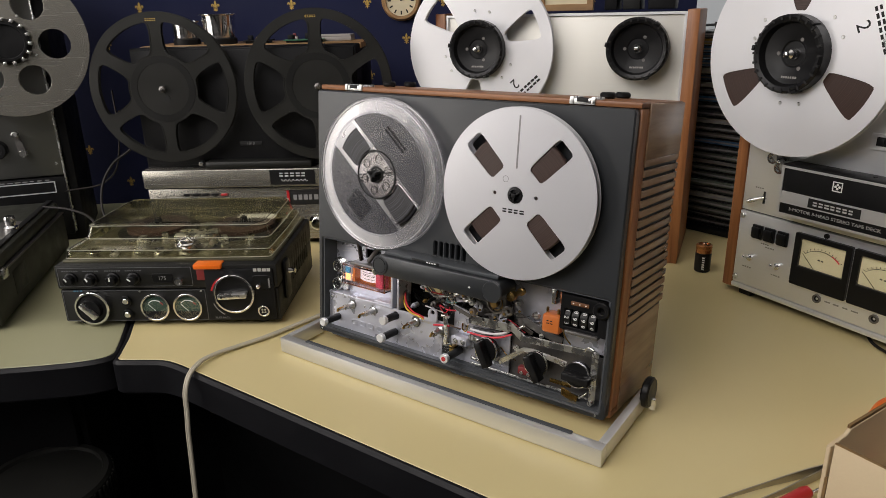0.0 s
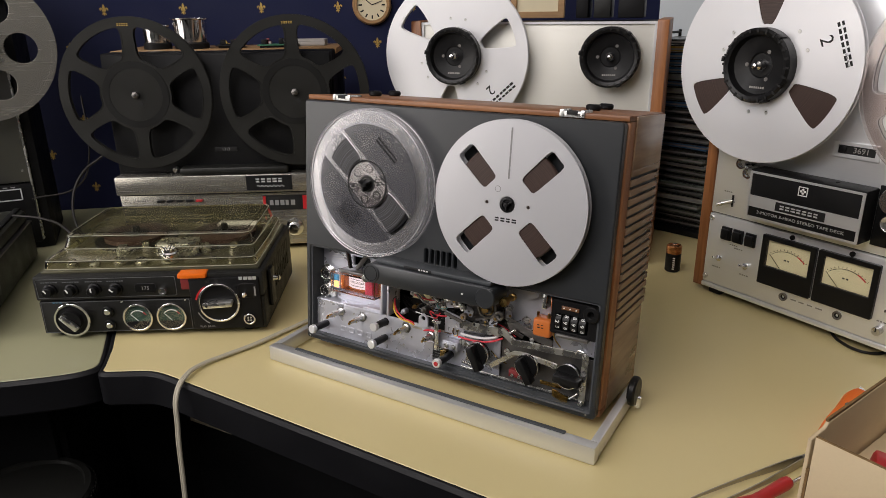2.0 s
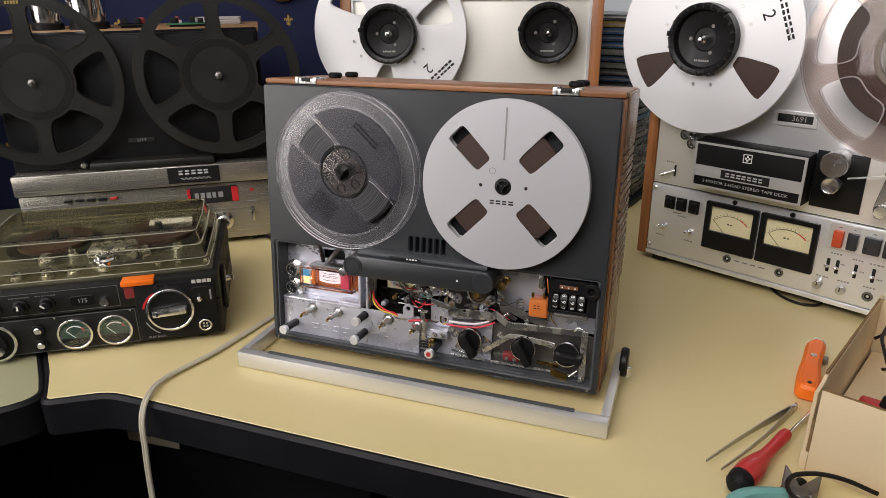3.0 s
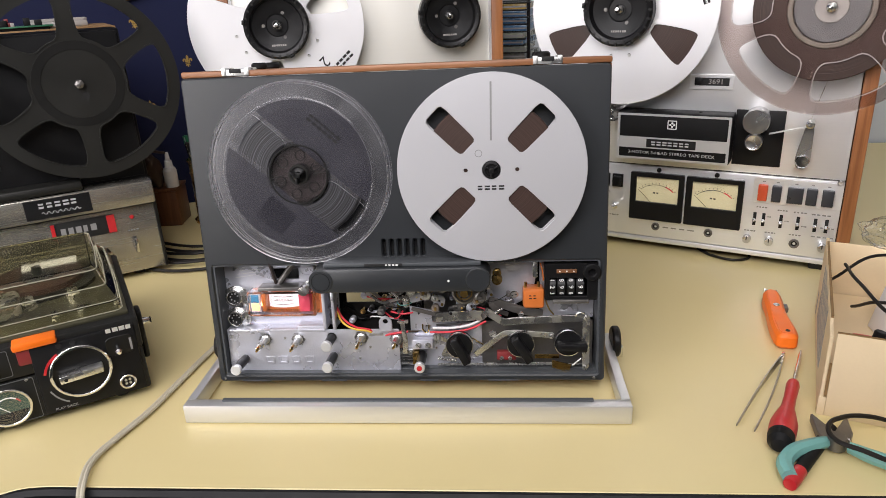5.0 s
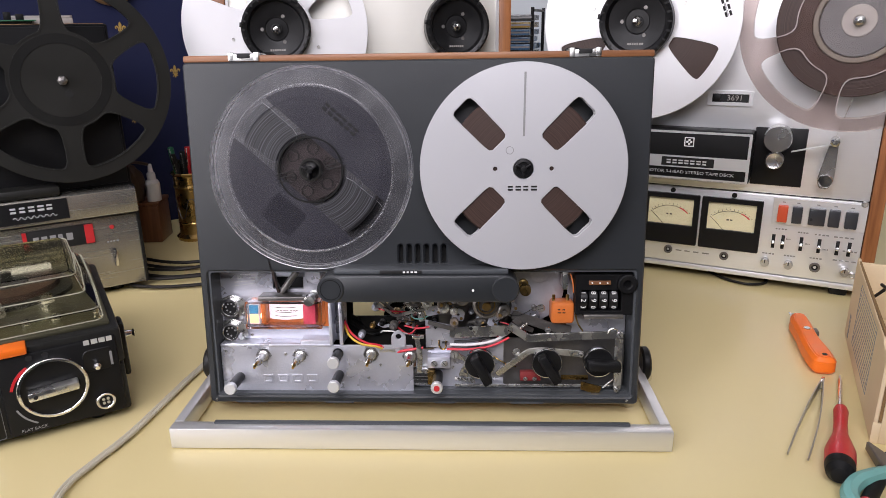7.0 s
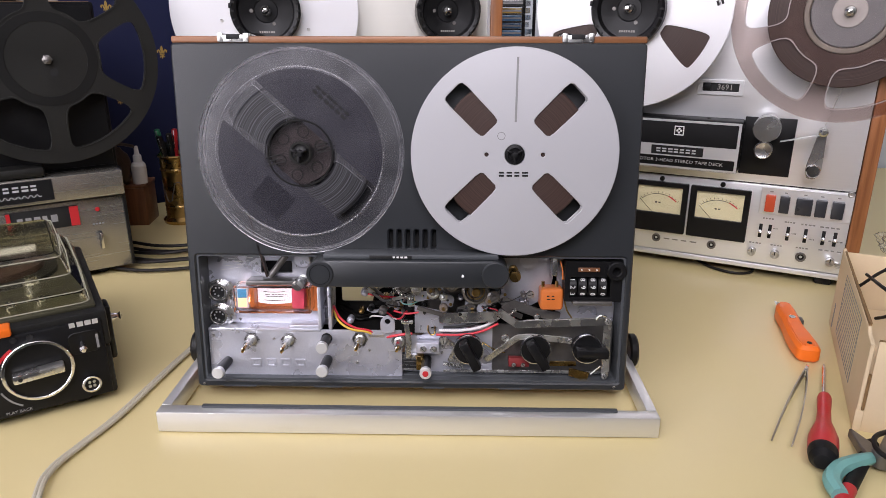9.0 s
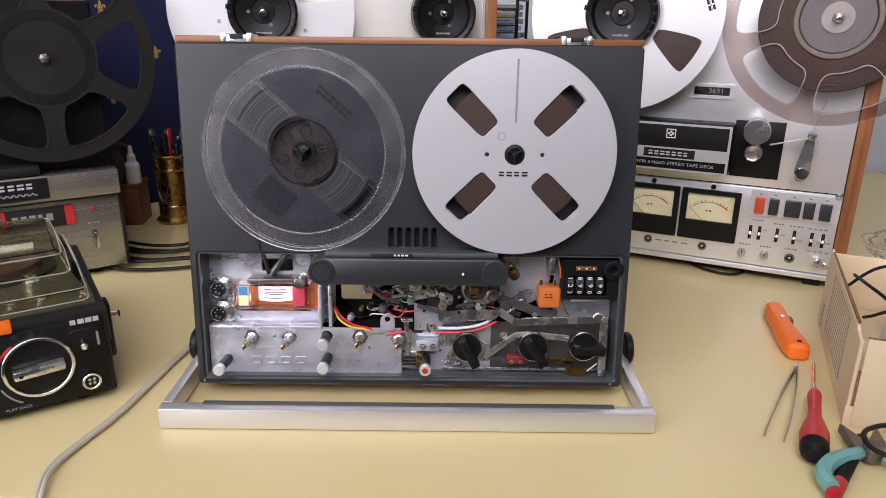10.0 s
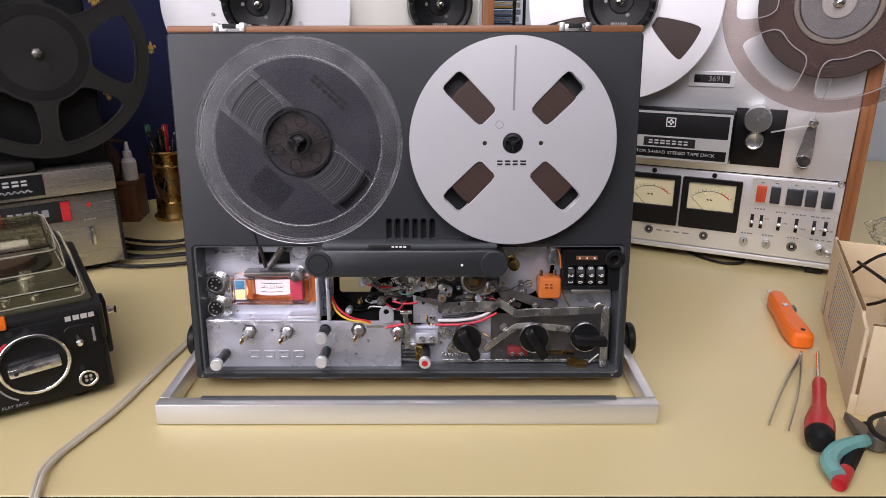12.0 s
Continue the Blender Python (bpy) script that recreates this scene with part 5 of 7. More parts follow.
    for i, x in enumerate((383.5, 393, 402.5, 412)):
        w = part("digit_wheel", disc(0.0115, -0.0042, 0.0042, (x * MM, 0.0155, 0.101), "x", 0.0005, 36), M["black"], cf, "black numbered wheel")
        for t, a in (("2", 6), ("3", -30), ("1", 42)) if i == 0 else (("9", 6), ("0", -30), ("8", 42), ("1", -64)):
            letters(t, 0.0066, Matrix.Translation((x * MM, 0.0155, 0.101)) @ pose(0, 0, 0, -a, 0, 0) @ pose(0, -0.0116, 0) @ pose(0, 0, 0, 0, 90, 0), M["white"], w, "digit", 0.0002, squash=1.1)
    part("brown_tab", box(*mm(388, 408, 2.5, 4.5, 117.5, 121.5), 0.0004), M["walnut"], cf)
    for x in (391, 398, 405):
        part("dot", disc(0.0008, 0, 0.0005, (x * MM, 2.5 * MM, 119.5 * MM), seg=10), M["white"], cf)
    part("reset_wheel", tube(0.0035, 0.009, -0.004, 0.004, (423 * MM, 2 * MM, 119 * MM), seg=32), M["black"], cf)
    part("foot", box(*mm(384, 421, 1, 18, 85, 89), 0.001), M["darksteel"], cf)
    part("side_plate", plate([rounded(*mm(372, 429, 60, 131, 2))], 0.028, 0.031, 0.0004), M["alu"], d, "grey aluminium mounting plate")
    # relay
    rl = part("relay", box(*mm(354, 376, 6, 26, 78, 99.5), 0.0035, 3), M["relay"], d, "orange taped relay coil")
    part("mark", bars(360 * MM, 369 * MM, 92.5 * MM, 1 * MM, 2, 6 * MM, 2), M["ink"], rl)
    part("mark", bars(360 * MM, 369 * MM, 89.5 * MM, 1 * MM, 2, 6 * MM, 3), M["ink"], rl)
    for x in (354, 367):
        part("terminal", disc(0.0016, 0, 0.006, (x * MM + 0.003, 14 * MM, 99 * MM), "z", seg=10), M["brass"], rl)
    wire_part(rl, [(376, 14, 120), (378, 10, 108), (377, 10, 94), (380, 12, 78), (386, 16, 68)], 0.8, M["brass"])
    wire_part(rl, [(372, 12, 126), (374, 9, 118), (375, 10, 108)], 0.7, M["relay"])
    # discs and wheels
    fl = part("flywheel", turned([(0.034, -0.004), (0.034, 0.003), (0.030, 0.004), (0.008, 0.003), (0, 0.003)], seg=56), M["alu"], d, "large grey wheel", m=pose(0.334, 0.030, 0.108))
    part("reel_clutch", turned([(0.009, 0), (0.009, 0.004), (0, 0.005)], seg=30), M["alu"], fl, m=pose(0.010, -0.003, 0.016))
    w = part("drive_wheel", turned([(0.013, -0.004), (0.013, 0.004), (0.0105, 0.005), (0.0095, 0.003), (0.004, 0.003), (0.004, 0.008), (0, 0.009)], seg=40), M["darksteel"], d, "rubber tyred drive wheel", m=pose(0.293, 0.016, 0.095))
    part("bush", disc(0.0042, 0.007, 0.010, seg=18, b=0.0008), M["brass"], w)
    part("groove", tube(0.0075, 0.0085, 0.0028, 0.0042, seg=36), M["brass"], w)
    for x, z, r, y in ((270, 101, 6, 14), (252, 92, 5.5, 16), (236, 96, 5, 18), (310, 90, 6, 14), (223, 98, 7, 22), (262, 90, 4, 12)):
        part("pulley", turned([(r * MM, 0), (r * MM, 0.004), (r * 0.7 * MM, 0.005), (r * 0.35 * MM, 0.0045), (r * 0.3 * MM, 0.008), (0, 0.0085)], seg=24), M["steel" if r < 6 else "darksteel"], d, m=pose(x * MM, y * MM, z * MM))
    wire_part(d, [(300, 12, 78), (312, 11, 86), (316, 11, 95), (313, 12, 104)], 1.0, M["black"])
    # levers and plates
    strip_lever(d, [(258, 68), (314, 70)], 10.5, 10, 12.5, M["steel"], label="zinc plated lever")
    strip_lever(d, [(314, 77), (333, 64), (345, 65), (420, 68)], 7.5, 5, 8, M["steel"], label="long bent zinc plated lever")
    strip_lever(d, [(318, 84), (352, 72), (375, 68)], 9, 18, 20, M["darksteel"])
    strip_lever(d, [(419, 70), (419, 11)], 7.5, 6, 8, M["steel"], label="upright zinc plated lever")
    strip_lever(d, [(303, 26), (334, 50), (346, 51), (386, 47)], 6, 8, 10.5, M["steel"], label="bent zinc plated lever")
    strip_lever(d, [(237, 79), (262, 72)], 4, 8, 10, M["darksteel"])
    strip_lever(d, [(188, 97), (205, 84), (238, 92)], 3.2, 12, 14, M["steel"])
    strip_lever(d, [(186, 103), (204, 88)], 3, 15, 17, M["darksteel"])
    pl = part("bracket_plate", plate([[(x * MM, z * MM) for x, z in ((234, 79), (258, 74), (292, 66), (282, 52), (256, 52), (256, 57), (250, 57), (250, 51), (234, 51))]], 0.016, 0.018, 0.0004), M["alu"], d, "grey steel bracket plate")
    screw(pl, 267, 68.5, 16, 2.2, 60, M["brass"])
    wire_part(pl, [(247, 15, 59), (248, 14, 52), (252, 14, 50), (254, 15, 58)], 0.8, M["brass"])
    hb = part("hole_bracket", plate([smooth_poly([(0.2015, 0.054), (0.2155, 0.054), (0.2155, 0.067), (0.2085, 0.0725), (0.2015, 0.067)], 3, 0.6), circle(0.0028, 0.2085, 0.0655, 16)], 0.006, 0.0085, 0.0004), M["alu"], d, "small bracket with a hole")
    strip_lever(d, [(226, 66), (229, 45), (228, 28)], 5, 6, 8.5, M["steel"])
    part("hook", box(*mm(222, 233, 4, 9, 64, 67), 0.0006), M["steel"], d)
    tb = part("terminal_block", box(*mm(236, 258, 8, 18, 32.5, 43.5), 0.001), M["alu"], d, "bluish metal terminal block")
    for x in (242.5, 252.5):
        screw(tb, x, 37.5, 8, 3.2, 45)
    lb = part("latch_block", box(*mm(214, 240, 12, 20, 13, 30), 0.001), M["steel"], d, "latch block with brass tongue")
    part("tongue", box(*mm(236, 243, 4, 14, 17, 31), 0.0008), M["brass"], lb)
    for z in (17, 20.5, 24):
        part("bar", box(*mm(222, 240, 9, 12.5, z, z + 1.4), 0.0003), M["ink"], lb)
    screw(lb, 217, 25, 12, 2.4, 30)
    for i, x in enumerate((193, 196.5, 200, 203.5)):
        part("contact_blade", box(*mm(x + 1.5, x + 2.3, 12 + i, 16 + i, 16 + 3 * i, 49 - i * 3), 0.0002), M["brass"], d, "brass contact blade")
    part("contact_base", box(*mm(188, 206, 10, 18, 47, 52), 0.001), M["paper"], d)
    part("rail", box(*mm(262, 420, 12, 14, 11.5, 14.5), 0.0006), M["steel"], d, "long bright rail")
    part("lower_base", plate([[(x * MM, z * MM) for x, z in ((224, 8), (310, 8), (310, 58), (258, 58), (240, 47), (224, 47))]], 0.020, 0.022), M["alu"], d)
    part("dark_base", box(*mm(310, 428, 24, 26, 9, 58)), M["darksteel"], d)
    lk = strip_lever(d, [(262, 45), (275, 38), (268, 24), (286, 22)], 6, 14, 16, M["steel"])
    rb = part("red_terminal", box(*mm(326, 346, 12, 20, 18, 27), 0.0008), M["darkred"], d, "red terminal strip")
    for x in (331, 340):
        screw(rb, x, 20.5, 12, 2.2, 50)
    part("card_strip", box(*mm(366, 392, 13, 14, 19, 24), 0.0004), M["brass"], d)
    part("flap", plate([[(x * MM, z * MM) for x, z in ((384, 20), (404, 15), (402, 8), (398, 9), (398, 4), (395, 5), (394, 9), (384, 12))]], 0.006, 0.0075), M["brass"], d)
    wire_part(d, [(405, 6, 14), (414, 5, 23)], 0.9, M["steel"])
    for x, z in ((418.5, 68), (418, 30), (418, 12), (383, 48)):
        screw(d, x, z, 5.5, 2.8, x)
    wire_part(d, [(407, 6, 68), (411, 5, 74), (417, 5, 73)], 0.9, M["steel"])
    for x, z, r in ((352, 70, 3), (345, 92, 4), (262, 45, 4.5), (322, 48, 4)):
        screw(d, x, z, 14, r, x)
    # wiring
    wire_part(d, [(154, 22, 76), (162, 14, 66), (176, 10, 58), (190, 10, 55), (196, 12, 51)], 1.1, M["wirered"], "red wire")
    wire_part(d, [(154, 22, 73), (160, 13, 64), (172, 9, 57), (188, 9, 54), (194, 12, 50)], 1.1, M["yellow"], "yellow wire")
    wire_part(d, [(205, 12, 47), (216, 8, 51), (232, 9, 53)], 1.3, M["wirered"], "red wire")
    wire_part(d, [(255, 14, 50), (280, 12, 51), (300, 12, 55), (315, 14, 62)], 1.2, M["wirered"], "red wire")
    wire_part(d, [(258, 15, 54), (282, 14, 55), (302, 13, 60), (316, 15, 68)], 1.4, M["scale"], "pale wire")
    wire_part(d, [(262, 16, 57), (284, 15, 59), (304, 15, 65), (320, 16, 72)], 1.4, M["black"])
    wire_part(d, [(300, 16, 42), (312, 12, 36), (322, 14, 32)], 0.7, M["brass"])
    wire_part(d, [(214, 14, 74), (226, 12, 72), (238, 13, 73)], 1.0, M["wirered"])
    for i in range(4):
        z = 56 + 3 * i
        wire_part(d, [(158, 34, z + 14), (175, 40 + 3 * i, z), (195, 36, z + 5), (232, 44, z - 2)], 1.1, M["dcable" if i % 2 else "black"])
    coil(d, (262, 14, 20), (282, 14, 17), 2.0, 14, M["steel"])
    coil(d, (214, 12, 96), (232, 12, 86), 1.6, 12, M["steel"])
    coil(d, (332, 10, 78), (322, 10, 70), 1.6, 9, M["steel"])
    # dark works further in
    part("motor", disc(0.020, -0.04, 0.0, (0.205, 0.075, 0.060), b=0.003, seg=40), M["satin"], d, "dark motor deep in the case")
    part("transformer", box(*mm(245, 330, 50, 95, 58, 112), 0.003), M["darksteel"], d, "dark transformer deep in the case")
    part("inner_board", box(*mm(156, 240, 44, 46, 40, 74)), M["charcoal"], d)
    part("inner_wall", box(*mm(240, 430, 60, 62, 8, 132)), M["charcoal"], d)
    part("inner_wall", box(*mm(29, 156, 60, 62, 8, 132)), M["charcoal"], d)
    mechanism(d)
    part("yellow_tab", box(*mm(352, 364, 30, 31, 120, 130)), M["paper"], d)
    part("yellow_tab", box(*mm(384, 392, 24, 25, 126, 130)), M["paper"], d)
    part("guide_arm", box(*mm(364, 369, 6, 22, 112, 131), 0.001), M["steel"], d)
    return d


def mechanism(d):
    """The crowded works between the control plate and the counter."""
    rnd = random.Random(17)
    for i in range(34):       # small posts, nuts and rollers
        x, z, y, r = rnd.uniform(160, 345), rnd.uniform(60, 100), rnd.uniform(14, 34), rnd.uniform(1.6, 4.2)
        part("post", turned([(r * MM, -0.006), (r * MM, 0.002), (r * 0.7 * MM, 0.003), (r * 0.45 * MM, 0.003), (r * 0.45 * MM, 0.006), (0, 0.0065)], seg=6 if i % 3 == 0 else 16),
             M[rnd.choice(("steel", "darksteel", "brass", "black", "alu", "darksteel"))], d, m=pose(x * MM, y * MM, z * MM))
    for i in range(16):       # short levers
        x, z, y, a, n = rnd.uniform(165, 335), rnd.uniform(62, 98), rnd.uniform(15, 34), rnd.uniform(-70, 70), rnd.uniform(9, 24)
        c, s = math.cos(radians(a)), math.sin(radians(a))
        strip_lever(d, [(x, z), (x + n * 0.5 * c, z + n * 0.5 * s), (x + n * math.cos(radians(a + 18)), z + n * math.sin(radians(a + 18)))], rnd.uniform(2, 5), y, y + 1.6,
                    M[rnd.choice(("steel", "alu", "darksteel", "satin", "steel"))], "small_lever")
    for i in range(9):        # thin wires
        x, z = rnd.uniform(165, 320), rnd.uniform(58, 95)
        wire_part(d, [(x, rnd.uniform(14, 26), z), (x + rnd.uniform(4, 14), rnd.uniform(10, 20), z + rnd.uniform(-8, 8)), (x + rnd.uniform(18, 34), rnd.uniform(12, 26), z + rnd.uniform(-9, 6))], rnd.uniform(0.4, 0.9),
                  M[rnd.choice(("black", "wirered", "darksteel", "dcable", "scale", "teal"))])
    for x, z, w, h, mt in ((242, 88, 16, 9, "alu"), (266, 84, 12, 12, "alu"), (284, 76, 18, 7, "darksteel"), (212, 80, 12, 6, "darksteel"), (230, 84, 7, 14, "steel"), (300, 78, 10, 12, "alu"), (318, 92, 9, 9, "alu")):
        b = part("bracket", plate([smooth_poly([(-w / 2 * MM, -h / 2 * MM), (w / 2 * MM, -h / 2 * MM), (w / 2 * MM, h / 4 * MM), (w / 5 * MM, h / 2 * MM), (-w / 2 * MM, h / 2 * MM)], 2, 0.4), circle(1.3 * MM, 0, 0, 12)], 0, 0.0016, 0.0003), M[mt], d, m=pose(x * MM, 0.017, z * MM, 0, rnd.uniform(-20, 20), 0))
        part("screw", disc(0.0015, 0, 0.0012, seg=10), M["brass"], b, m=pose(w * 0.3 * MM, 0, -h * 0.25 * MM))
    for x, z in ((250, 96), (262, 78), (306, 86)):
        c = part("wound_coil", disc(0.0042, 0, 0.006, (0, 0, 0), b=0.0006, seg=24), M["hubring"], d, m=pose(x * MM, 0.016, z * MM))
        part("core", disc(0.0016, 0.005, 0.008, seg=12), M["brass"], c)
    for x in range(262, 306, 9):
        screw(d, x + rnd.uniform(-2, 2), rnd.uniform(12, 48), 20, rnd.uniform(1.2, 2.4), rnd.uniform(0, 180))


recorder()


def carry_handle():
    h = thing("carrying_handle", Matrix.Identity(4), "flat silver metal handle bow lying on the desk before the recorder", "handle")
    part("front_bar", box(0.0030, 0.4575, -0.0065, 0.0070, 0.0010, 0.0216, 0.0014), M["silver_bar"], h, "brushed flat front bar")
    for x in (0.0030, 0.4480):
        part("side_arm", box(x, x + 0.0095, 0.0070, 0.145, 0.0030, 0.0216, 0.0012), M["silver_bar"], h, "brushed side arm")
        kx = x - 0.006 if x < 0.1 else x + 0.0095
        k = part("pivot_knob", disc(0.0175, -0.002, 0.007, (0, 0, 0), "x", 0.002, 36), M["black"], h, "black pivot knob with silver notch", m=pose(kx, 0.118, 0.025))
        part("notch", box(-0.003, 0.0115 if x > 0.1 else 0.003, -0.003, 0.003, -0.020, -0.006, 0.001), M["chrome"], k)
    part("rubber_strip", box(0.042, 0.421, 0.0020, 0.0070, 0.0206, 0.0234, 0.0008), M["grey"], h, "grey rubber strip along the top")
    for x in (0.008, 0.448):
        part("foot", disc(0.004, 0, 0.003, (x, 0.006, 0), "z", 0.0008, 16), M["black"], h)
    return h


carry_handle()


# ---- the recorder's two seven inch reels ----
def white_seven():
    r = thing("tape_reel", UM @ pose(0.3242, -0.0175, 0.2279), "satin white metal reel with four square windows", "tape reel", "seven inch reels")
    R = 0.0905
    wins = []
    for a in (45, 135, 225, 315):
        c, s = math.cos(radians(a)), math.sin(radians(a))
        pts = [(0.0305, -0.0104), (0.0770, -0.0112), (0.0770, 0.0112), (0.0305, 0.0104)]
        wins.append(smooth_poly([(x * c - y * s, x * s + y * c) for x, y in pts], 2, 0.3))
    slot = [(x, z) for x, z in ((-0.0009, 0.028), (0.0009, 0.028), (0.0016, 0.082), (-0.0002, 0.082))]
    holes = wins + [circle(0.0088, seg=28), circle(0.0019, 0.0245, 0, 12), circle(0.0019, -0.0245, 0, 12)]
    part("flange", plate([circle(R, seg=96)] + holes, 0, 0.0012, 0.0004), M["satin_alu"], r, "front flange")
    part("flange", plate([circle(R, seg=96)] + wins + [circle(0.0088, seg=28)], 0.0092, 0.0104, 0.0004), M["satin_alu"], r, "back flange")
    part("tape_pack", tube(0.0225, 0.066, -0.0088, -0.0018, seg=72), M["tape"], r, "wound brown magnetic tape")
    part("threading_line", plate([slot], -0.0003, 0.0003), M["greyink"], r, "thin threading slot")
    part("spindle", turned([(0.0085, -0.018), (0.0085, 0.0005), (0.006, 0.001), (0.0055, -0.001), (0.003, -0.001), (0.0025, 0.004), (0, 0.0045)], seg=24), M["black"], r, "black three-wing spindle")
    for a in (90, 210, 330):
        part("wing", box(0.002, 0.0075, -0.003, 0.003, -0.0009, 0.0009, 0.0004), M["black"], r, m=pose(0, 0, 0, 0, a, 0))
    bar_mark(r, pose(0.0, -0.0001, -0.0170), 0.027, 0.0042, 4, M["ink"], 51)
    part("mark", plate([circle(0.0035, -0.012, 0.016, 20), circle(0.003, -0.012, 0.016, 20)], -0.0002, 0.0002), M["greyink"], r)


def clear_seven():
    r = thing("tape_reel", UM @ pose(0.1372, -0.0185, 0.2283), "clear plastic reel part filled with dark tape", "tape reel", "seven inch reels")
    R, TURN = 0.0865, 138
    def sector(a):
        pts = [(0.031 * math.cos(radians(a - 34)), 0.031 * math.sin(radians(a - 34)))]
        pts += arc(0.070, a - 15, a + 15, 8)
        pts += [(0.031 * math.cos(radians(a + 34)), 0.031 * math.sin(radians(a + 34)))]
        return smooth_poly(pts, 2, 0.4)
    wins = [sector(TURN), sector(TURN + 180)]
    f = part("flange", plate([circle(R, seg=96)] + wins + [circle(0.005, seg=20)], 0, 0.0016), M["pane"], r, "clear front flange")
    b = part("flange", plate([circle(0.0878, seg=96)] + [circle(0.009, seg=20)], 0.0120, 0.0136), M["pane"], r, "clear back flange")
    bead = [(0.0867, -0.0016), (0.0867, 0.0004), (0.0874, 0.0015), (0.0886, 0.0017), (0.0895, 0.0010), (0.0899, -0.0004), (0.0896, -0.0016), (0.0867, -0.0016)]
    rim = part("rim", turned(bead, seg=120), M["rimpane"], r, "bright moulded rim")
    rim2 = part("rim", tube(0.0880, 0.0900, -0.0140, -0.0116, seg=96), M["rimpane"], r, "bright moulded rim")
    step = part("step", turned([(0.0720, -0.0002), (0.0725, 0.0008), (0.0732, 0.0011), (0.0739, 0.0008), (0.0744, -0.0002)], seg=120), M["rimpane"], r, "moulded ring")
    for o in (f, b, rim, rim2, step):
        o.visible_shadow = False
    for a in (TURN - 90, TURN + 90):
        seg = part("frosted_print", plate([smooth_poly(arc(0.0718, a - 72, a + 72, 24), 1, 0.1)], -0.0004, -0.0001), M["frost"], r, "frosted lilac-grey part of the flange")
        seg.visible_shadow = False
    part("label", box(-0.016, 0.016, -0.0006, -0.0004, -0.013, 0.013), M["frost"], r, "small dark label", m=pose(-0.0262, 0, -0.0395, 0, 180 - TURN, 0))
    part("tape_pack", tube(0.0295, 0.0640, -0.0118, -0.0020, seg=96), M["tape_grey"], r, "wound dark tape")
    hub = part("hub", tube(0.009, 0.0290, -0.0118, 0.0002, seg=64), M["hubpane"], r, "clear ribbed hub")
    part("hub_ring", tube(0.0276, 0.0294, -0.0010, 0.0006, seg=64), M["reeldark"], r)
    part("hub_back", tube(0.009, 0.0290, -0.0125, -0.0119, seg=48), M["hublight"], r)
    part("hub_core", tube(0.0075, 0.010, -0.012, 0.0005, seg=36), M["reelgrey"], r)
    for a in range(20, 380, 60):
        part("hub_hole", tube(0.0045, 0.0052, -0.002, 0.0006, seg=20), M["reelgrey"], r, m=pose(0.0190 * math.cos(radians(a)), 0, 0.0190 * math.sin(radians(a))))
    for k in (-1, 0, 1):
        for sx in (-1, 1):
            part("index_line", box(*sorted((sx * 0.014, sx * 0.032)), -0.0011, -0.0007, 0.0034 * k - 0.0004, 0.0034 * k + 0.0004), M["ink"], r, m=pose(0, 0, 0, 0, -14, 0))
    part("spindle", turned([(0.0075, -0.018), (0.0070, -0.001), (0.005, 0.0005), (0.0035, 0.001), (0.003, 0.006), (0, 0.0065)], seg=20), M["black"], r, "black spindle")
    for a in (90, 210, 330):
        part("wing", box(0.002, 0.0080, -0.009, 0.0, -0.001, 0.001, 0.0004), M["black"], r, m=pose(0, 0, 0, 0, a, 0))
    bar_mark(r, pose(0.029, -0.0005, 0.043, 0, 180 - TURN, 0), 0.038, 0.0068, 6, M["ink"], 61)


white_seven()
clear_seven()


# ---- portable recorder with the clear lid ----
SM = Matrix.Translation((-0.327, -0.124, 0)) @ pose(0, 0, 0, 0, 0, 33.4)


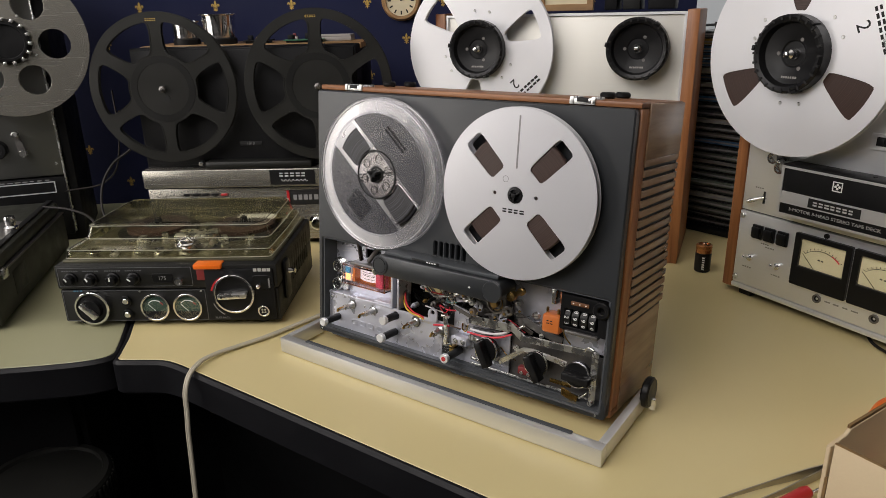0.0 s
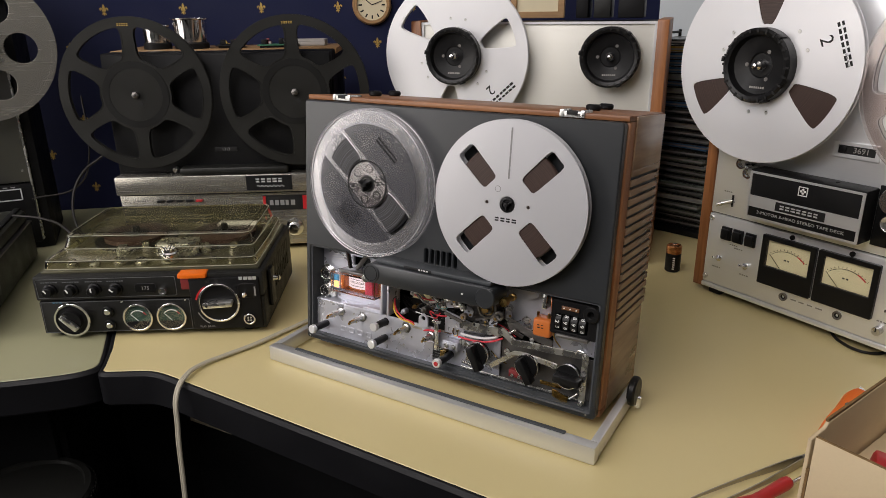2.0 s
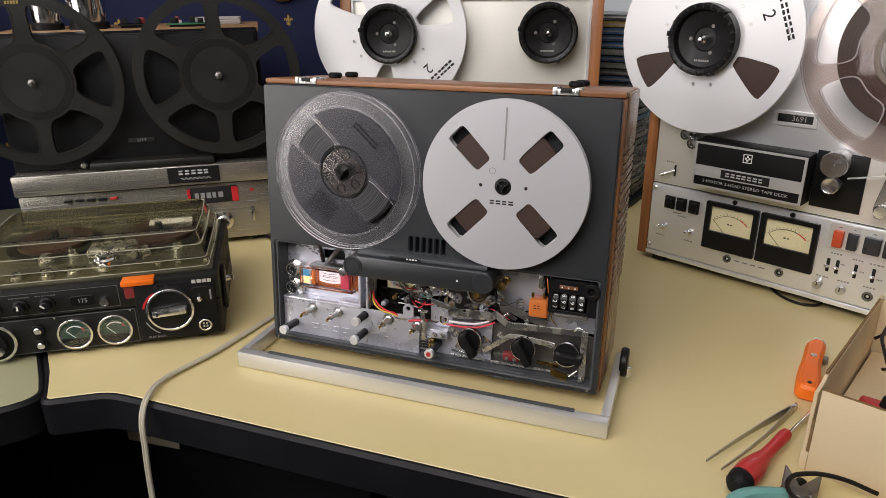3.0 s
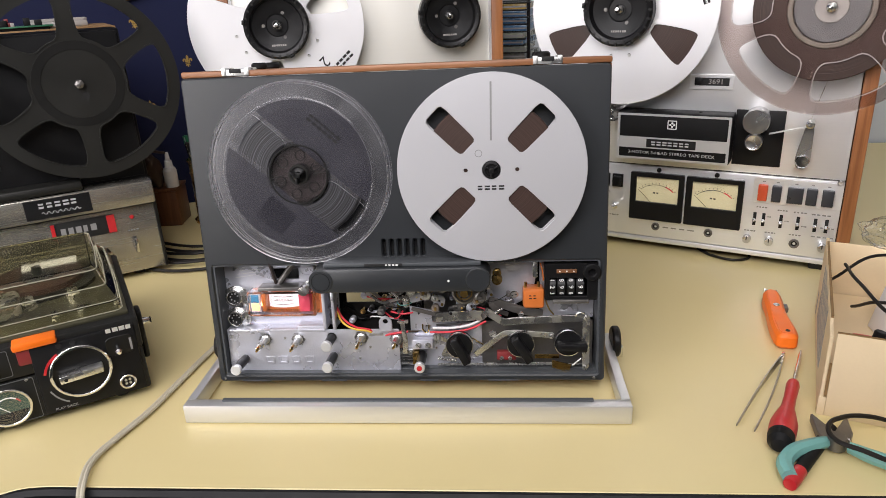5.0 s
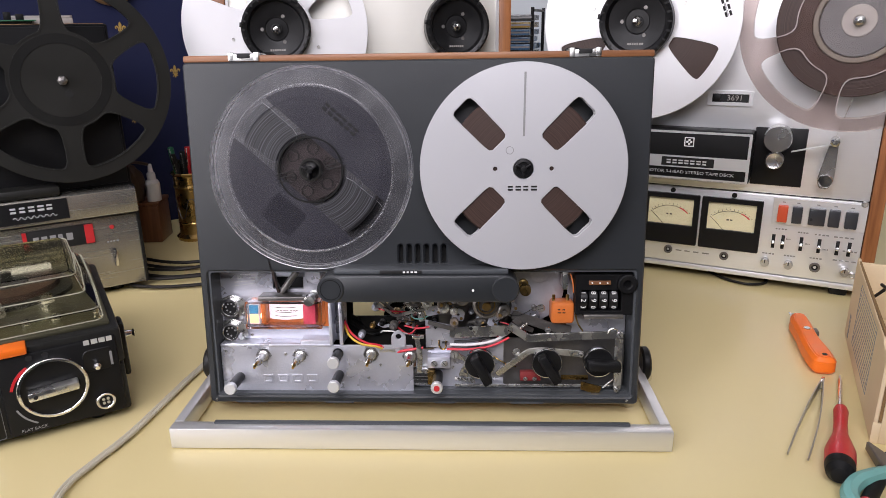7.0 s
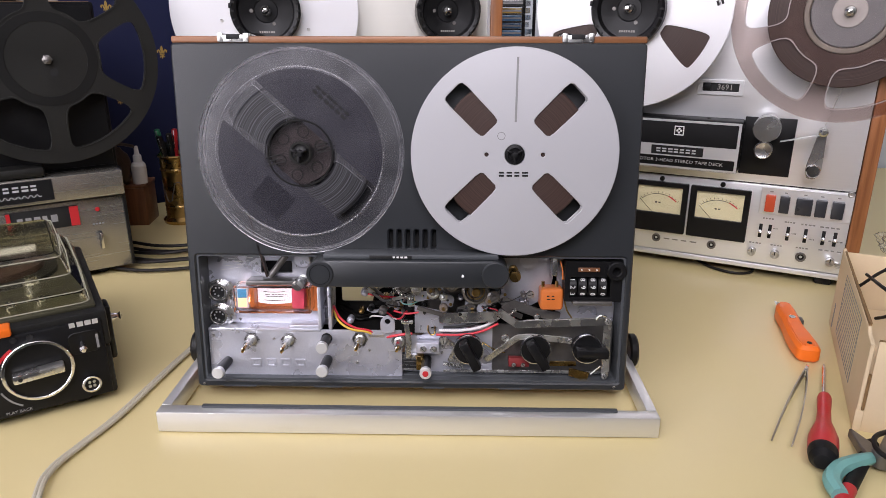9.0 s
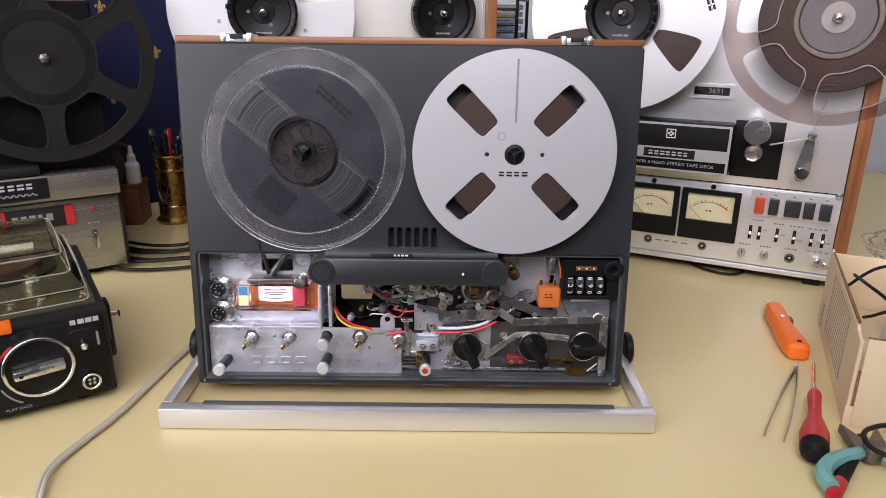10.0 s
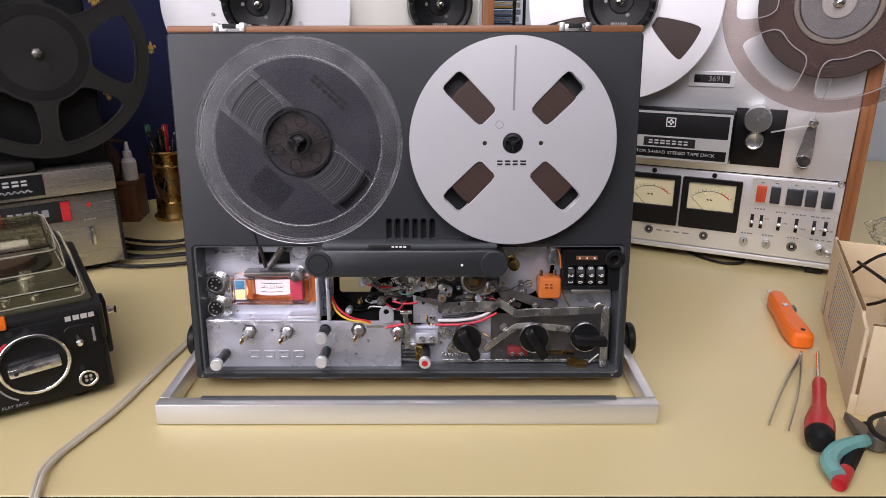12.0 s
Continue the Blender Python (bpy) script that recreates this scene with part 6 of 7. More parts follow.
def portable():
    d = thing("portable_tape_recorder", SM, "charcoal portable tape recorder with clear lid and round dials", "tape recorder")
    W, D, H = 0.320, 0.222, 0.100
    part("lower_body", box(0, W, 0.002, D, 0.007, 0.058, 0.003), M["charcoal"], d, "charcoal lower body")
    part("upper_body", box(-0.001, W + 0.001, 0, D, 0.0595, H - 0.004, 0.003), M["charcoal"], d, "charcoal upper body")
    part("deck_plate", box(0.006, W - 0.006, 0.012, D - 0.006, H - 0.005, H, 0.002), M["deck_sheen"], d, "dark deck plate, lid reflection put in its olive tone")
    part("front_face", box(0.216, W - 0.004, -0.003, 0.004, 0.010, 0.090, 0.003), M["satin"], d, "raised control panel")
    for x in (0.02, W - 0.03):
        for y in (0.02, D - 0.03):
            part("foot", disc(0.009, 0, 0.008, (x, y, 0), "z", 0.002, 20), M["black"], d)
    # upper row of small knobs
    for x in (0.022, 0.052, 0.084, 0.114):
        k = part("knob", turned([(0.0095, 0), (0.0095, 0.003), (0.0075, 0.004), (0.007, 0.012), (0.006, 0.013), (0, 0.013)], seg=28), M["black"], d, "small black knob", m=pose(x, 0.0, 0.076))
        part("pointer", box(-0.001, 0.001, -0.0135, -0.012, 0.0, 0.006), M["white"], k, m=pose(0, 0, 0, 0, random.Random(int(x * 999)).uniform(-50, 50), 0))
        part("print", bars(x - 0.012, x + 0.012, 0.0875, 0.0014, 7, 0.0, 3), M["hubgrey"], d)
    c = part("tape_counter", plate([rounded(0.140, 0.170, 0.069, 0.083, 0.004)], -0.0015, 0.001, 0.0005), M["black"], d, "small tape counter")
    letters("175", 0.008, pose(0.155, -0.0017, 0.076), M["greyink"], c, "digits")
    small_knob(d, 0.181, 0.073, 0.0, 0.0058, 0.010, M["chrome"], "reset_knob")
    o = part("record_latch", box(0.203, 0.243, -0.006, 0.020, 0.090, 0.0975, 0.002), M["orange"], d, "bright orange latch tab")
    # Dark red colour stands in for the shade on the orange recess.
    part("latch_recess", box(0.205, 0.242, -0.002, 0.003, 0.072, 0.090, 0.002), M["darkred"], d, "orange recess, its shade painted dark red")
    part("panel_line", plate([rounded(0.003, 0.198, 0.0635, 0.0925, 0.002), rounded(0.0036, 0.1974, 0.0641, 0.0919, 0.0018)], -0.0005, 0.001), M["hubgrey"], d, "thin edge line of the upper panel")
    part("panel_line", plate([rounded(0.003, 0.213, 0.009, 0.0565, 0.002), rounded(0.0036, 0.2124, 0.0096, 0.0559, 0.0018)], 0.0014, 0.003), M["hubgrey"], d, "thin edge line of the lower panel")
    # lower dials
    k = part("selector_dial", tube(0.0215, 0.0255, -0.002, 0.006, seg=48), M["chrome"], d, "chrome rimmed selector dial", m=pose(0.046, 0.0, 0.031))
    part("dial_face", turned([(0.021, 0), (0.021, 0.004), (0.016, 0.005), (0.015, 0.012), (0.0, 0.012)], seg=40), M["satin"], k)
    part("grip", box(-0.015, 0.015, -0.018, -0.011, -0.0045, 0.0045, 0.002), M["steel"], k, m=pose(0, 0, 0, 0, 48, 0))
    for z in (0.020, 0.041):
        b = part("push_button", tube(0.005, 0.0078, -0.001, 0.003, seg=24), M["black"], d, m=pose(0.096, 0.0, z))
        part("button_top", disc(0.0045, 0, 0.005, seg=20, b=0.001), M["chrome"], b)
    for x in (0.138, 0.186):
        mt = part("level_meter", tube(0.0185, 0.0212, -0.002, 0.005, seg=48), M["chrome"], d, "round chrome rimmed level meter", m=pose(x, 0.001, 0.031))
        part("dial", disc(0.0186, 0, 0.0012, seg=40), M["meter_green"], mt, "dark green dial")
        part("scale_line", plate([arc(0.0130, 140, 50, 12, 0, -0.002) + arc(0.0118, 50, 140, 12, 0, -0.002)], -0.0018, -0.0012), M["white"], mt)
        part("red_zone", plate([arc(0.0130, 50, 25, 6, 0, -0.002) + arc(0.0118, 25, 50, 6, 0, -0.002)], -0.0018, -0.0012), M["red"], mt)
        part("needle", box(-0.0003, 0.0003, -0.0024, -0.0019, 0.0, 0.015), M["white"], mt, m=pose(0, 0, -0.006, 0, -42, 0))
        part("lower_cover", plate([arc(0.0182, 200, 340, 14)], -0.003, -0.001), M["satin"], mt)
        g = part("pane", disc(0.0186, 0.0035, 0.0044, seg=40), M["glass"], mt)
        g.visible_shadow = False
        screw(d, (x + (0.021 if x > 0.15 else -0.021)) * 1000, 55, 2, 1.6, 20)
    f = part("function_dial", tube(0.0265, 0.0295, -0.001, 0.006, seg=56), M["chrome"], d, "large function dial with chrome ring", m=pose(0.2575, -0.003, 0.053))
    part("dial_face", disc(0.0268, 0, 0.003, seg=48), M["black"], f)
    g = part("grip", box(-0.021, 0.021, -0.015, -0.003, -0.0042, 0.0042, 0.0018), M["steel"], f, "silver turning bar", m=pose(0, 0, 0, 0, -3, 0))
    part("dot", disc(0.0018, 0, 0.0006, (-0.015, -0.015, 0), seg=12), M["ink"], g)
    part("red_arc", plate([arc(0.034, 165, 120, 8) + arc(0.0315, 120, 165, 8)], -0.0004, 0.0), M["red"], d, m=pose(0.256, -0.003, 0.048))
    part("print_arc", plate([arc(0.0335, 200, 240, 8) + arc(0.032, 240, 200, 8)], -0.0004, 0.0), M["greyink"], d, m=pose(0.256, -0.003, 0.048))
    letters("PLAY BACK", 0.0042, pose(0.236, -0.0033, 0.0145), M["greyink"], d, "lettering")
    part("name_mark", bars(0.288, 0.314, 0.088, 0.0048, 4, -0.003, 77, gap=0.2), M["silver"], d)
    for x in (0.243, 0.256):
        part("hole", disc(0.0028, 0, 0.0006, (x, -0.003, 0.085), seg=16), M["ink"], d)
    sw = part("switch_recess", plate([rounded(0.285, 0.312, 0.058, 0.080, 0.006)], -0.0036, -0.002, 0.0005), M["black"], d)
    part("lever", turned([(0, 0), (0.0028, 0), (0.0034, 0.010), (0.002, 0.013), (0, 0.0132)], seg=16), M["chrome"], sw, m=pose(0.296, -0.003, 0.068, 10))
    part("print", bars(0.308, 0.311, 0.068, 0.014, 1, -0.0036, 4), M["greyink"], d)
    s = part("round_socket", tube(0.0062, 0.0085, -0.001, 0.005, seg=32), M["chrome"], d, "chrome headphone socket", m=pose(0.298, -0.003, 0.026))
    part("insert", disc(0.0064, 0, 0.003, seg=24), M["black"], s)
    for q in ((-.002, -.002), (.002, -.002), (-.002, .002), (.002, .002)):
        part("pin", disc(0.0014, 0.003, 0.0042, seg=10), M["steel"], s, m=pose(q[0], 0, q[1]))
    part("print", bars(0.02, 0.034, 0.056, 0.002, 3, 0.002, 8), M["blue"], d)
    # strap lug on the side
    lug = part("strap_lug", box(W, W + 0.007, 0.028, 0.052, 0.030, 0.088, 0.003), M["black"], d, "black strap lug with chrome stud")
    part("stud", turned([(0.0045, 0), (0.0035, 0.004), (0.0025, 0.007), (0.0042, 0.009), (0, 0.011)], (W + 0.007, 0.042, 0.070), "x", 20), M["chrome"], lug)
    for i in range(9):
        part("side_slot", box(W + 0.0002, W + 0.0012, 0.070 + i * 0.014, 0.078 + i * 0.014, 0.040, 0.085), M["ink"], d)
    # the deck under the lid
    for x, y, r, h, mt in ((0.042, 0.034, 0.008, 0.012, "chrome"), (0.075, 0.032, 0.007, 0.011, "steel"), (0.110, 0.034, 0.0085, 0.013, "chrome"), (0.141, 0.034, 0.009, 0.012, "chrome"),
                           (0.245, 0.036, 0.0045, 0.010, "chrome"), (0.270, 0.036, 0.0045, 0.010, "chrome"), (0.305, 0.035, 0.003, 0.008, "chrome"), (0.10, 0.075, 0.010, 0.022, "steel"),
                           (0.13, 0.085, 0.007, 0.026, "chrome"), (0.22, 0.08, 0.009, 0.02, "steel"), (0.265, 0.075, 0.008, 0.024, "chrome")):
        part("deck_stud", turned([(r, 0), (r, h * 0.35), (r * 0.75, h * 0.42), (r * 0.75, h * 0.66), (0, h * 0.68)], (x, y, H), "z", 24), M[mt], d, "bright deck fitting")
    for x, y in ((0.092, 0.150), (0.232, 0.150)):
        rt = part("reel_table", turned([(0.062, 0), (0.062, 0.004), (0.020, 0.006), (0.018, 0.012), (0.006, 0.013), (0.005, 0.022), (0, 0.023)], (x, y, H), "z", 48), M["reelgrey"], d, "small reel under the lid")
        part("tape_pack", turned([(0.02, 0.004), (0.048, 0.004), (0.048, 0.011), (0.02, 0.011)], (x, y, H), "z", 48), M["tape"], rt)
    part("head_block", box(0.155, 0.215, 0.055, 0.090, H, H + 0.022, 0.003), M["steel"], d, "metal head block")
    part("white_label", box(0.215, 0.275, 0.170, 0.190, H + 0.012, H + 0.0135), M["white"], d)
    # lid: a stepped clear shell
    rings = []
    bm = bmesh.new()
    for x0, x1, y0, y1, z in ((0.008, 0.310, 0.016, 0.216, 0.1005), (0.010, 0.308, 0.018, 0.214, 0.112), (0.022, 0.300, 0.052, 0.210, 0.119), (0.027, 0.295, 0.058, 0.206, 0.136), (0.032, 0.290, 0.064, 0.201, 0.140)):
        rings.append([bm.verts.new((x, y, z)) for x, y in rounded(x0, x1, y0, y1, 0.008, 4)])
    for a, b in zip(rings, rings[1:]):
        for i in range(len(a)):
            bm.faces.new((a[i], a[(i + 1) % len(a)], b[(i + 1) % len(b)], b[i]))
    bm.faces.new(rings[-1])
    bmesh.ops.recalc_face_normals(bm, faces=bm.faces)
    bmesh.ops.solidify(bm, geom=bm.faces[:], thickness=0.002)
    lid = part("lid", bm, M["lidplastic"], d, "clear plastic dust lid", smooth=0.4)
    lid.visible_shadow = False
    # Pale wires stand in for bright glints along the lid's stepped edges.
    for z, ring in ((0.1012, (0.008, 0.310, 0.016, 0.216)), (0.1124, (0.010, 0.308, 0.018, 0.214)), (0.1192, (0.022, 0.300, 0.052, 0.210)), (0.1370, (0.027, 0.295, 0.058, 0.206))):
        e = part("lid_edge", wire([(x, y, z) for x, y in rounded(*ring, 0.008, 2)], 0.0006, 2, True), M["lid_edge"], lid)
        e.visible_shadow = False
    k = part("speed_knob", turned([(0.0135, 0), (0.0135, 0.014), (0.0115, 0.016), (0.0115, 0.020), (0, 0.0205)], (0.180, 0.040, H + 0.001), "z", 40), M["chrome"], d, "large chrome knob through the lid")
    part("skirt", turned([(0.0125, 0), (0.0125, 0.006)], (0.180, 0.040, H), "z", 32), M["black"], k)
    return d


portable()


# ---- recorder lying on the wing ----
def flat_recorder():
    m = Matrix.Translation((-0.393, -0.181, 0)) @ pose(0, 0, 0, 0, 0, 138.9)
    d = thing("portable_tape_recorder", m, "dark olive grey recorder lying flat with metal knob", "tape recorder")
    part("body", box(0, 0.38, 0, 0.26, 0.006, 0.075, 0.006), M["olive"], d, "dark olive casing")
    part("top_cover", box(0.004, 0.376, 0.004, 0.256, 0.076, 0.100, 0.008), M["olive"], d, "sloping top cover")
    part("trim", box(0.002, 0.378, -0.001, 0.258, 0.0745, 0.0775, 0.0008), M["darksteel"], d)
    part("side_window", box(0.075, 0.135, -0.001, 0.003, 0.025, 0.065, 0.002), M["black"], d)
    part("lug", box(0.035, 0.055, -0.004, 0.002, 0.066, 0.082, 0.002), M["steel"], d)
    k = part("knob", turned([(0.011, 0), (0.011, 0.006), (0.008, 0.009), (0.009, 0.020), (0.0075, 0.024), (0, 0.024)], (0.182, 0.025, 0.1015), "z", 28), M["chrome"], d, "polished metal knob")
    part("plate", box(0.13, 0.24, 0.012, 0.09, 0.0995, 0.1015, 0.0006), M["darksteel"], d)
    part("ridge", box(0.02, 0.37, 0.012, 0.022, 0.100, 0.104, 0.001), M["satin"], d)
    for x in (0.03, 0.34):
        for y in (0.03, 0.23):
            part("foot", disc(0.01, 0, 0.007, (x, y, 0), "z", 0.002, 18), M["black"], d)
    return d


flat_recorder()


# ---- silver reel deck at the far end of the wing ----
def far_deck():
    m = Matrix.Translation((-0.711, 0.047, 0)) @ pose(0, 0, 0, 0, 0, 55)
    d = thing("reel_tape_deck", m, "tall tape deck with pale panel and black control strip", "tape deck")
    x0, x1 = -0.32, 0.040
    part("body", box(x0, x1 + 0.02, 0.055, 0.25, 0.0, 0.56, 0.003), M["satin"], d, "black cabinet")
    part("front_panel", box(x0, x1, 0.048, 0.056, 0.137, 0.55, 0.002), M["dimmed_metal"], d, "pale metal front panel")
    part("edge_trim", box(x1, x1 + 0.004, 0.046, 0.058, 0.02, 0.55, 0.001), M["steel"], d)
    part("control_strip", box(x0, x1, 0.046, 0.056, 0.015, 0.134, 0.002), M["black"], d, "black control strip")
    part("strip_window", plate([rounded(-0.20, 0.022, 0.103, 0.126, 0.001), rounded(-0.198, 0.020, 0.105, 0.124, 0.001)], 0.044, 0.0465), M["silver"], d)
    part("print", bars(-0.10, 0.018, 0.129, 0.002, 9, 0.046, 4), M["greyink"], d)
    a = part("tension_arm", plate([smooth_poly([(-0.004, 0.040), (0.004, 0.040), (0.007, 0), (0.003, -0.008), (-0.003, -0.008), (-0.007, 0)], 3)], 0.030, 0.033, 0.0006), M["darksteel"], d, "grey tension arm", m=pose(-0.019, 0, 0.187, 0, -8, 0))
    part("pivot", disc(0.007, -0.046, -0.028, seg=24, b=0.001), M["steel"], a)
    part("roller", disc(0.006, -0.035, -0.018, seg=24, b=0.001), M["steel"], a, m=pose(0, 0, 0.038))
    small_knob(d, -0.062, 0.196, 0.048, 0.017, 0.02, M["satin"])
    for z in (0.16, 0.50):
        screw(d, 30, z * 1000, 48, 2.5)
    part("reel_table", turned([(0.03, 0), (0.03, 0.03), (0, 0.03)], seg=32), M["satin"], d, m=pose(0, 0.048, 0.393))
    return m


FM = far_deck()


def round_hole_reel():
    r = thing("tape_reel", FM @ pose(0, 0.004, 0.393), "bare aluminium reel with round windows", "tape reel", "ten inch reels")
    R = 0.1325
    holes = [circle(0.0265, 0.076 * math.cos(radians(a)), 0.076 * math.sin(radians(a)), 36) for a in range(-5, 355, 60)] + [circle(0.038, seg=48)]
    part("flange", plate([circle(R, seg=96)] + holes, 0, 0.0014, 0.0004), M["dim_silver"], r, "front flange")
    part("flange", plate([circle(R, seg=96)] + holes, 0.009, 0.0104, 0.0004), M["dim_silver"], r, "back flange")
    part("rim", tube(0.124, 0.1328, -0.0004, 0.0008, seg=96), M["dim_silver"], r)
    part("hub", turned([(0.039, -0.009), (0.039, 0.004), (0.033, 0.010), (0.030, 0.010), (0.028, 0.004), (0, 0.004)], seg=48), M["black"], r, "black hub")
    for a in range(0, 360, 24):
        part("tooth", box(-0.003, 0.003, -0.011, 0.0, 0.035, 0.041, 0.0008), M["steel"], r, m=pose(0, 0, 0, 0, a, 0))
    for a in range(60, 400, 90):
        screw(r, 50 * math.cos(radians(a)), 50 * math.sin(radians(a)), 0, 2.4)


round_hole_reel()


# ---- things on top of the dark deck ----
part_top = part("case_top", box(-0.070, 0.350, 0.090, 0.260, 0.3655, 0.376, 0.001), M["plank"], bpy.data.objects["reel_tape_deck.002"], "wooden top of the cabinet")
part("case_back", box(-0.067, 0.347, 0.10, 0.255, 0.011, 0.3652), M["satin"], bpy.data.objects["reel_tape_deck.002"])


def pot(x, y, r, h, label):
    d = thing("metal_cup", RM @ pose(x, y, 0.376), label, "cup", "cups on the deck")
    part("cup", turned([(r * 0.85, 0.012), (r * 0.88, 0.020), (r * 0.92, h - 0.003), (r * 1.06, h - 0.001), (r * 1.06, h), (r * 0.9, h), (r * 0.82, 0.020), (0, 0.016)], seg=40, axis="z"), M["chrome"], d, "polished metal cup")
    part("base", turned([(0, 0), (r * 0.95, 0), (r * 0.95, 0.010), (r * 0.85, 0.0125), (0, 0.0125)], seg=32, axis="z"), M["satin"], d, "dark base")


pot(0.000, 0.150, 0.027, 0.044, "low polished metal cup on dark base")
pot(0.066, 0.150, 0.034, 0.056, "polished metal cup on dark base")


def board(x, y, w, dpt, label, mt, seed):
    d = thing("circuit_board", RM @ pose(x, y, 0.376, 0, 0, random.Random(seed).uniform(-8, 8)), label, "circuit board", "boards on the deck")
    part("board", box(0, w, 0, dpt, 0.004, 0.0058, 0.0003), mt, d)
    part("base", box(0.005, w - 0.005, 0.005, dpt - 0.005, 0, 0.004), M["satin"], d)
    rnd = random.Random(seed)
    for i in range(9):
        bx, by, s = rnd.uniform(0.004, w - 0.016), rnd.uniform(0.004, dpt - 0.014), rnd.uniform(0.004, 0.010)
        part("component", box(bx, bx + s, by, by + s, 0.0056, 0.007 + rnd.uniform(0.003, 0.010), 0.0006), M[rnd.choice(("hublight", "satin", "darksteel", "darkred", "satin"))], d)


GREEN = mat("green_circuit_board", (0.02, 0.12, 0.06), 0.4, vary=0.2, scale=80)
board(0.115, 0.130, 0.055, 0.06, "small dark circuit board with metal parts", M["satin"], 2)
board(0.195, 0.125, 0.075, 0.05, "green circuit board with white connectors", GREEN, 5)
slab = thing("flat_tray", RM @ pose(0.235, 0.175, 0.376), "flat grey plastic tray on the deck", "tray")
part("tray", box(0, 0.085, 0, 0.055, 0, 0.009, 0.002), M["hublight"], slab)
part("rim", plate([rounded(0, 0.085, 0, 0.055, 0.004), rounded(0.004, 0.081, 0.004, 0.051, 0.003)], 0.009, 0.012, flat=True), M["hublight"], slab)


# ---- clock on the navy wall ----
clock = thing("wall_clock", WM @ pose(-0.082, -0.002, 0.452), "round wooden wall clock with pale dial", "clock")
part("case", turned([(0.044, 0), (0.044, 0.008), (0.040, 0.016), (0.034, 0.016), (0.033, 0.010), (0, 0.010)], seg=48), M["plank"], clock, "turned wooden case")
part("dial", disc(0.034, 0.0100, 0.0112, seg=40), M["paper"], clock, "pale dial")
for a in range(0, 360, 30):
    part("hour_mark", box(-0.0016, 0.0016, -0.0118, -0.0111, 0.022, 0.030), M["ink"], clock, m=pose(0, 0, 0, 0, a, 0))
for a, n in ((-50, 0.018), (70, 0.026)):
    part("pointer", box(-0.001, 0.001, -0.0126, -0.0118, 0, n), M["ink"], clock, m=pose(0, 0, 0, 0, a, 0))

# ---- things on the white deck ----
pf = thing("picture_frame", BM @ pose(0.055, 0.180, 0.423), "pale wooden picture frame standing on the deck", "picture frame")
part("frame", plate([rounded(0, 0.105, 0, 0.13, 0.002), rounded(0.012, 0.093, 0.012, 0.118, 0.001)], 0, 0.012, 0.001), M["plank"], pf, "pale wooden frame")
part("picture", box(0.011, 0.094, 0.006, 0.009, 0.011, 0.119), M["paper"], pf)
for i, (x, w, h, mt) in enumerate(((0.190, 0.022, 0.05, "satin"), (0.222, 0.030, 0.035, "charcoal"), (0.265, 0.045, 0.045, "satin"))):
    c = thing("tape_box", BM @ pose(x, 0.130, 0.4235), "small dark box standing on the deck", "box", "boxes on the deck")
    part("box_body", box(0, w, 0, 0.06, 0, h, 0.002), M[mt], c)
    part("lid", box(-0.001, w + 0.001, -0.001, 0.061, h, h + 0.006, 0.001), M["satin"], c)


# ---- rack of disc cases in the corner ----
def disc_rack():
    m = Matrix.Translation((0.335, 0.885, 0)) @ pose(0, 0, 0, 0, 0, -14)
    d = thing("disc_rack", m, "black wire tower rack filled with disc cases", "rack")
    part("base", box(-0.085, 0.085, -0.08, 0.08, 0, 0.012, 0.003), M["black"], d)
    for x in (-0.078, 0.078):
        for y in (-0.068, 0.068):
            part("post", disc(0.0032, 0.010, 0.395, (x, y, 0), "z", seg=10), M["black"], d)
        part("cross_wire", wire([(x, -0.068, 0.39), (x, 0.068, 0.39)], 0.0025, 2), M["black"], d)
    rnd = random.Random(5)
    cols = [(0.04, 0.045, 0.045), (0.10, 0.12, 0.10), (0.26, 0.29, 0.24), (0.05, 0.14, 0.28), (0.35, 0.24, 0.05), (0.30, 0.30, 0.26), (0.12, 0.13, 0.12)]
    mats = [mat("disc_case_spine", c, 0.3, vary=0.25, scale=60, coat=0.3) for c in cols]
    for i in range(28):
        z = 0.016 + i * 0.0132
        c = thing("disc_case", m @ pose(rnd.uniform(-0.004, 0.004), rnd.uniform(-0.012, 0.004), z, 0, 0, rnd.uniform(-4, 4)), "thin plastic disc case in the wire rack", "disc case", "disc cases in the rack")
        part("case", box(-0.071, 0.071, -0.0625, 0.0625, 0, 0.0098, 0.0008), mats[rnd.choice((0, 0, 1, 1, 2, 3, 5, 6)) if i < 24 else (3, 3, 4, 0)[i - 24]], c)
        part("edge", box(-0.0712, 0.0712, -0.0628, -0.055, 0.003, 0.0062), M["greyink"], c)
        part("support", wire([(-0.078, -0.068, -0.0012), (0, -0.070, -0.0012), (0.078, -0.068, -0.0012)], 0.0012, 2), M["black"], c)
    return d


disc_rack()

# ---- battery ----
bat = thing("battery", pose(0.389, 0.592, 0), "black and copper round cell standing on the desk", "battery")
part("sleeve", disc(0.0131, 0.0005, 0.034, (0, 0, 0), "z", 0.0015, 36), M["black"], bat, "black sleeve")
part("copper_end", turned([(0.0131, 0.034), (0.0131, 0.0465), (0.0115, 0.048), (0.0095, 0.0475), (0.0095, 0.0465), (0, 0.0465)], (0, 0, 0), "z", 36), mat("copper_sleeve", (0.55, 0.25, 0.10), 0.28, 0.9, vary=0.1), bat, "copper coloured end")
part("terminal", disc(0.0033, 0.0465, 0.0505, (0, 0, 0), "z", 0.0008, 20), M["chrome"], bat)
part("mark", bars(-0.012, 0.012, 0, 0.004, 6, 0, 5), M["silver"], bat, m=pose(0.004, -0.0127, 0.018, 0, -90, 0))

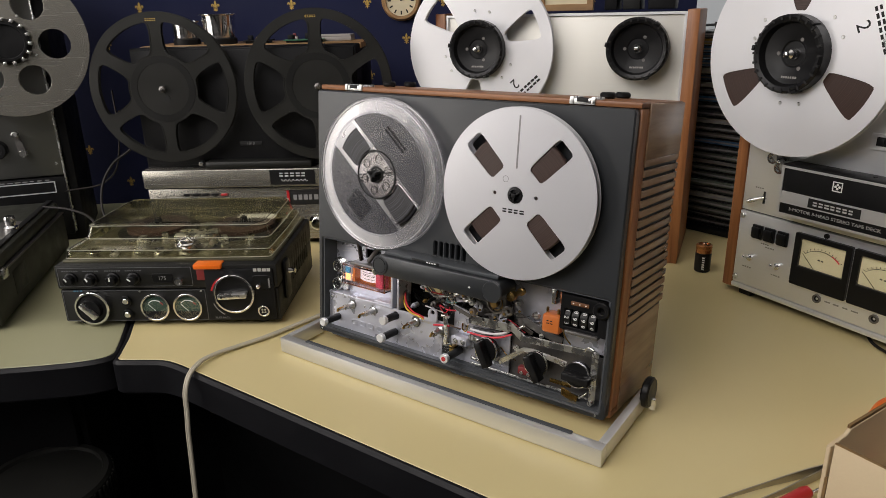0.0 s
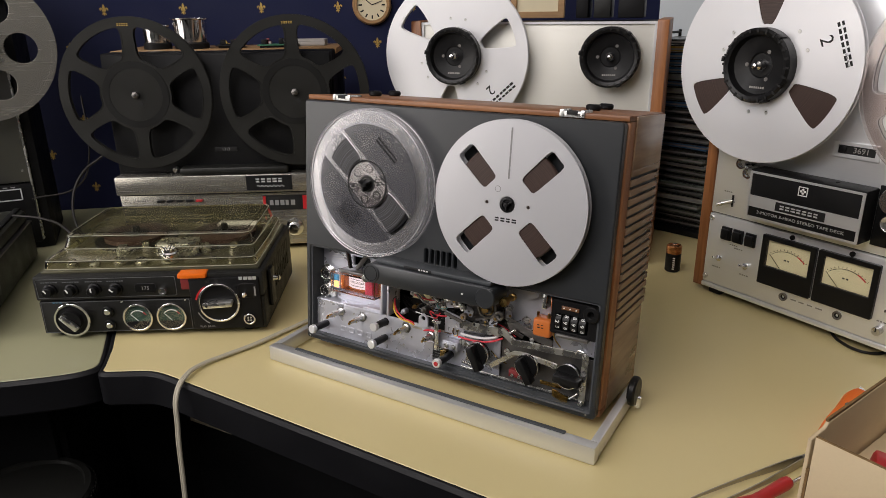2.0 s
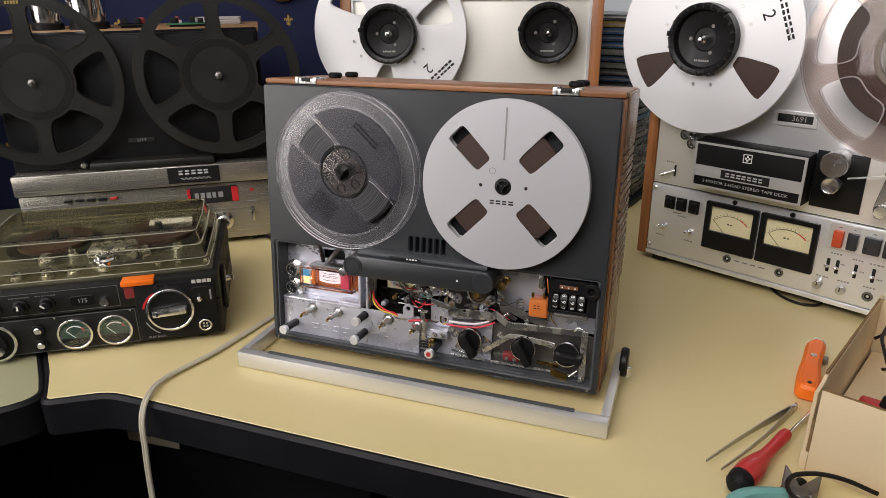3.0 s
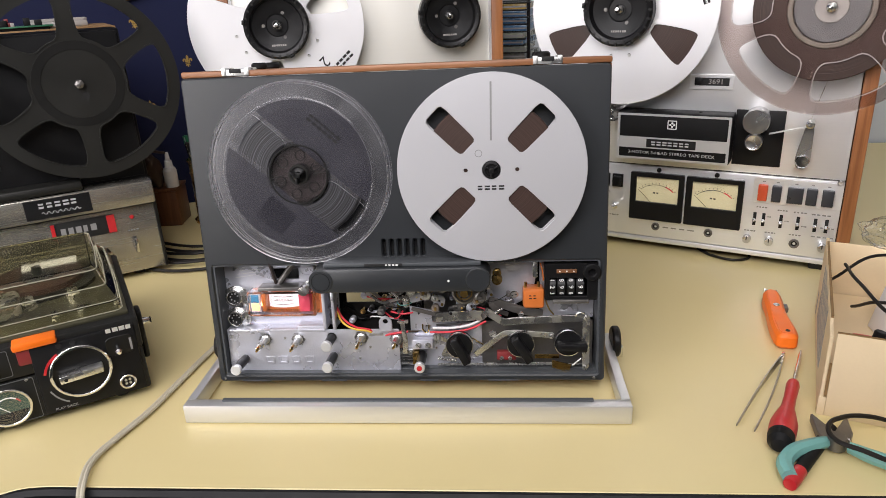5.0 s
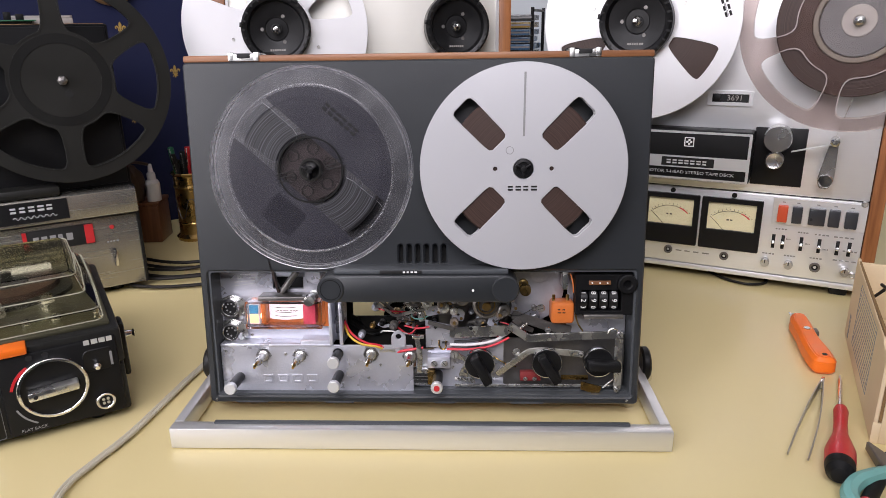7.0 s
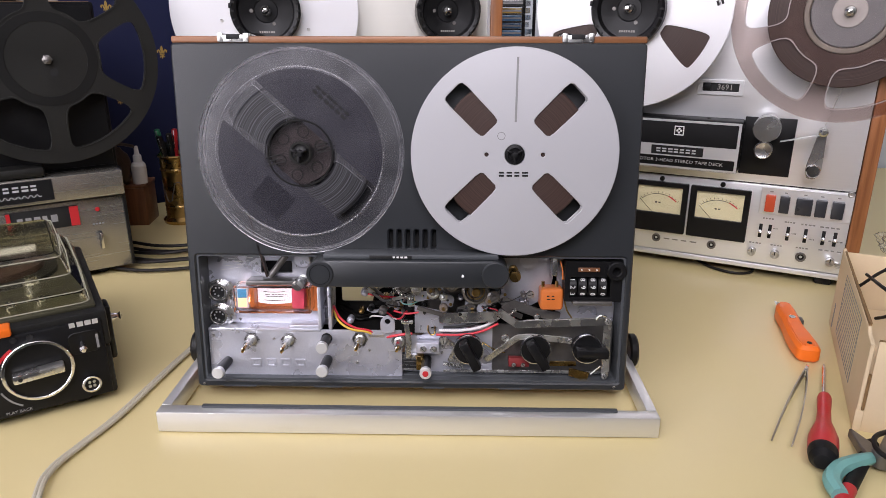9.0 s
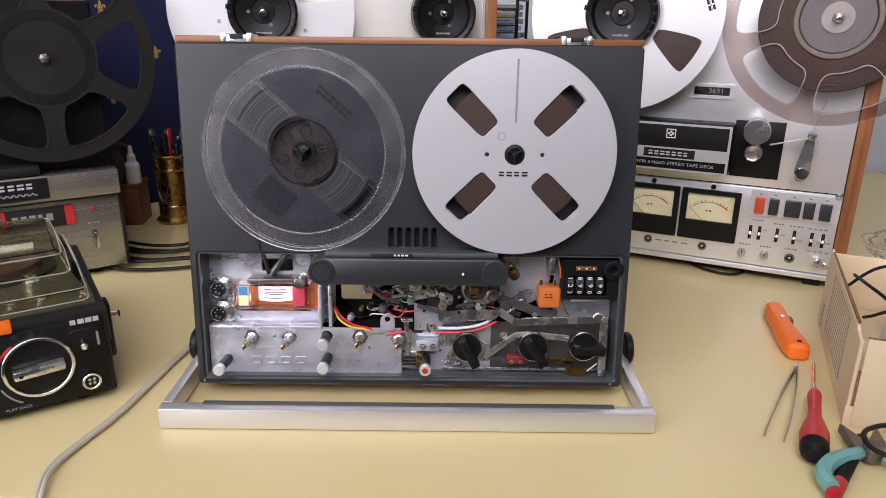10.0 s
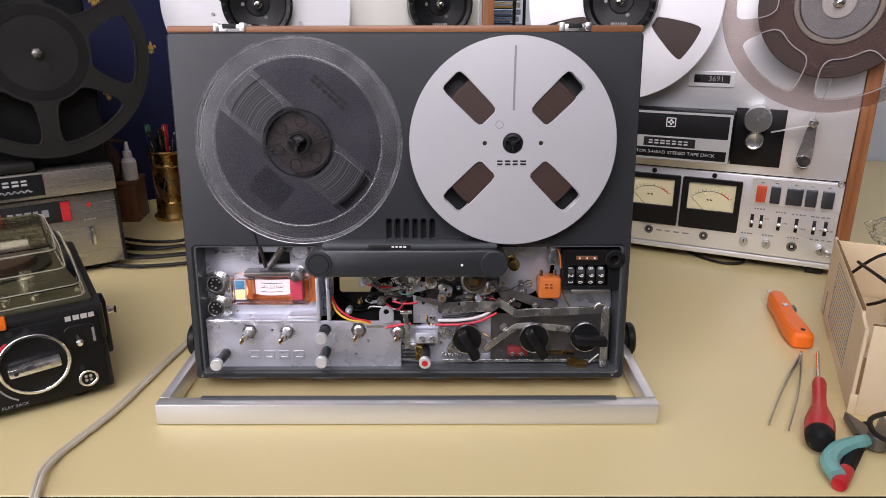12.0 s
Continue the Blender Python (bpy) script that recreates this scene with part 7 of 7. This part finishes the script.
# ---- pen cup, bottle and wooden box by the navy wall ----
pc = thing("pen_cup", pose(-0.228, 0.66, 0.0), "engraved brass pen cup", "pen cup")
part("cup", turned([(0.031, 0), (0.033, 0.006), (0.027, 0.012), (0.0265, 0.03), (0.0275, 0.032), (0.0265, 0.034), (0.0265, 0.095), (0.0285, 0.098), (0.0265, 0.101), (0.0275, 0.118), (0.031, 0.122), (0.029, 0.124), (0.025, 0.118), (0.025, 0.01), (0, 0.01)], (0, 0, 0.0), "z", 40), M["brass"], pc, "turned brass cup")
part("engraving", wire([(0.0266 * math.sin(a / 3), -0.0266 * math.cos(a / 3), 0.06 + 0.018 * math.sin(a * 1.4)) for a in range(-5, 6)], 0.0008, 4), M["darksteel"], pc)
rnd = random.Random(8)
for i, (mt, lab) in enumerate((("ink", "black"), ("champagne", "grey"), ("red", "red"), ("pengreen", "green"), ("satin", "dark"), ("ink", "black"), ("satin", "black"), ("darkred", "dark red"), ("navy", "dark blue"), ("ink", "black"), ("satin", "black"), ("red", "red"))):
    ax, ay = rnd.uniform(-9, 9), rnd.uniform(-10, 10)
    p = thing("pen", pose(-0.228 + rnd.uniform(-0.012, 0.012), 0.66 + rnd.uniform(-0.012, 0.012), 0.012, ax, ay, 0), lab + " pen standing in the brass cup", "pen", "pens in the cup")
    ln = rnd.uniform(0.130, 0.160)
    part("barrel", turned([(0, 0), (0.0042, 0.002), (0.0045, ln - 0.03), (0.0052, ln - 0.028), (0.005, ln - 0.002), (0, ln)], (0, 0, 0), "z", 16), M[mt], p)
    part("clip", box(-0.001, 0.001, -0.006, -0.004, ln - 0.035, ln - 0.004, 0.0004), M["steel"], p)
wb2 = thing("wooden_box", pose(-0.302, 0.655, 0, 0, 0, 6), "dark brown wooden box on the desk", "box")
part("box_body", box(-0.022, 0.022, -0.03, 0.03, 0, 0.068, 0.002), M["walnut"], wb2)
part("lid", box(-0.0235, 0.0235, -0.032, 0.032, 0.0682, 0.0745, 0.002), M["walnut"], wb2)
btl = thing("small_bottle", pose(-0.287, 0.640, 0.0746), "small white plastic bottle with pointed cap", "bottle")
part("bottle", turned([(0, 0), (0.012, 0.0005), (0.0125, 0.003), (0.0125, 0.032), (0.010, 0.037), (0.005, 0.040), (0, 0.040)], (0, 0, 0), "z", 28), M["white"], btl)
part("cap", turned([(0.0075, 0.039), (0.007, 0.050), (0.0045, 0.052), (0.003, 0.066), (0, 0.067)], (0, 0, 0), "z", 24), M["white"], btl, "pointed white cap")


# ---- cables ----
def cable(name, pts, r, mt, label):
    ob = part(name, wire(pts, r, 8), M[mt], None)
    return tagged(ob, label, "cable", "cables on the desk")


cable("mains_cable", [(0.03, 0.235, 0.004), (-0.012, 0.19, 0.004), (-0.026, 0.13, 0.004), (-0.034, 0.07, 0.004), (-0.043, 0.006, 0.004), (-0.053, -0.032, 0.004), (-0.059, -0.068, 0.005),
                      (-0.052, -0.098, 0.006), (-0.046, -0.118, -0.004), (-0.043, -0.128, -0.05), (-0.042, -0.133, -0.12), (-0.040, -0.138, -0.2), (-0.030, -0.145, -0.35), (-0.02, -0.12, -0.735)], 0.0022, "cable", "beige twin cable hanging over the desk edge")
cable("mains_cable", [(0.03, 0.239, 0.0042), (-0.015, 0.192, 0.004), (-0.029, 0.131, 0.0042), (-0.0375, 0.0705, 0.004), (-0.0465, 0.0065, 0.0042), (-0.0565, -0.032, 0.004), (-0.0625, -0.068, 0.005),
                      (-0.0555, -0.0985, 0.006), (-0.0495, -0.1185, -0.004), (-0.0465, -0.1285, -0.05), (-0.0455, -0.1335, -0.12), (-0.0435, -0.1385, -0.2), (-0.0335, -0.1455, -0.35), (-0.0235, -0.1225, -0.735)], 0.0020, "cable", "beige twin cable hanging over the desk edge")
for i in range(6):
    o = 0.012 * i
    cable("deck_cable", [(-0.30, 0.46 + o, 0.005 + 0.003 * (i % 3)), (-0.22 + o, 0.395 + 1.6 * o, 0.006 + 0.004 * (i % 2)), (-0.13, 0.40 + 2 * o, 0.005 + 0.006 * (i % 2)), (-0.04, 0.43 + 1.8 * o, 0.010), (0.08, 0.47, 0.005)], 0.0027, "dcable", "black cable lying behind the recorder")
cable("deck_cable", [(0.64, 0.47, 0.003), (0.66, 0.422, 0.003), (0.69, 0.405, 0.003), (0.712, 0.42, 0.003), (0.70, 0.46, 0.003)], 0.002, "dcable", "thin black cable under the tape deck")
cable("deck_cable", [(-0.60, 0.00, 0.115), (-0.54, 0.02, 0.112), (-0.47, 0.02, 0.10), (-0.42, 0.03, 0.04), (-0.40, 0.06, 0.004)], 0.0022, "dcable", "thin black cable over the flat recorder")
cable("deck_cable", [(-0.61, 0.17, 0.30), (-0.60, 0.16, 0.20), (-0.64, 0.15, 0.13), (-0.72, 0.10, 0.105)], 0.0016, "dcable", "thin black cable beside the deck")
cable("deck_cable", [(-0.53, 0.14, 0.20), (-0.555, 0.11, 0.17), (-0.55, 0.08, 0.12), (-0.52, 0.07, 0.06), (-0.50, 0.08, 0.004)], 0.0022, "dcable", "thin black cable beside the deck")


# ---- hand tools ----
def along(a, b, z=0.0):
    """Pose at a, local x towards b, on the desk."""
    return Matrix.Translation((a[0], a[1], z)) @ pose(0, 0, 0, 0, 0, math.degrees(math.atan2(b[1] - a[1], b[0] - a[0])))


kn = thing("utility_knife", along((0.6580, 0.137), (0.6875, 0.281)) @ Matrix.Diagonal((0.94, 0.86, 0.95, 1)), "orange utility knife with short blade", "knife")
prof = smooth_poly([(0, -0.010), (0.004, -0.015), (0.030, -0.0155), (0.070, -0.0105), (0.110, -0.013), (0.138, -0.0125), (0.141, 0.006), (0.120, 0.0135), (0.085, 0.0125), (0.040, 0.0155), (0.006, 0.014), (0, 0.008)], 3, 0.8)
part("body", plate([prof], 0.001, 0.021, 0.004, flat=True), M["orange"], kn, "curved orange metal body")
part("seam_panel", plate([[(x * 0.9 + 0.006, y * 0.62) for x, y in prof]], 0.0205, 0.0218, 0.0005, flat=True), M["orange"], kn)
part("blade", plate([[(0.136, -0.009), (0.152, -0.009), (0.163, 0.004), (0.136, 0.005)]], 0.010, 0.0108, flat=True), M["chrome"], kn, "bare steel blade")
part("nose", box(0.128, 0.142, -0.0115, 0.0065, 0.005, 0.0185, 0.002), M["steel"], kn)
part("screw", disc(0.0045, 0.0212, 0.0228, (0.085, 0.0, 0), "z", 0.0006, 20), M["steel"], kn, "steel screw")
part("slider", box(0.092, 0.106, -0.019, -0.011, 0.007, 0.015, 0.002), M["darksteel"], kn)
part("hang_hole", disc(0.003, 0.0205, 0.0222, (0.012, -0.002, 0), "z", seg=16), M["ink"], kn)

sd = thing("screwdriver", along((0.5790, -0.052), (0.673, 0.132), 0.0123) @ Matrix.Diagonal((1.0, 0.74, 0.74, 1)), "red handled screwdriver with black end", "screwdriver")
part("handle", turned([(0, 0.012), (0.0155, 0.012), (0.0165, 0.022), (0.0165, 0.034), (0.0125, 0.050), (0.0085, 0.064), (0.0078, 0.085), (0.0088, 0.108), (0.0075, 0.114), (0, 0.114)], (0, 0, 0), "x", 32), M["red"], sd, "red grip")
part("end_cap", turned([(0, -0.004), (0.009, -0.002), (0.0145, 0.004), (0.016, 0.012), (0.0155, 0.018), (0, 0.018)], (0, 0, 0), "x", 32), M["satin"], sd, "black rounded end")
part("shank", turned([(0.003, 0.112), (0.003, 0.190), (0.0028, 0.192), (0.0012, 0.204), (0, 0.2045)], (0, 0, 0), "x", 18), M["chrome"], sd, "bright steel shank", m=pose(0, 0, 0, 0, 3.0, 0))

tw = thing("tweezers", along((0.646, 0.115), (0.5655, -0.0115)), "open pointed steel tweezers lying on the desk", "tweezers")
for s, off in ((1, 0.0075), (-1, 0.0075)):
    a = bmesh.new()
    prevs = []
    for i in range(13):
        t = i / 12
        bow = s * (0.0006 + off * t + 0.006 * math.sin(math.pi * t) * (0.5 if s > 0 else 0.3))
        hw = 0.0056 * (1 - 0.72 * t) * (0.75 + 0.25 * math.sin(math.pi * min(1, t * 2)))
        prevs.append([a.verts.new((0.157 * t, bow + dy, 0.0055 + dz)) for dy, dz in ((-0.0006, -hw), (0.0006, -hw), (0.0006, hw), (-0.0006, hw))])
    for p, q in zip(prevs, prevs[1:]):
        for i in range(4):
            a.faces.new((p[i], p[(i + 1) % 4], q[(i + 1) % 4], q[i]))
    a.faces.new(prevs[0]), a.faces.new(prevs[-1])
    bmesh.ops.recalc_face_normals(a, faces=a.faces)
    part("leg", a, M["tweezer"], tw, "tapering steel leg")
part("joint", box(-0.004, 0.010, -0.0016, 0.0016, 0.001, 0.010, 0.0006), M["steel"], tw)

pl = thing("cutting_pliers", pose(0, 0, 0), "teal handled cutting pliers lying on the desk", "pliers")
part("grip", wire([(0.624, -0.044, 0.010), (0.605, -0.052, 0.011), (0.586, -0.062, 0.011), (0.575, -0.076, 0.010), (0.573, -0.092, 0.010)], 0.0070, 6, taper=(0.75, 0.95, 1, 1, 0.95)), M["teal"], pl, "teal rubber grip")
part("grip", wire([(0.640, -0.052, 0.010), (0.652, -0.066, 0.011), (0.672, -0.080, 0.011), (0.700, -0.090, 0.010)], 0.0070, 6, taper=(0.75, 0.95, 1, 0.95)), M["teal"], pl, "teal rubber grip")
part("pivot", disc(0.0085, 0.004, 0.017, (0.632, -0.045, 0), "z", 0.001, 28), M["darksteel"], pl)
for a, b in (((0.626, -0.042), (0.626, -0.006)), ((0.637, -0.043), (0.655, -0.012))):
    q = part("jaw", plate([[(0, -0.007), (0.012, -0.008), (0.036, -0.001), (0.036, 0.001), (0.010, 0.006), (0, 0.006)]], 0.005, 0.014, 0.001, flat=True), M["darksteel"], pl, "pointed steel jaw", m=along(a, b))
mk = thing("marker_pen", along((0.5775, -0.0905), (0.640, -0.018), 0.0062), "black marker pen with red cap", "pen")
part("barrel", turned([(0.0058, 0.010), (0.0058, 0.094), (0.004, 0.097), (0, 0.097)], (0, 0, 0), "x", 20), M["satin"], mk)
part("cap", turned([(0, -0.010), (0.0055, -0.0095), (0.0062, -0.006), (0.0062, 0.014), (0.005, 0.0145), (0, 0.0145)], (0, 0, 0), "x", 20), M["red"], mk, "bright red cap")
cable("cord", [(0.70, -0.02, 0.012), (0.668, -0.022, 0.022), (0.640, -0.030, 0.026), (0.624, -0.042, 0.026), (0.622, -0.058, 0.024), (0.640, -0.076, 0.024), (0.672, -0.090, 0.016), (0.71, -0.10, 0.004)], 0.0022, "dcable", "looped black cord over the pliers")


# ---- open cardboard box ----
BXM = Matrix.Translation((0.640, 0.013, 0)) @ pose(0, 0, 0, 0, 0, -22.4)


def carton():
    d = thing("cardboard_box", BXM, "open brown cardboard box holding cables and parts", "box")
    W, D, H, t = 0.205, 0.252, 0.093, 0.0035
    part("bottom", box(t, W - t, t, D - t, 0.0005, 0.004), M["card"], d)
    f = part("front_wall", box(0.006, W, 0, t, 0, H - 0.002, 0.0008), M["card"], d, "plain cardboard front")
    l = part("side_wall", plate([[(0, 0), (D, 0), (D, H + 0.004), (D - 0.02, H + 0.003), (0.03, H), (0.024, H - 0.004), (0, H - 0.006)]], 0, t, 0.0006), M["card"], d, "printed cardboard side", m=pose(t, 0, 0, 0, 0, 90))
    part("side_wall", box(W - t, W, t, D, 0, H, 0.0008), M["card"], d)
    part("back_wall", box(t, W - t, D - t, D, 0, H, 0.0008), M["card"], d)
    part("top_edge", box(0.006, W, 0.0006, t - 0.0006, H - 0.003, H - 0.0012), M["card_edge"], f)
    part("tab_slot", box(0.0035, 0.0058, -0.0004, 0.002, 0.022, 0.058), M["card_edge"], f, "exposed corrugated slot")
    part("tab_end", box(-0.0006, 0.006, -0.0006, 0.002, 0.0, 0.021, 0.0005), M["card"], f)
    part("top_edge", box(0.0006, t - 0.0006, 0.028, D - 0.002, H + 0.0005, H + 0.0035), M["card_edge"], d)
    for i in range(16):
        z = 0.016 + i * 0.0046
        part("print_rule", box(-0.0004, 0.0002, 0.062, 0.188, z, z + 0.0005), M["greyink"], d)
    for y in (0.062, 0.188):
        part("print_rule", box(-0.0004, 0.0002, y, y + 0.0006, 0.016, 0.0855), M["greyink"], d)
    pm = bars(0, 0.03, 0, 0.007, 5, 0, 4)
    part("print_mark", pm, M["greyink"], d, m=pose(-0.0002, 0.225, 0.035, 0, 0, -90) @ pose(0, 0, 0, 0, 90, 0))
    return d


carton()
wbx = thing("small_carton", BXM @ pose(0.060, 0.125, 0.030, 0, 12, 20), "small white carton inside the cardboard box", "box")
part("carton", box(0, 0.05, 0, 0.035, 0, 0.062, 0.001), M["scale"], wbx)
part("flap", box(0.002, 0.048, -0.001, 0.02, 0.062, 0.064, 0.0005), M["scale"], wbx)
rpt = thing("plastic_part", BXM @ pose(0.034, 0.055, 0.036, 0, 12, 25), "small red plastic part inside the cardboard box", "part")
part("block", box(0, 0.04, 0, 0.03, 0, 0.02, 0.004), M["red"], rpt)
part("stem", disc(0.006, 0.0, 0.012, (0.02, 0.015, 0.019), "z", 0.001, 16), M["satin"], rpt)
filler = thing("parts_tray", BXM @ pose(0.006, 0.006, 0.0045), "shallow cardboard tray of loose parts in the box", "tray")
part("tray", box(0, 0.19, 0, 0.238, 0, 0.024, 0.002), M["card"], filler)


def in_box(p):
    return tuple(BXM @ Vector(p))


for k, pts in enumerate(([(0.02, 0.20, 0.085), (0.03, 0.12, 0.095), (0.07, 0.05, 0.085), (0.13, 0.04, 0.078), (0.18, 0.08, 0.06)],
                         [(0.01, 0.21, 0.06), (0.05, 0.20, 0.10), (0.10, 0.15, 0.105), (0.16, 0.11, 0.095), (0.19, 0.05, 0.06)],
                         [(0.03, 0.16, 0.05), (0.06, 0.09, 0.09), (0.12, 0.08, 0.085), (0.15, 0.14, 0.07)])):
    cable("loose_cable", [in_box(p) for p in pts], 0.0018, "dcable", "dark brown cable coiled in the cardboard box")


def crumpled(name, m, rx, ry, rz, label, seed):
    d = thing(name, m, label, "plastic bag")
    bm = bmesh.new()
    bmesh.ops.create_icosphere(bm, subdivisions=4, radius=1)
    for v in bm.verts:
        n = 1 + 0.25 * noise.noise(v.co * 2.2 + Vector((seed, 0, 0))) + 0.12 * noise.noise(v.co * 6 + Vector((0, seed, 0)))
        v.co = Vector((v.co.x * rx * n, v.co.y * ry * n, v.co.z * rz * n))
    bmesh.ops.solidify(bm, geom=bm.faces[:], thickness=0.0006)
    o = part("film", bm, M["bag"], d, "crumpled clear film", smooth=0.3)
    o.visible_shadow = False
    part("contents", box(-rx * 0.4, rx * 0.4, -ry * 0.4, ry * 0.4, -rz * 0.4, -rz * 0.1, 0.003), M["steel"], d)


crumpled("plastic_bag", BXM @ pose(0.120, 0.105, 0.062), 0.055, 0.055, 0.030, "crumpled clear plastic bag of parts in the box", 3)
crumpled("plastic_bag", BXM @ pose(0.098, 0.270, 0.106), 0.060, 0.045, 0.022, "crumpled clear plastic bag over the box edge", 7)


lp = thing("leather_pouch", pose(-0.318, 0.628, 0.113, 8, -14, 20), "crumpled dark brown leather pouch on the wooden box", "pouch")
bm = bmesh.new()
bmesh.ops.create_icosphere(bm, subdivisions=4, radius=1)
for v in bm.verts:
    k = 1 + 0.30 * noise.noise(v.co * 2.0 + Vector((4, 1, 0))) + 0.14 * noise.noise(v.co * 5)
    v.co = Vector((v.co.x * 0.020 * k, v.co.y * 0.018 * k, v.co.z * 0.040 * k))
part("pouch_body", bm, M["leather"], lp, smooth=0.8)
part("strap", wire([(0.002, -0.004, 0.030), (0.016, -0.010, 0.034), (0.030, -0.006, 0.026), (0.036, 0.0, 0.020)], 0.0028, 5), M["leather"], lp, "folded leather strap")


# ---- under the desk ----
# Cartons and canister body take their deep shade from the near-black colour.
sb = thing("storage_carton", pose(-0.30, 0.075, FLOOR, 0, 0, 4), "dark storage carton with paper label under the desk", "box")
part("carton", box(0, 0.42, 0, 0.34, 0, 0.55, 0.004), M["shade_black"], sb, "dark carton")
part("lid", box(-0.006, 0.426, -0.006, 0.346, 0.50, 0.556, 0.004), M["shade_black"], sb, "dark lid")
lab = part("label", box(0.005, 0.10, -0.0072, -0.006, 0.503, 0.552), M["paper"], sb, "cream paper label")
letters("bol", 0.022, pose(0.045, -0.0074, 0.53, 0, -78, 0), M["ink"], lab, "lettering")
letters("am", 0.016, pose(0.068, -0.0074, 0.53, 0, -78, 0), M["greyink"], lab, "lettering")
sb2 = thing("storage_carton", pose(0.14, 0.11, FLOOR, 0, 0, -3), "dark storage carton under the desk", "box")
part("carton", box(0, 0.34, 0, 0.30, 0, 0.53, 0.004), M["shade_black"], sb2)
part("label", box(0.02, 0.075, -0.0012, 0, 0.490, 0.522), M["champagne"], sb2, "grey paper label")
letters("KAR", 0.017, pose(0.047, -0.0014, 0.506), M["ink"], sb2, "lettering")
can = thing("canister", pose(-0.30, -0.215, FLOOR), "dark canister with ribbed grey lid under the desk", "canister")
part("body", turned([(0, 0), (0.085, 0), (0.088, 0.01), (0.088, 0.49), (0.080, 0.495), (0, 0.495)], (0, 0, 0), "z", 48), M["shade_black"], can, "dark body")
part("lid", turned([(0.086, 0.49), (0.092, 0.492), (0.092, 0.535), (0.088, 0.540), (0.080, 0.540), (0.078, 0.535), (0, 0.535)], (0, 0, 0), "z", 72), M["reelgrey"], can, "grey ribbed lid")
for a in range(0, 360, 6):
    part("rib", box(-0.0022, 0.0022, -0.0945, -0.0915, 0.495, 0.534, 0.0008), M["reelgrey"], can, m=pose(0, 0, 0, 0, 0, a))
